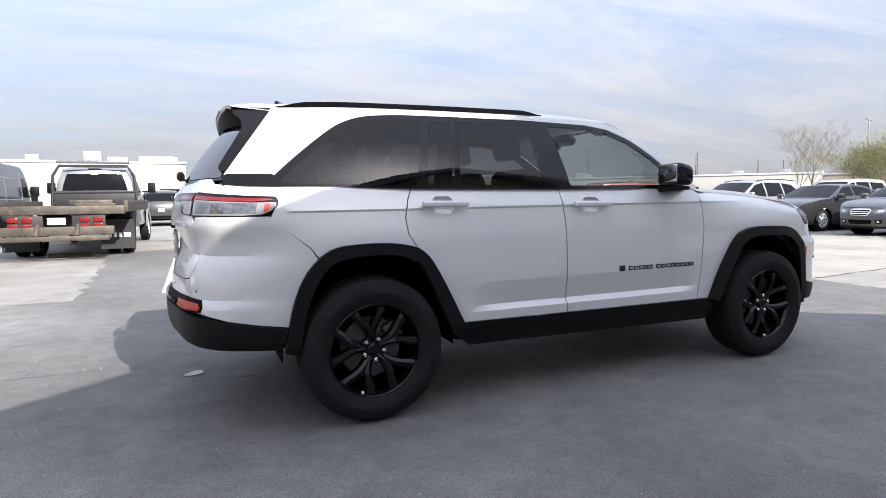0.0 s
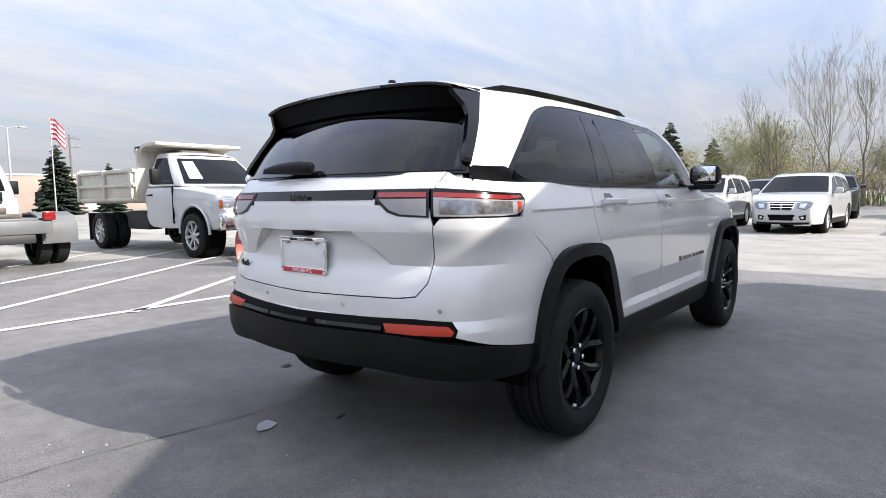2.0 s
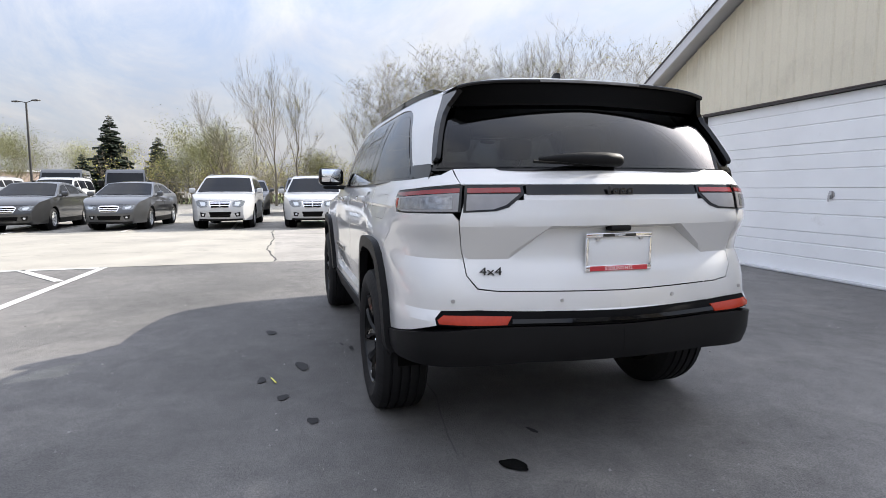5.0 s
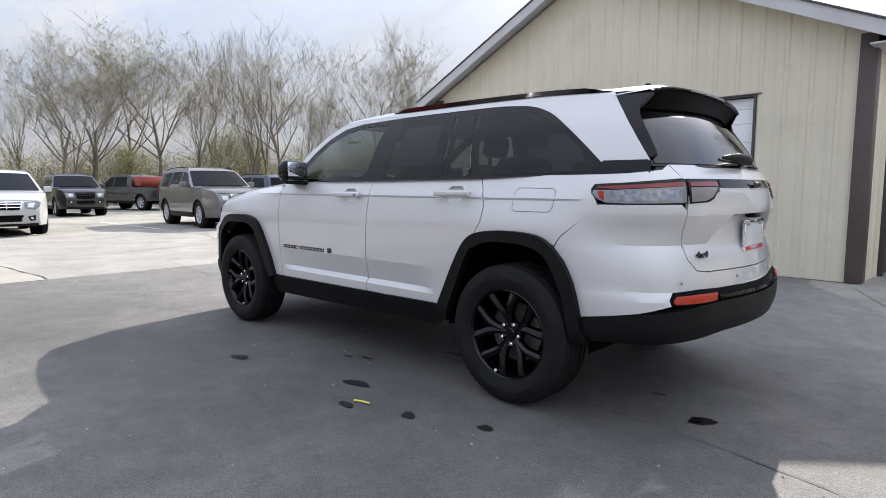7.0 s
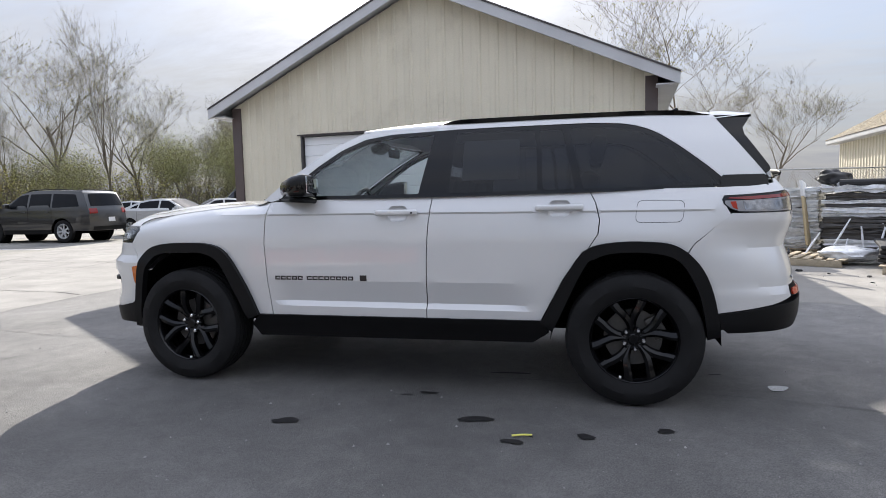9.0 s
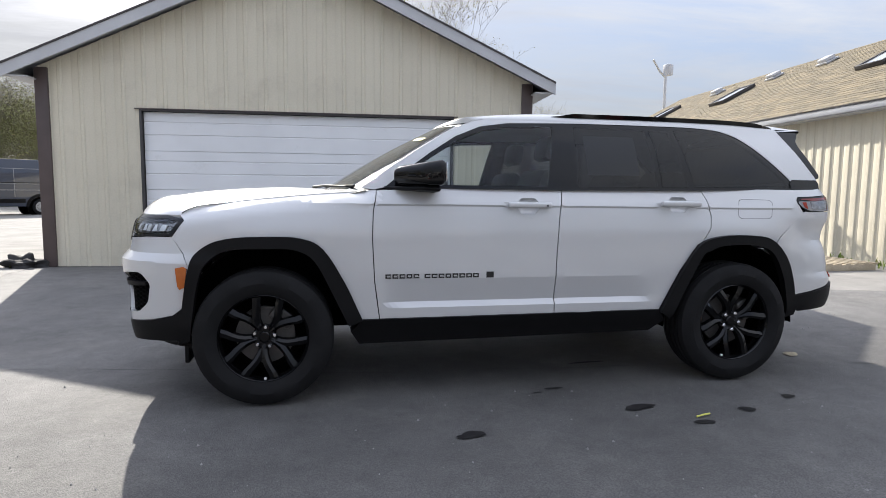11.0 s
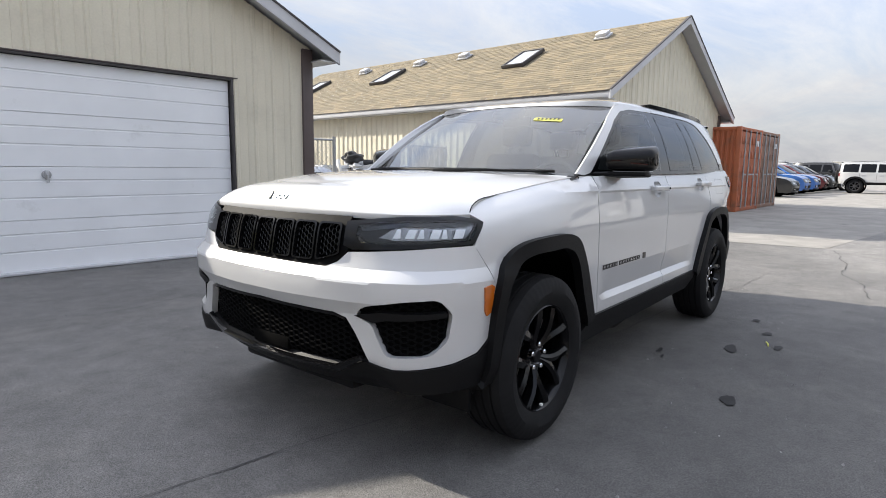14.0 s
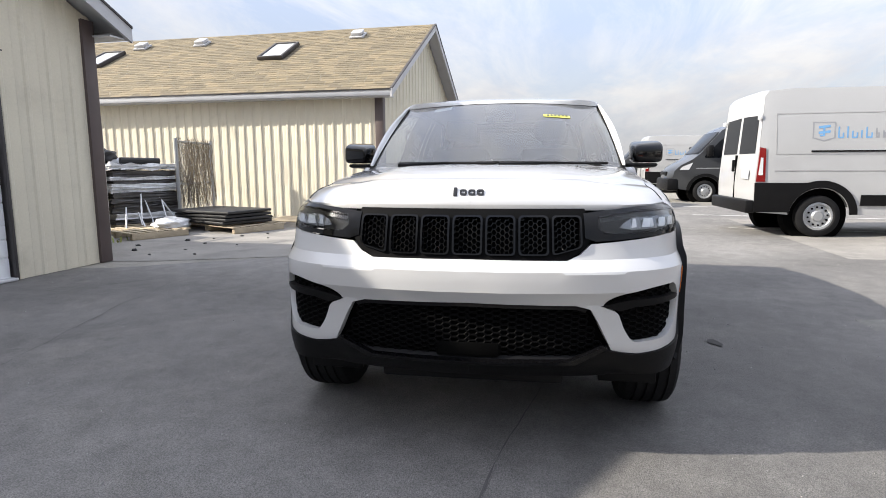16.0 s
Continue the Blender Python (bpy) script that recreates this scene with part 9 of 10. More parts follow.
    dsc = cylinder(0.17, 3.46, 3.475, "x", 24)
    dsc.transform(Matrix.Translation((0, 0, 1.78)))
    part("window_decal", dsc, M["white_paper"], c)
    part("number_plate", box((-1.0, -0.15, 0.74), (-0.985, 0.17, 0.88), 0.004), M["plate_white"], c)
    return c


flatbed(pose(-4.75, 11.0, 0, 0, 0, 88))

# ---- trees, poles, far buildings ----
M["bark"] = material("grey_brown_bark", (0.15, 0.128, 0.10), rough=0.95, vary=0.25, scale=2, grain=0.2, grain_scale=20)
M["buds"] = island_material("yellow_green_buds", [(0.28, 0.26, 0.07), (0.36, 0.32, 0.09), (0.24, 0.26, 0.07), (0.32, 0.24, 0.11)], grain=0.1)
M["spring_leaf"] = island_material("fresh_spring_leaf", [(0.20, 0.21, 0.08), (0.26, 0.26, 0.10), (0.17, 0.18, 0.075), (0.27, 0.25, 0.12)], grain=0.1)
M["needle"] = island_material("dark_spruce_needle", [(0.012, 0.022, 0.013), (0.02, 0.034, 0.02), (0.03, 0.045, 0.028)], grain=0.15)


class Plant:
    """Collects tubes and leaves as plain lists, quickly."""
    def __init__(self, seed):
        self.r = random.Random(seed)
        self.wood, self.leaf = ([], []), ([], [])

    def limb(self, pts, radii, sides):
        v, f = self.wood
        n0 = len(v)
        for i, p in enumerate(pts):
            d = (pts[min(i + 1, len(pts) - 1)] - pts[max(i - 1, 0)]).normalized()
            a = d.orthogonal().normalized()
            b = d.cross(a)
            for k in range(sides):
                t = 2 * math.pi * k / sides
                v.append(tuple(p + (a * math.cos(t) + b * math.sin(t)) * radii[i]))
        for i in range(len(pts) - 1):
            for k in range(sides):
                f.append((n0 + i * sides + k, n0 + i * sides + (k + 1) % sides, n0 + (i + 1) * sides + (k + 1) % sides, n0 + (i + 1) * sides + k))

    def sprig(self, p, size):
        v, f = self.leaf
        r = self.r
        a = Vector((r.gauss(0, 1), r.gauss(0, 1), r.gauss(0, 1))).normalized()
        b = a.orthogonal().normalized()
        n0 = len(v)
        for s, t in ((-1, -0.5), (0.2, -0.7), (1, 0.3), (-0.2, 0.8)):
            v.append(tuple(p + a * s * size + b * t * size))
        f.append((n0, n0 + 1, n0 + 2, n0 + 3))

    def grow(self, p, d, length, radius, depth, spec):
        r = self.r
        n = 4 if depth > 1 else 3
        pts, radii = [p], [radius]
        for i in range(n):
            d = (d + Vector((r.gauss(0, 1), r.gauss(0, 1), r.gauss(0, 0.6))) * spec["wobble"] + Vector((0, 0, spec["up"]))).normalized()
            p = p + d * (length / n)
            pts.append(p)
            radii.append(radius * (1 - (0.6 if depth > 0 else 0.8) * (i + 1) / n))
        self.limb(pts, radii, 7 if depth > 3 else 4 if depth > 1 else 3)
        if depth == 0:
            for q in pts[1:]:
                if r.random() < spec["leafy"]:
                    for _ in range(spec["tuft"]):
                        self.sprig(q + Vector((r.gauss(0, 1), r.gauss(0, 1), r.gauss(0, 1))) * spec["puff"], spec["leaf"] * r.uniform(0.6, 1.3))
            return
        kids = spec["kids"][min(depth, len(spec["kids"]) - 1)]
        for k in range(kids):
            t = r.uniform(0.35, 1.0) if depth < spec["depth"] else r.uniform(spec["low"], 1.0)
            i = min(n - 1, int(t * n))
            q = pts[i].lerp(pts[i + 1], t * n - i)
            out = Vector((r.gauss(0, 1), r.gauss(0, 1), 0)).normalized()
            dd = (d * spec["follow"] + out * spec["spread"] + Vector((0, 0, 0.25))).normalized()
            self.grow(q, dd, length * r.uniform(0.5, 0.78), max(0.0055, radii[i] * r.uniform(0.40, 0.56)), depth - 1, spec)

    def build(self, name, label, wood_mat, leaf_mat, m, category="tree"):
        t = thing(name, label, category, m)
        for nm, (v, f), mt in (("trunk", self.wood, wood_mat), ("crown", self.leaf, leaf_mat)):
            if not f:
                continue
            me = bpy.data.meshes.new(nm)
            me.from_pydata(v, [], f)
            me.materials.append(mt)
            ob = new(nm, me)
            ob.parent = t
        return t


SPEC_BARE = dict(depth=5, bole=0.60, low=0.30, girth=0.0115, wobble=0.09, up=0.06, kids=(0, 3, 4, 3, 4, 8), follow=1.4, spread=0.52, leafy=0.45, tuft=1, puff=0.10, leaf=0.030)
SPEC_BROAD = dict(depth=5, bole=0.46, low=0.52, girth=0.0135, wobble=0.13, up=0.05, kids=(0, 3, 4, 4, 5, 7), follow=0.85, spread=0.95, leafy=0.4, tuft=1, puff=0.10, leaf=0.032)
SPEC_GREEN = dict(depth=4, bole=0.42, low=0.3, girth=0.0145, wobble=0.16, up=0.03, kids=(0, 4, 4, 5, 7), follow=0.8, spread=1.0, leafy=0.7, tuft=10, puff=0.36, leaf=0.030)


def leafy_tree(seed, spec, height, label, m, leaf_mat):
    pl = Plant(seed)
    trunk = height * spec["bole"]
    pl.grow(Vector((0, 0, -0.1)), Vector((0, 0, 1)), trunk, height * spec["girth"], spec["depth"], spec)
    top = max(v[2] for v in pl.wood[0])
    k = height / top
    for lst in (pl.wood[0], pl.leaf[0]):
        lst[:] = [(x * k, y * k, z * k) for x, y, z in lst]
    return pl.build("tree", label, M["bark"], leaf_mat, m)


def spruce(seed, height, m):
    pl = Plant(seed)
    r = pl.r
    pl.limb([Vector((0, 0, -0.1)), Vector((0, 0, height * 0.5)), Vector((0.03, 0, height))], [height * 0.02, height * 0.012, 0.01], 7)
    z = height * 0.05
    while z < height * 0.98:
        reach = (1 - z / height) ** 0.85 * height * 0.33 * r.uniform(0.8, 1.15) + 0.12
        n = max(5, int(9 * (1 - z / height)) + 4)
        for k in range(n):
            a = 2 * math.pi * (k + r.random() * 0.7) / n
            le = reach * r.uniform(0.7, 1.1)
            d = Vector((math.cos(a), math.sin(a), 0))
            p0 = Vector((0, 0, z + height * r.uniform(-0.025, 0.025)))
            tip = p0 + d * le + Vector((0, 0, -le * r.uniform(0.05, 0.35) + 0.05))
            pl.limb([p0, (p0 + tip) / 2 + Vector((0, 0, 0.04)), tip], [0.02, 0.014, 0.005], 3)
            m_ = max(3, int(le / 0.11))
            for j in range(m_):
                q = p0.lerp(tip, (j + 1) / m_)
                w = 0.42 * (1 - 0.5 * j / m_) * min(1, le)
                side = Vector((-d.y, d.x, 0))
                v, f = pl.leaf
                for s in (-1, 1):
                    n0 = len(v)
                    e = q + side * s * w + d * w * 0.5 + Vector((0, 0, -0.25 * w))
                    v += [tuple(q - d * 0.05), tuple(q + d * 0.07), tuple(e + Vector((0, 0, -0.05))), tuple(e - d * 0.10)]
                    f.append((n0, n0 + 1, n0 + 2, n0 + 3))
                    n0 = len(v)
                    v += [tuple(q), tuple(q + d * 0.1 + Vector((0, 0, 0.02))), tuple(q + d * 0.08 + side * s * w * 0.5 - Vector((0, 0, 0.22 * min(1, le)))), tuple(q + side * s * w * 0.4 - Vector((0, 0, 0.2 * min(1, le))))]
                    f.append((n0, n0 + 1, n0 + 2, n0 + 3))
        z += height * 0.021
    return pl.build("spruce_tree", "dark green spruce beyond the lot", M["bark"], M["needle"], m)


BARE = [leafy_tree(11 + i, SPEC_BARE if i % 3 else SPEC_BROAD, 11.5, "tall tree with bare limbs and first yellow buds", pose(*p, 0, 0, 0, 40 * i), M["buds"]) for i, p in enumerate(((40.5, -9.0), (37.0, -14.3), (34.0, -16.7), (44.0, -9.9), (40.3, 1.7)))]
GREEN = [leafy_tree(31 + i, SPEC_GREEN, 7.0, "young green tree in fresh spring leaf", pose(*p, 0, 0, 0, 30 * i), M["spring_leaf"]) for i, p in enumerate(((59.3, 28.8), (47.1, 6.4), (24.0, -39.7)))]
rt = random.Random(5)


def plant_copy(src, base_h, x, y, h, turn):
    k = h / base_h
    c = copy_thing(src, pose(x, y, 0, 0, 0, turn))
    c.scale = (k * rt.uniform(0.9, 1.15),) * 2 + (k,)
    return c


for x, y, h in ((43.6, 0.1, 10.2), (47.4, 3.4, 8.6), (43.4, -5.7, 9.5), (40.3, -7.1, 10.6), (39.6, -12.6, 12), (31.5, -18.0, 11.2), (45.1, 5.2, 8.6), (36.7, -19.2, 12.2), (34.6, -23.1, 8.2), (45.4, -12.8, 12.9), (40.6, -21.8, 13), (41.1, -25.2, 11), (43.3, -27.9, 9), (41.4, -30.7, 10), (33.6, -27.3, 12.8), (31.4, -29.7, 13.4), (35.6, -6.3, 9.6), (32.6, -34.4, 11), (25.0, -44.8, 10), (27.1, -40.9, 8.6), (22.6, -42.9, 8.9), (-12.8, -38.6, 8.9), (-7.4, -35.6, 7.5), (58.8, 39.4, 7.6), (43.2, 27.0, 6.6), (30.0, -38.0, 9.5), (47.0, -20.0, 10.5), (38.5, -33.0, 9.0), (34.0, -47.0, 11.5), (29.5, -49.0, 12.0), (25.5, -51.0, 11.0), (21.0, -50.0, 11.5), (37.5, -41.0, 11.0)):
    plant_copy(rt.choice(BARE), 11.5, x, y, h * 1.1, rt.uniform(0, 360))
plant_copy(BARE[0], 11.5, -4.0, -18.6, 10.4, 70)
for x, y, h in ((60.1, 26.1, 7.0), (66.9, 22.6, 6.6), (45.5, 8.1, 5.2), (63.2, 31.4, 8.4), (66, 37, 6.5), (61.8, 35.0, 6.3), (54.8, 9.2, 5.5), (66.9, 18.0, 6.4), (40.8, 21.4, 4.8), (37.8, -17.4, 5.6), (40.2, -20.1, 5.4), (29.1, -34.2, 6.0), (23.5, -34.3, 6.4), (27.5, -37.5, 7.0), (45.1, -2.5, 4.5), (20.5, -40.0, 6.5), (33.5, -26.0, 5.0), (42.0, -11.0, 4.6), (18.2, -44.0, 6.0), (36.0, -30.0, 5.0), (32.0, -44.0, 8.5), (28.5, -46.0, 9.0), (25.0, -47.5, 9.0), (22.0, -46.5, 8.5), (35.5, -38.5, 7.5), (30.0, -41.0, 7.5), (26.0, -43.0, 8.0)):
    plant_copy(rt.choice(GREEN), 7.0, x, y, h, rt.uniform(0, 360))
SP = spruce(3, 8.0, pose(55.3, 16.2, 0))
for x, y, h in ((56.2, 12.4, 6.2), (14.8, 54.4, 6.0), (53.2, 18.0, 4.4), (22.0, 62.0, 5.0)):
    plant_copy(SP, 8.0, x, y, h, 70 * x)


# brush along the wood's edge: stems and sprigs nobody could count
def brush():
    pl = Plant(77)
    r = pl.r
    line = [(50, 12), (47, -4), (41, -20), (36, -32), (26, -44), (14, -48)]
    for i in range(2600):
        t = r.random() * (len(line) - 1)
        k = int(t)
        a, b = Vector(line[k]), Vector(line[k + 1])
        p = a.lerp(b, t - k) + Vector((r.gauss(0, 2.4), r.gauss(0, 2.4)))
        h = r.uniform(1.0, 3.2) + 2.2 * r.random() ** 2
        q = [Vector((p.x, p.y, 0))]
        d = Vector((r.gauss(0, 0.16), r.gauss(0, 0.16), 1)).normalized()
        for j in range(3):
            d = (d + Vector((r.gauss(0, 0.14), r.gauss(0, 0.14), 0))).normalized()
            q.append(q[-1] + d * h / 3)
        pl.limb(q, [0.03, 0.022, 0.014, 0.006], 3)
        for j in range(8):
            s = r.uniform(0.2, 1)
            e = q[1].lerp(q[3], s)
            w = e + Vector((r.gauss(0, 0.5), r.gauss(0, 0.5), r.uniform(0.1, 0.7)))
            pl.limb([e, w], [0.009, 0.004], 3)
            if r.random() < 0.7:
                for _ in range(4):
                    pl.sprig(w + Vector((r.gauss(0, 0.22), r.gauss(0, 0.22), r.gauss(0, 0.22))), r.uniform(0.03, 0.07))
    t = pl.build("brush", "tangled brown brush with green sprigs along the wood", M["bark"], M["buds"], None, "brush")
    t["kind"] = "stuff"


brush()
M["galv"] = material("galvanised_steel", (0.38, 0.39, 0.40), rough=0.5, metal=0.6, vary=0.1)
M["pole_wood"] = material("weathered_pole", (0.13, 0.12, 0.11), rough=0.9, vary=0.2)
M["pole_dark"] = material("dark_bronze_pole", (0.03, 0.028, 0.026), rough=0.5, vary=0.1)


def street_lamp(x, y, h, turn, mat, label, heads=2):
    s = thing("street_lamp", label, "lamp post", pose(x, y, 0, 0, 0, turn))
    part("pole", tube([(0, 0, 0), (0, 0, h * 0.5), (0, 0, h)], [0.11, 0.09, 0.07], 10), mat, s)
    part("base", cylinder(0.28, 0.0, 0.6, "z", 16, 0.04), M["fascia"], s)
    for k in range(heads):
        d = 1 if k == 0 else -1
        part("arm", tube([(0, 0, h - 0.05), (d * 0.5, 0, h + 0.08), (d * 0.8, 0, h + 0.1)], 0.035, 6), mat, s)
        part("lamp_head", box((min(d * 0.75, d * 1.35), -0.17, h + 0.05), (max(d * 0.75, d * 1.35), 0.17, h + 0.16), 0.04), mat, s)


for x, y, h, turn, mt, n in ((51.5, 21.3, 8.4, 60, "pole_dark", 2), (66.1, 36.7, 9.0, 20, "galv", 2), (10.4, 50.5, 6.7, 10, "galv", 2), (-70.8, 0.8, 6.7, 80, "pole_dark", 1)):
    street_lamp(x, y, h, turn, M[mt], "tall lot light on a plain pole", n)
# floodlight on a bent arm behind shed B
fl = thing("flood_lamp", "white floodlight post behind the sheds", "lamp post", pose(-15.5, -23.2, 0, 0, 0, 20))
part("pole", tube([(0, 0, 0), (0, 0, 7.2)], [0.09, 0.07], 10), M["fascia"], fl)
part("lamp_head", box((-0.35, -0.2, 7.2), (0.0, 0.2, 7.75), 0.05, pose(0, 0, 0, 0, 0, 0)), M["fascia"], fl)
part("arm", tube([(0, 0, 7.1), (0.45, 0, 7.35), (0.95, 0, 7.85)], 0.05, 6), M["fascia"], fl)


def utility_pole(x, y, h, turn, arms, label):
    s = thing("utility_pole", label, "pole", pose(x, y, 0, 0, 0, turn))
    part("pole", tube([(0, 0, 0), (0, 0, h)], [0.13, 0.085], 8), M["pole_wood"], s)
    for k in range(arms):
        z = h - 0.35 - 0.9 * k
        part("cross_arm", box((-1.25, -0.06, z - 0.06), (1.25, 0.06, z + 0.06)), M["pole_wood"], s)
        for xx in (-1.1, -0.45, 0.45, 1.1):
            part("insulator", box((xx - 0.04, -0.04, z + 0.06), (xx + 0.04, 0.04, z + 0.22), 0.01), M["galv"], s)


for x, y, h, turn, a in ((9.0, 56.0, 8.6, 20, 2), (9.1, 76.3, 9.2, 20, 3), (78.1, 71.2, 8.6, 40, 3), (91.9, 70.4, 7.2, 40, 2), (92.9, 85.4, 9.2, 40, 3), (118.5, 85.1, 8.6, 40, 3), (64.9, 83.9, 10.0, 30, 3), (20.0, 66.0, 8.0, 20, 2)):
    utility_pole(x, y, h, turn, a, "weathered wooden utility pole with cross arms")
# flag
fp = thing("flag_pole", "striped flag on a pole above a small spruce", "flag", pose(14.0, 52.8, 0, 0, 0, -60))
part("pole", tube([(0, 0, 0), (0, 0, 8.0)], [0.06, 0.035], 8), M["galv"], fp)
M["flag_red"] = material("flag_red", (0.5, 0.05, 0.06), rough=0.8)
M["flag_blue"] = material("flag_blue", (0.04, 0.06, 0.2), rough=0.8)
for k in range(9):
    bm = bmesh.new()
    rows = []
    for i in range(9):
        u = i / 8
        z = 7.9 - 0.19 * k - 0.9 * u * u
        yy = 0.10 * math.sin(u * 7)
        rows.append((bm.verts.new((0.05 + 1.15 * u, yy, z)), bm.verts.new((0.05 + 1.15 * u, yy, z - 0.19))))
    for a, b in zip(rows, rows[1:]):
        bm.faces.new((a[0], b[0], b[1], a[1]))
    part("stripe", bm, M["flag_red"] if k % 2 == 0 else M["white_print"], fp)
bm = bmesh.new()
rows = []
for i in range(5):
    u = i / 8
    z = 7.9 - 0.9 * u * u
    rows.append((bm.verts.new((0.05 + 1.15 * u, 0.10 * math.sin(u * 7) + 0.006, z)), bm.verts.new((0.05 + 1.15 * u, 0.10 * math.sin(u * 7) + 0.006, z - 0.85))))
for a, b in zip(rows, rows[1:]):
    bm.faces.new((a[0], b[0], b[1], a[1]))
part("canton", bm, M["flag_blue"], fp)

# far buildings
M["far_wall"] = material("pale_block_wall", (0.36, 0.35, 0.325), rough=0.8, vary=0.06, scale=0.3)
M["far_brick"] = material("brown_block_wall", (0.32, 0.25, 0.21), rough=0.85, vary=0.1, scale=0.4)
M["far_roof"] = material("dark_grey_roof", (0.10, 0.095, 0.09), rough=0.8, vary=0.12, scale=0.5)


def low_building(x, y, turn, L, D, H, label, mat, units=3, doors=4, seed=1):
    r = random.Random(seed)
    s = thing("low_building", label, "building", pose(x, y, 0, 0, 0, turn))
    part("wall", box((-L / 2, -D / 2, 0), (L / 2, D / 2, H), 0.02), M[mat], s)
    part("parapet", box((-L / 2 - 0.1, -D / 2 - 0.1, H), (L / 2 + 0.1, D / 2 + 0.1, H + 0.22), 0.03), M["fascia"], s)
    for k in range(units):
        ux_ = r.uniform(-L * 0.42, L * 0.42)
        w = r.uniform(0.5, 1.1)
        part("roof_unit", box((ux_ - w, -0.8 + r.uniform(-1, 1), H + 0.22), (ux_ + w, 0.8, H + 0.22 + r.uniform(0.5, 1.1)), 0.05), M["galv"], s)
    for k in range(doors):
        dx = -L / 2 + L * (k + 0.5) / doors
        part("door" if k % 2 else "window", box((dx - 0.9, -D / 2 - 0.04, 0.9 if k % 2 == 0 else 0), (dx + 0.9, -D / 2 + 0.1, 2.3 if k % 2 == 0 else 2.6), 0.02), M["glass_dark"] if k % 2 == 0 else M["fascia"], s)


low_building(-9.5, 60.0, 2, 14, 8, 4.6, "long white flat-roofed building beyond the tow trucks", "far_wall", 6, 5, 2)
low_building(62.0, 66.0, -48, 44, 12, 3.7, "long low pale commercial building with dark doors", "far_wall", 4, 10, 3)
low_building(84.0, 46.0, -60, 30, 12, 3.6, "low brown commercial building", "far_brick", 3, 8, 4)
low_building(-225.0, 12.0, 90, 60, 14, 4.4, "low white building at the far end of the lane", "far_wall", 4, 8, 5)
low_building(-215.0, -42.0, 90, 44, 14, 3.8, "low grey building at the far end of the lane", "far_wall", 3, 7, 6)
low_building(30.0, 82.0, -15, 40, 12, 4.2, "low tan commercial building behind the poles", "far_brick", 3, 8, 7)
hs = thing("house", "low house with a dark shingled roof and gables", "house", pose(116.0, 70.5, 0, 0, 0, -45))
part("wall", box((-7, -4, 0), (7, 4, 2.9), 0.02), M["far_wall"], hs)
part("roof", extrude_outline([(-7.6, 2.8), (-5.4, 5.0), (5.4, 5.0), (7.6, 2.8)], -4.5, 4.5, 0.03), M["far_roof"], hs)
for k in range(4):
    part("window", box((-5.5 + 3.4 * k, -4.05, 1.0), (-4.3 + 3.4 * k, -3.95, 2.1), 0.02), M["glass_dark"], hs)
sheet("ground", [(30, -60), (140, -60), (140, 14), (52, 14), (47, -4), (34, -22), (12, -50), (8, -60)], -0.001, M["grass"], "rough spring grass under the trees", "grass")

# ---- clutter ----
M["wet"] = material("dark_oil_stain", (0.016, 0.015, 0.015), rough=0.6, vary=0.3, scale=20, spec=0.2)
M["crack"] = material("tar_crack", (0.022, 0.021, 0.021), rough=0.8, vary=0.2)
M["puddle"] = material("wet_oil_patch", (0.010, 0.010, 0.010), rough=0.14, vary=0.2, scale=20, coat=0.6)
M["faint_crack"] = material("dusty_asphalt_seam", (0.085, 0.083, 0.082), rough=0.9, vary=0.25, scale=2)
M["pebble"] = island_material("pale_grit", [(0.26, 0.25, 0.24), (0.2, 0.195, 0.19), (0.34, 0.33, 0.31)], grain=0.1)
M["pallet_wood"] = material("bleached_pallet_wood", (0.42, 0.35, 0.25), rough=0.85, vary=0.2, scale=4, grain=0.2, grain_scale=60)
M["film"] = material("crumpled_plastic_film", (0.72, 0.73, 0.74), rough=0.25, coat=0.6, vary=0.15, scale=14, bump=0.8, grain_scale=25)
M["dark_film"] = material("dark_wrapped_stack", (0.05, 0.045, 0.042), rough=0.4, coat=0.3, vary=0.3, scale=9, bump=0.7, grain_scale=18)
M["cardboard"] = material("tan_cardboard", (0.50, 0.40, 0.24), rough=0.8, vary=0.1, scale=5)
M["container_rust"] = material("faded_orange_container_paint", (0.42, 0.12, 0.05), rough=0.6, vary=0.15, scale=1.5, second=(0.22, 0.10, 0.06), second_at=(0.5, 0.7), second_scale=2.5)
M["container_brown"] = material("rusty_brown_container_paint", (0.26, 0.15, 0.105), rough=0.65, vary=0.2, scale=1.5, second=(0.40, 0.33, 0.28), second_at=(0.55, 0.75), second_scale=3)
M["vine"] = material("dry_vine", (0.20, 0.165, 0.12), rough=0.95, vary=0.2)
M["weed"] = island_material("weed_green", [(0.14, 0.2, 0.04), (0.2, 0.26, 0.06), (0.25, 0.24, 0.09)], grain=0.1)


def puddle(x, y, a, b, turn, seed):
    """A flat wet stain with an uneven edge."""
    r = random.Random(seed)
    bm = bmesh.new()
    n = 26
    vs = []
    ph = [r.uniform(0, 6.28) for _ in range(4)]
    for k in range(n):
        t = 2 * math.pi * k / n
        w = 1 + 0.20 * math.sin(2 * t + ph[0]) + 0.10 * math.sin(3 * t + ph[1]) + 0.05 * math.sin(7 * t + ph[2]) + r.uniform(-0.04, 0.04)
        vs.append(bm.verts.new((math.cos(t) * a * w, math.sin(t) * b * w, 0)))
    bm.faces.new(vs)
    bm.transform(pose(x, y, 0.0025, 0, 0, turn))
    tagged(finish("oil_stain", bm, M["wet"] if seed else M["puddle"], smooth=False), "small dark wet oil stain on the asphalt", "stain", kind="structure")


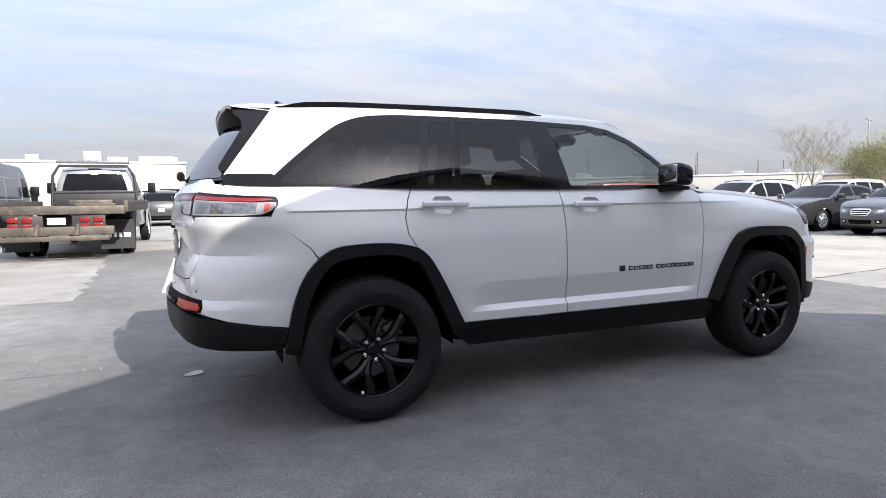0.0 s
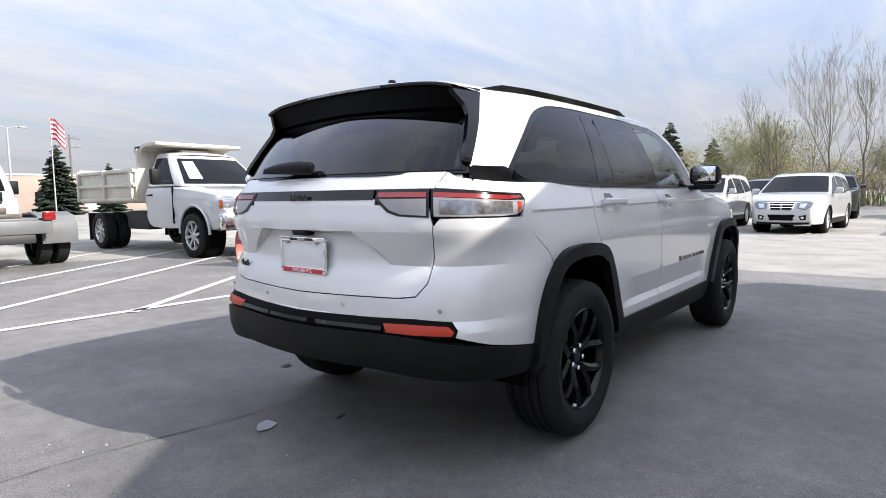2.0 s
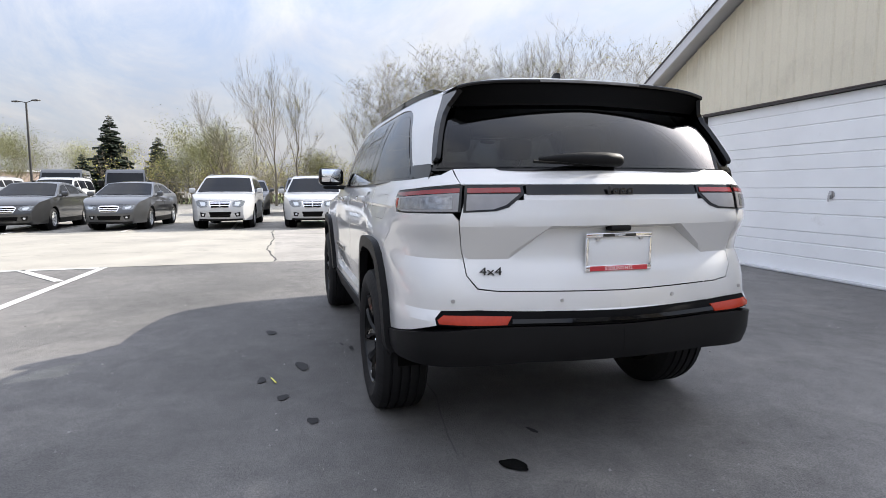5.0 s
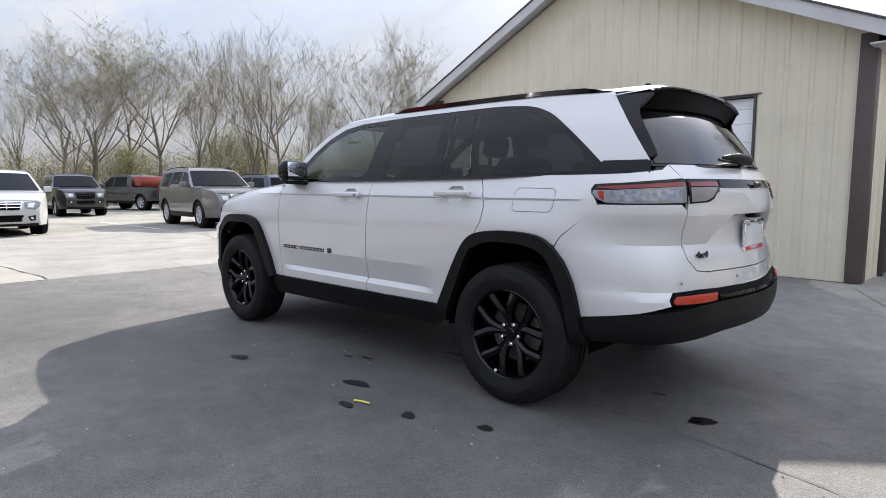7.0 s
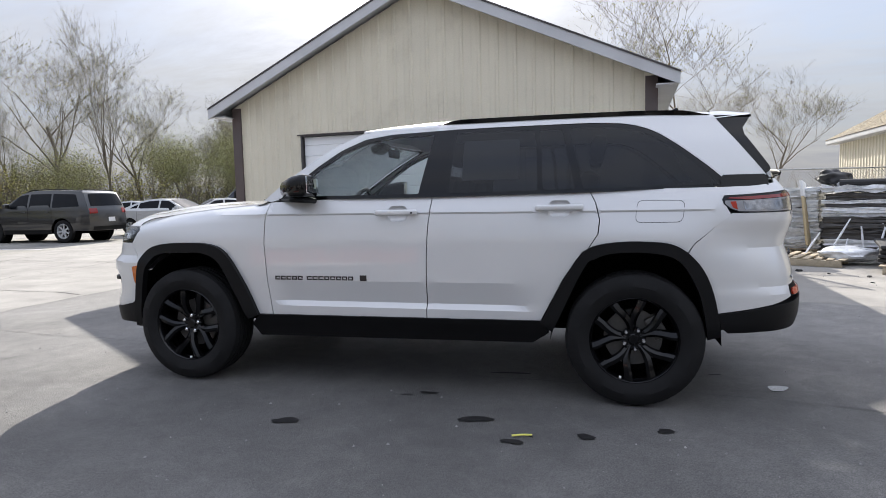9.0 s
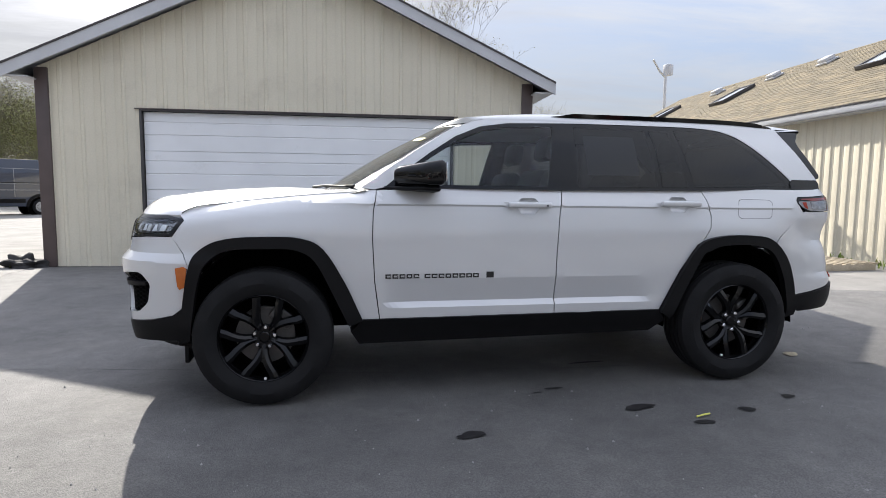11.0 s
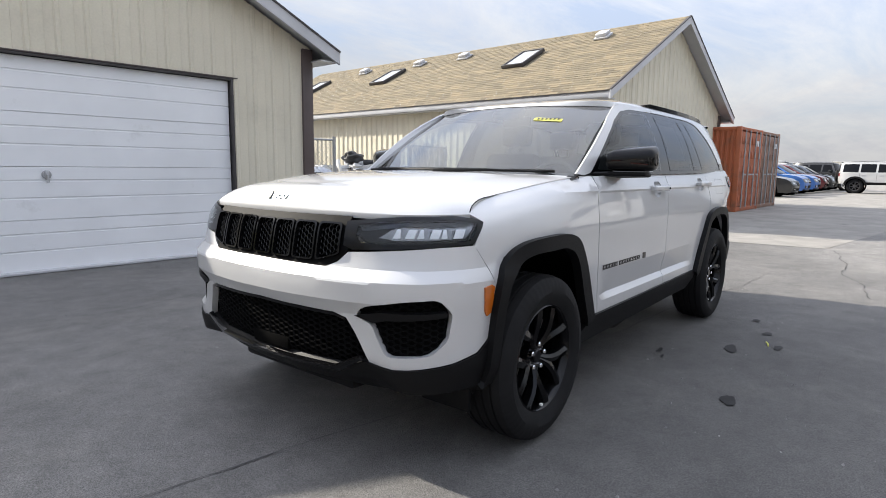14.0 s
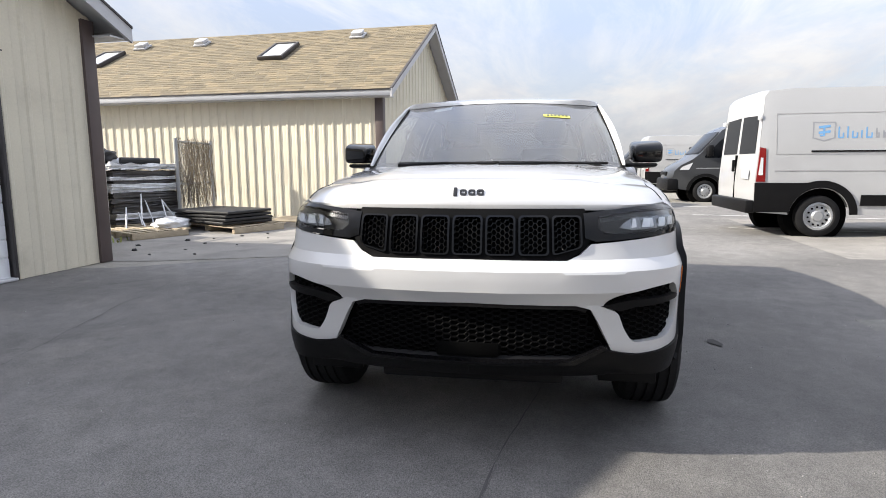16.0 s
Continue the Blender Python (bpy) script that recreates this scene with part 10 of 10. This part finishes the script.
for i, (x, y, a, b, turn) in enumerate(((-2.37, 0.45, 0.075, 0.042, 20), (-0.62, 1.30, 0.085, 0.045, 5), (0.42, 1.52, 0.075, 0.04, 0), (-0.25, 0.92, 0.05, 0.02, 0), (-0.12, 0.98, 0.035, 0.012, 10), (-1.22, 1.43, 0.05, 0.03, 0), (-1.62, 1.28, 0.05, 0.025, 0), (-0.86, 1.56, 0.05, 0.03, 0), (-0.7, 0.42, 0.12, 0.02, 4), (-2.05, 0.22, 0.04, 0.015, 25))):
    puddle(x, y, a, b, turn, i)
strip = bmesh.new()
add_tube(strip, [(-0.95, 1.47, 0.006), (-0.90, 1.488, 0.010), (-0.85, 1.50, 0.006)], 0.005, 6)
tagged(finish("plastic_strip", strip, M["yellow_tag"]), "thin yellow plastic strip lying on asphalt", "litter")


def crack(a, b, w, amp, seed, n=40, mat="crack"):
    r = random.Random(seed)
    a, b = Vector(a), Vector(b)
    d = (b - a)
    side = Vector((-d.y, d.x)).normalized()
    bm = bmesh.new()
    rows, o, bend = [], 0, 0
    n = n * 2
    for i in range(n + 1):
        bend += r.uniform(-amp, amp) * 0.35
        bend *= 0.8
        o = o * 0.94 + bend
        c = a + d * (i / n) + side * o
        h = w * r.uniform(0.2, 1.0) / 2
        rows.append((bm.verts.new((*(c + side * h), 0.0015)), bm.verts.new((*(c - side * h), 0.0015))))
    for p, q in zip(rows, rows[1:]):
        bm.faces.new((p[0], p[1], q[1], q[0]))
    tagged(finish("pavement_crack", bm, M[mat], smooth=False), "thin dark crack in the asphalt", "crack", kind="structure")


crack((6.5, -0.35), (-4.4, 0.95), 0.012, 0.02, 1, 80, "faint_crack")
crack((-1.0, -3.6), (3.6, -2.9), 0.007, 0.03, 2)
crack((5.56, 1.55), (13.4, 1.6), 0.05, 0.03, 3, 60)
crack((7.8, 1.5), (7.9, 26), 0.02, 0.01, 4, 60)
crack((10.4, 1.5), (10.5, 26), 0.02, 0.01, 5, 60)
crack((5.7, -2.2), (13.8, -3.4), 0.03, 0.06, 6, 60)
crack((8.3, 1.4), (9.6, -9), 0.025, 0.08, 7, 60)
crack((6.0, -5.2), (14.0, -6.8), 0.03, 0.07, 8, 60)
crack((1.0, 2.9), (-3.2, 5.6), 0.008, 0.03, 9)
crack((3.2, 0.2), (4.9, 3.6), 0.01, 0.03, 10)
crack((-3.3, 2.0), (-7.4, 1.2), 0.012, 0.04, 11)
crack((11.8, 1.4), (12.6, -12), 0.025, 0.08, 12, 60)


def grit():
    r = random.Random(8)
    v, f = [], []
    for _ in range(2600):
        x, y = r.uniform(-5, 5.2), r.uniform(-5, 5)
        if abs(x) < 2.3 and abs(y) < 0.9:
            continue
        s = min(0.009, 0.0016 * math.exp(r.expovariate(1.6)))
        n0 = len(v)
        z = s * 0.8
        for k in range(5):
            t = 1.2566 * k + r.random()
            v.append((x + math.cos(t) * s * r.uniform(0.7, 1.3), y + math.sin(t) * s * r.uniform(0.7, 1.3), -0.003))
        v.append((x, y, z))
        for k in range(5):
            f.append((n0 + k, n0 + (k + 1) % 5, n0 + 5))
    me = bpy.data.meshes.new("grit")
    me.from_pydata(v, [], f)
    me.materials.append(M["pebble"])
    tagged(new("grit", me), "scattered pale grit and pebbles on asphalt", "grit", kind="stuff")


grit()


# chain-link fence
def chain_panel(name, a, b, h, label, vines=0, seed=1):
    a, b = Vector((*a, 0)), Vector((*b, 0))
    d = b - a
    L = d.length
    turn = math.degrees(math.atan2(d.y, d.x))
    s = thing(name, label, "fence", pose(a.x, a.y, 0, 0, 0, turn))
    for x in (0, L):
        part("post", tube([(x, 0, 0), (x, 0, h + 0.06)], 0.036, 10), M["galv"], s)
    for z in (0.08, h * 0.5, h):
        part("rail", tube([(0, 0, z), (L, 0, z)], 0.020, 8), M["galv"], s)
    bm = bmesh.new()
    p = 0.085
    n = int((L + h) / p) + 2
    for k in range(-int(h / p) - 1, n):
        for sg in (1, -1):
            x0 = k * p
            z0, z1 = 0.08, h
            if sg > 0:
                xa, xb = x0, x0 + (z1 - z0)
            else:
                xa, xb = x0 + (z1 - z0), x0
            t0, t1 = 0.0, 1.0
            lo, hi = 0.0, 1.0
            dx = xb - xa
            if abs(dx) > 1e-6:
                q0, q1 = (0 - xa) / dx, (L - xa) / dx
                lo, hi = max(0, min(q0, q1)), min(1, max(q0, q1))
            if hi - lo > 0.02:
                add_tube(bm, [(xa + dx * lo, 0.004 * sg, z0 + (z1 - z0) * lo), (xa + dx * hi, 0.004 * sg, z0 + (z1 - z0) * hi)], 0.0042, 3, cap=False)
    tagged(part("chain_link", bm, M["galv"], s), kind="stuff")
    if vines:
        r = random.Random(seed)
        bm = bmesh.new()
        for k in range(vines):
            x = r.uniform(0, L)
            q = [Vector((x, r.uniform(-0.04, 0.04), h + r.uniform(-0.1, 0.1)))]
            for j in range(7):
                q.append(q[-1] + Vector((r.gauss(0, 0.05), r.gauss(0, 0.02), -r.uniform(0.08, 0.28))))
            q = [Vector((min(max(p_.x, 0), L), p_.y, max(p_.z, 0.02))) for p_ in q]
            add_tube(bm, q, 0.0055, 3, cap=False)
        tagged(part("vine", bm, M["vine"], s, "dry brown vines grown through the mesh"), kind="stuff")
    return s


chain_panel("chain_link_gate", (-2.45, -7.05), (-3.72, -6.5), 1.75, "galvanised chain-link gate beside the shed")
chain_panel("chain_link_gate", (-2.75, -8.2), (-3.95, -8.0), 1.95, "galvanised chain-link fence bay behind the gate")
chain_panel("chain_link_gate", (-6.35, -6.95), (-8.05, -7.2), 1.74, "chain-link gate leaf overgrown with dry vines", 130, 4)
chain_panel("chain_link_fence", (-2.6, -13.0), (-9.0, -14.0), 1.8, "chain-link fence across the back of the yard", 25, 5)


def wrapped_stack(x, y, turn, w, d, layers, mat, label, seed, top=0.6):
    """A pallet of sagging wrapped layers."""
    r = random.Random(seed)
    s = thing("wrapped_stack", label, "stack", pose(x, y, 0, 0, 0, turn))
    pallet(None, 0, 0, 0, w, d, s)
    z = 0.13
    for k in range(layers):
        h = r.uniform(0.07, 0.13)
        a = r.uniform(-0.05, 0.05)
        bm = bmesh.new()
        add_box(bm, (-w / 2 + a, -d / 2 + r.uniform(-0.04, 0.04), z), (w / 2 + a, d / 2 + r.uniform(-0.04, 0.04), z + h), 0.0)
        bmesh.ops.subdivide_edges(bm, edges=list(bm.edges), cuts=5, use_grid_fill=True)
        for v in bm.verts:
            v.co += Vector((r.gauss(0, 0.012), r.gauss(0, 0.012), r.gauss(0, 0.008)))
        part("layer", bm, M[mat] if r.random() < (0.8 if x < -5 else 0.98) else M["film"], s, angle=60)
        z += h * 0.97
    return s


def pallet(label, x, y, turn, w=1.2, d=1.0, parent=None, z=0.0):
    s = parent or thing("pallet", label, "pallet", pose(x, y, z, 0, 0, turn))
    for k in range(7):
        yy = -d / 2 + d * k / 6
        part("board", box((-w / 2, yy - 0.045, 0.105), (w / 2, yy + 0.045, 0.125), 0.003), M["pallet_wood"], s)
    for k in range(3):
        xx = -w / 2 + 0.05 + (w - 0.1) * k / 2
        part("stringer", box((xx - 0.045, -d / 2, 0.0), (xx + 0.045, d / 2, 0.105), 0.004), M["pallet_wood"], s)
    return s


wrapped_stack(-6.15, -7.8, -28, 1.3, 1.1, 11, "dark_film", "dark sagging stack wrapped in torn plastic film", 3)
wrapped_stack(-5.28, -8.42, -28, 0.62, 0.95, 12, "film", "tall stack of pale wrapped sheets on a pallet", 4)
wrapped_stack(-3.2, -9.3, 12, 1.3, 1.1, 12, "dark_film", "dark wrapped stack behind the gate", 6)
wrapped_stack(-3.65, -7.75, 0, 1.1, 0.9, 10, "dark_film", "dark wrapped stack close behind the gate", 7)
wrapped_stack(-3.1, -10.8, 30, 1.4, 1.2, 13, "dark_film", "tall dark wrapped stack by the shed wall", 8)
cb_ = thing("cardboard_sheet", "folded cardboard leaning against wrapped stack", "cardboard", pose(-5.12, -7.86, 0.78, 8, -10, 62))
part("panel", box((-0.17, -0.02, -0.6), (0.17, 0.02, 0.32), 0.004), M["cardboard"], cb_)
part("label", box((-0.17, -0.024, 0.322), (0.17, 0.024, 0.62), 0.004), M["white_paper"], cb_)
for k, (zz, ww) in enumerate(((0.13, 1.55), (0.20, 1.6), (0.27, 1.5), (0.33, 1.55))):
    bm = box((-ww / 2, -0.55, 0), (ww / 2, 0.55, 0.055), 0.02)
    for v in bm.verts:
        v.co.z += 0.03 * (v.co.x / 0.8) ** 2 + 0.01 * math.sin(v.co.y * 6 + k)
    t_ = thing("black_tray", "shallow black plastic tray stacked on a pallet", "tray", pose(-6.15 + 0.03 * k, -5.85, zz - 0.005, 0, 0, 62 + 3 * k), group="stacked black trays")
    part("tray", bm, M["dull_black"], t_)
pallet("bleached wooden pallet lying flat by the shed", -6.2, -5.75, 62, 1.9, 1.1)
pallet("bleached wooden pallet lying flat by the shed", -7.2, -4.55, 92, 1.5, 1.1)
pallet("bleached wooden pallet lying flat by the shed", -4.9, -6.75, 62, 1.3, 1.0)
# on top of the dark stack: pale film, rolled lengths, a black bag
def top_load():
    r = random.Random(8)
    b = box((-0.68, -0.56, 0), (0.68, 0.56, 0.10), 0.0)
    bmesh.ops.subdivide_edges(b, edges=list(b.edges), cuts=6, use_grid_fill=True)
    for v in b.verts:
        v.co += Vector((r.gauss(0, 0.015), r.gauss(0, 0.015), r.gauss(0, 0.018)))
    z0 = 1.18
    s = thing("film_bundle", "pale film folded over the top of a dark stack", "plastic film", pose(-6.15, -7.8, z0, 0, 0, -28))
    part("film", b, M["film"], s, angle=60)
    for k, (y, mt) in enumerate(((-0.40, "film"), (-0.12, "dull_black"), (0.16, "film"), (0.42, "dull_black"))):
        p = thing("rolled_sheet", "rolled plastic sheet lying on top of the stack", "roll", pose(-6.15, -7.8, z0 + 0.15, 0, 0, -28), group="rolls on the stack")
        part("roll", tube([(-0.62 + 0.1 * k, y, 0.012), (-0.2, y + 0.02, 0.01), (0.66 - 0.08 * k, y - 0.02, 0.02)], 0.062, 10), M[mt], p)
    g = bmesh.new()
    bmesh.ops.create_icosphere(g, subdivisions=4, radius=0.2)
    for v in g.verts:
        v.co = Vector((v.co.x * 1.6, v.co.y, max(-0.10, v.co.z * 0.75))) * (1 + noise.noise(v.co * 9) * 0.4)
    q = thing("black_bag", "crumpled black plastic bag on a wrapped stack", "bag", pose(-5.62, -8.02, z0 + 0.26, 0, 0, 20))
    part("bag", g, M["dull_black"], q)


top_load()
# loose film trailing from the stack's foot to the ground
def film_trail():
    r = random.Random(5)
    s = thing("torn_film", "torn clear film trailing from the stack's foot", "plastic film", pose(-5.55, -7.15, 0, 0, 0, 0))
    for k in range(7):
        a = Vector((r.uniform(-0.9, 0.4), r.uniform(-0.25, -0.1), r.uniform(0.35, 0.8)))
        e = Vector((a.x + r.uniform(-0.3, 0.5), r.uniform(0.05, 0.35), 0.02))
        m = (a + e) / 2 + Vector((r.uniform(-0.12, 0.12), 0.02, -0.12))
        part("strand", tube([a, a.lerp(m, 0.6), m, m.lerp(e, 0.6), e], [0.012, 0.02, 0.014, 0.022, 0.012], 5), M["film"], s)


film_trail()
bag = bmesh.new()
bmesh.ops.create_icosphere(bag, subdivisions=4, radius=0.3)
rb = random.Random(2)
for v in bag.verts:
    n = noise.noise(v.co * 6) * 0.12 + noise.noise(v.co * 15) * 0.05
    v.co = Vector((v.co.x * 1.5, v.co.y * 0.8, max(-0.12, v.co.z * 0.45))) * (1 + n * 2)
bag.transform(Matrix.Translation((-5.3, -6.45, 0.17)))
tagged(finish("plastic_film", bag, M["film"]), "crumpled clear plastic film on the ground", "litter")
for i, (x, y, s) in enumerate(((-4.3, -5.5, 0.05), (-4.6, -5.2, 0.03), (-5.0, -4.9, 0.04), (-3.6, -5.9, 0.04), (-4.0, -5.0, 0.03), (-5.4, -4.6, 0.03), (-3.1, -5.6, 0.05), (-2.9, -4.5, 0.03), (-3.3, -4.9, 0.02), (-4.8, -4.3, 0.02), (-2.75, -5.1, 0.03), (-3.9, -4.4, 0.02))):
    b = bmesh.new()
    bmesh.ops.create_icosphere(b, subdivisions=2, radius=s)
    for v in b.verts:
        v.co = Vector((v.co.x * 1.5, v.co.y, max(-s * 0.3, v.co.z * 0.6))) * (0.7 + 0.5 * noise.noise(v.co * 30 + Vector((i, 0, 0))))
    b.transform(pose(x, y, s * 0.2, 0, 0, 37 * i))
    tagged(finish("debris_lump", b, M["crack"]), "dark lump of debris on gritty concrete", "debris", group="debris by the shed")


def weeds(x, y, n, h, spread, label, seed):
    r = random.Random(seed)
    v, f = [], []
    for _ in range(n):
        px, py = x + r.gauss(0, spread[0]), y + r.gauss(0, spread[1])
        a = r.uniform(0, 6.28)
        hh = h * r.uniform(0.4, 1.2)
        lean = Vector((math.cos(a), math.sin(a), 0)) * hh * r.uniform(0.1, 0.5)
        w = Vector((-math.sin(a), math.cos(a), 0)) * 0.012
        n0 = len(v)
        p = Vector((px, py, 0))
        v += [tuple(p - w), tuple(p + w), tuple(p + lean * 0.5 + w * 1.6 + Vector((0, 0, hh * 0.6))), tuple(p + lean * 0.5 - w * 1.6 + Vector((0, 0, hh * 0.6))), tuple(p + lean + Vector((0, 0, hh)))]
        f += [(n0, n0 + 1, n0 + 2, n0 + 3), (n0 + 3, n0 + 2, n0 + 4)]
    me = bpy.data.meshes.new("weeds")
    me.from_pydata(v, [], f)
    me.materials.append(M["weed"])
    tagged(new("weeds", me), label, "weeds", kind="stuff")


weeds(-8.15, -3.6, 70, 0.13, (0.10, 0.6), "short weeds along the foot of the shed wall", 1)
weeds(-8.3, -8.0, 110, 0.16, (0.1, 2.0), "thin weeds along the shed wall", 2)
weeds(5.75, -6.3, 14, 0.06, (0.15, 0.4), "a few small weeds at the shed corner", 3)
weeds(-3.75, -6.7, 16, 0.10, (0.25, 0.12), "yellow-green weeds at the gate post", 4)

# pale sheet over the stack behind the gate, and a blue tag on its rail
def draped_sheet():
    r = random.Random(31)
    bm = bmesh.new()
    n, m_ = 22, 18
    g = []
    for i in range(n + 1):
        row = []
        for j in range(m_ + 1):
            u, v = -1 + 2 * i / n, -1 + 2 * j / m_
            drop = 0.42 * max(0, abs(u) - 0.72) ** 1.2 + 0.5 * max(0, abs(v) - 0.72) ** 1.2
            row.append(bm.verts.new((0.72 * u, 0.62 * v, 0.10 - drop + 0.035 * noise.noise(Vector((u * 3, v * 3, 2))) + r.gauss(0, 0.004))))
        g.append(row)
    for i in range(n):
        for j in range(m_):
            bm.faces.new((g[i][j], g[i + 1][j], g[i + 1][j + 1], g[i][j + 1]))
    s = thing("plastic_sheet", "pale blue-grey plastic sheet draped over a dark stack", "plastic sheet", pose(-3.65, -7.75, 1.13, 0, 0, 0))
    part("sheet", bm, M["film_blue"], s, angle=70)


M["film_blue"] = material("blue_grey_film", (0.42, 0.46, 0.54), rough=0.3, coat=0.4, vary=0.2, scale=9, bump=0.6, grain_scale=22)
M["blue_tag"] = material("dark_blue_plastic", (0.03, 0.04, 0.16), rough=0.5, vary=0.15)
draped_sheet()
tagged(finish("blue_tag", box((-0.15, -0.004, -0.075), (0.15, 0.004, 0.075), 0.003, pose(-2.75, -6.88, 1.69, 0, 0, 156.6)), M["blue_tag"]), "small dark blue plastic tag hung on the gate rail", "tag")

# debris heap at the far corner of shed A
hp = bmesh.new()
bmesh.ops.create_icosphere(hp, subdivisions=4, radius=0.22)
for v in hp.verts:
    v.co = Vector((v.co.x * 1.3, v.co.y, max(-0.02, v.co.z * 0.7))) * (1 + 0.7 * noise.noise(v.co * 9))
hp.transform(Matrix.Translation((5.75, -5.75, 0.02)))
tagged(finish("debris_lump", hp, M["crack"]), "dark heap of debris at the shed corner", "debris")


# shipping containers
def container(x, y, turn, mat, label):
    s = thing("shipping_container", label, "container", pose(x, y, 0, 0, 0, turn))
    W, H, L = 2.44, 2.59, 6.06
    for sx_ in (-1, 1):
        bm = bmesh.new()
        rows = []
        n = 40
        for i in range(n * 4 + 1):
            yy = -L + L * i / (n * 4)
            d = (0, 0.035, 0.035, 0)[i % 4]
            rows.append((bm.verts.new((sx_ * (W / 2 - 0.05 + d), yy, 0.15)), bm.verts.new((sx_ * (W / 2 - 0.05 + d), yy, H - 0.1))))
        for a, b in zip(rows, rows[1:]):
            bm.faces.new((a[0], b[0], b[1], a[1]))
        part("side_wall", bm, M[mat], s, smooth=False)
        for yy in (-L, -0.12):
            part("corner_post", box((sx_ * (W / 2 - 0.06) - 0.07, yy, 0.0), (sx_ * (W / 2 - 0.06) + 0.07, yy + 0.14, H), 0.01), M[mat], s)
        d = part("door", box((min(0.01 * sx_, sx_ * (W / 2 - 0.13)), -0.06, 0.16), (max(0.01 * sx_, sx_ * (W / 2 - 0.13)), 0.0, H - 0.14), 0.01), M[mat], s)
        for k in range(5):
            part("door_corrugation", box((min(sx_ * 0.06, sx_ * 1.05), 0.001, 0.30 + 0.45 * k), (max(sx_ * 0.06, sx_ * 1.05), 0.022, 0.50 + 0.45 * k), 0.01), M[mat], d)
        for xx in (0.33, 0.82):
            part("locking_bar", tube([(sx_ * xx, 0.05, 0.12), (sx_ * xx, 0.05, H - 0.08)], 0.022, 8), M["galv"], d)
            part("bar_handle", box((min(sx_ * xx, sx_ * (xx - 0.3)), 0.045, 1.12), (max(sx_ * xx, sx_ * (xx - 0.3)), 0.065, 1.17), 0.005), M["galv"], d)
    part("roof", box((-W / 2, -L, H - 0.1), (W / 2, 0, H), 0.02), M[mat], s)
    part("base", box((-W / 2, -L, 0.0), (W / 2, 0, 0.15), 0.02), M[mat], s)
    for k in range(3):
        part("print_bar", box((-1.0 + 0.2 * k, 0.024, 2.05), (-0.86 + 0.2 * k, 0.027, 2.22)), M["white_print"], s)
    return s


container(-17.0, -1.9, -3.4, "container_rust", "faded orange shipping container with closed doors")
container(-19.55, -1.8, -3.4, "container_brown", "rusty brown shipping container with closed doors")

# rental marks on the white vans, as plain blue shapes
M["van_blue"] = material("pale_blue_print", (0.16, 0.36, 0.62), rough=0.4, vary=0.04)
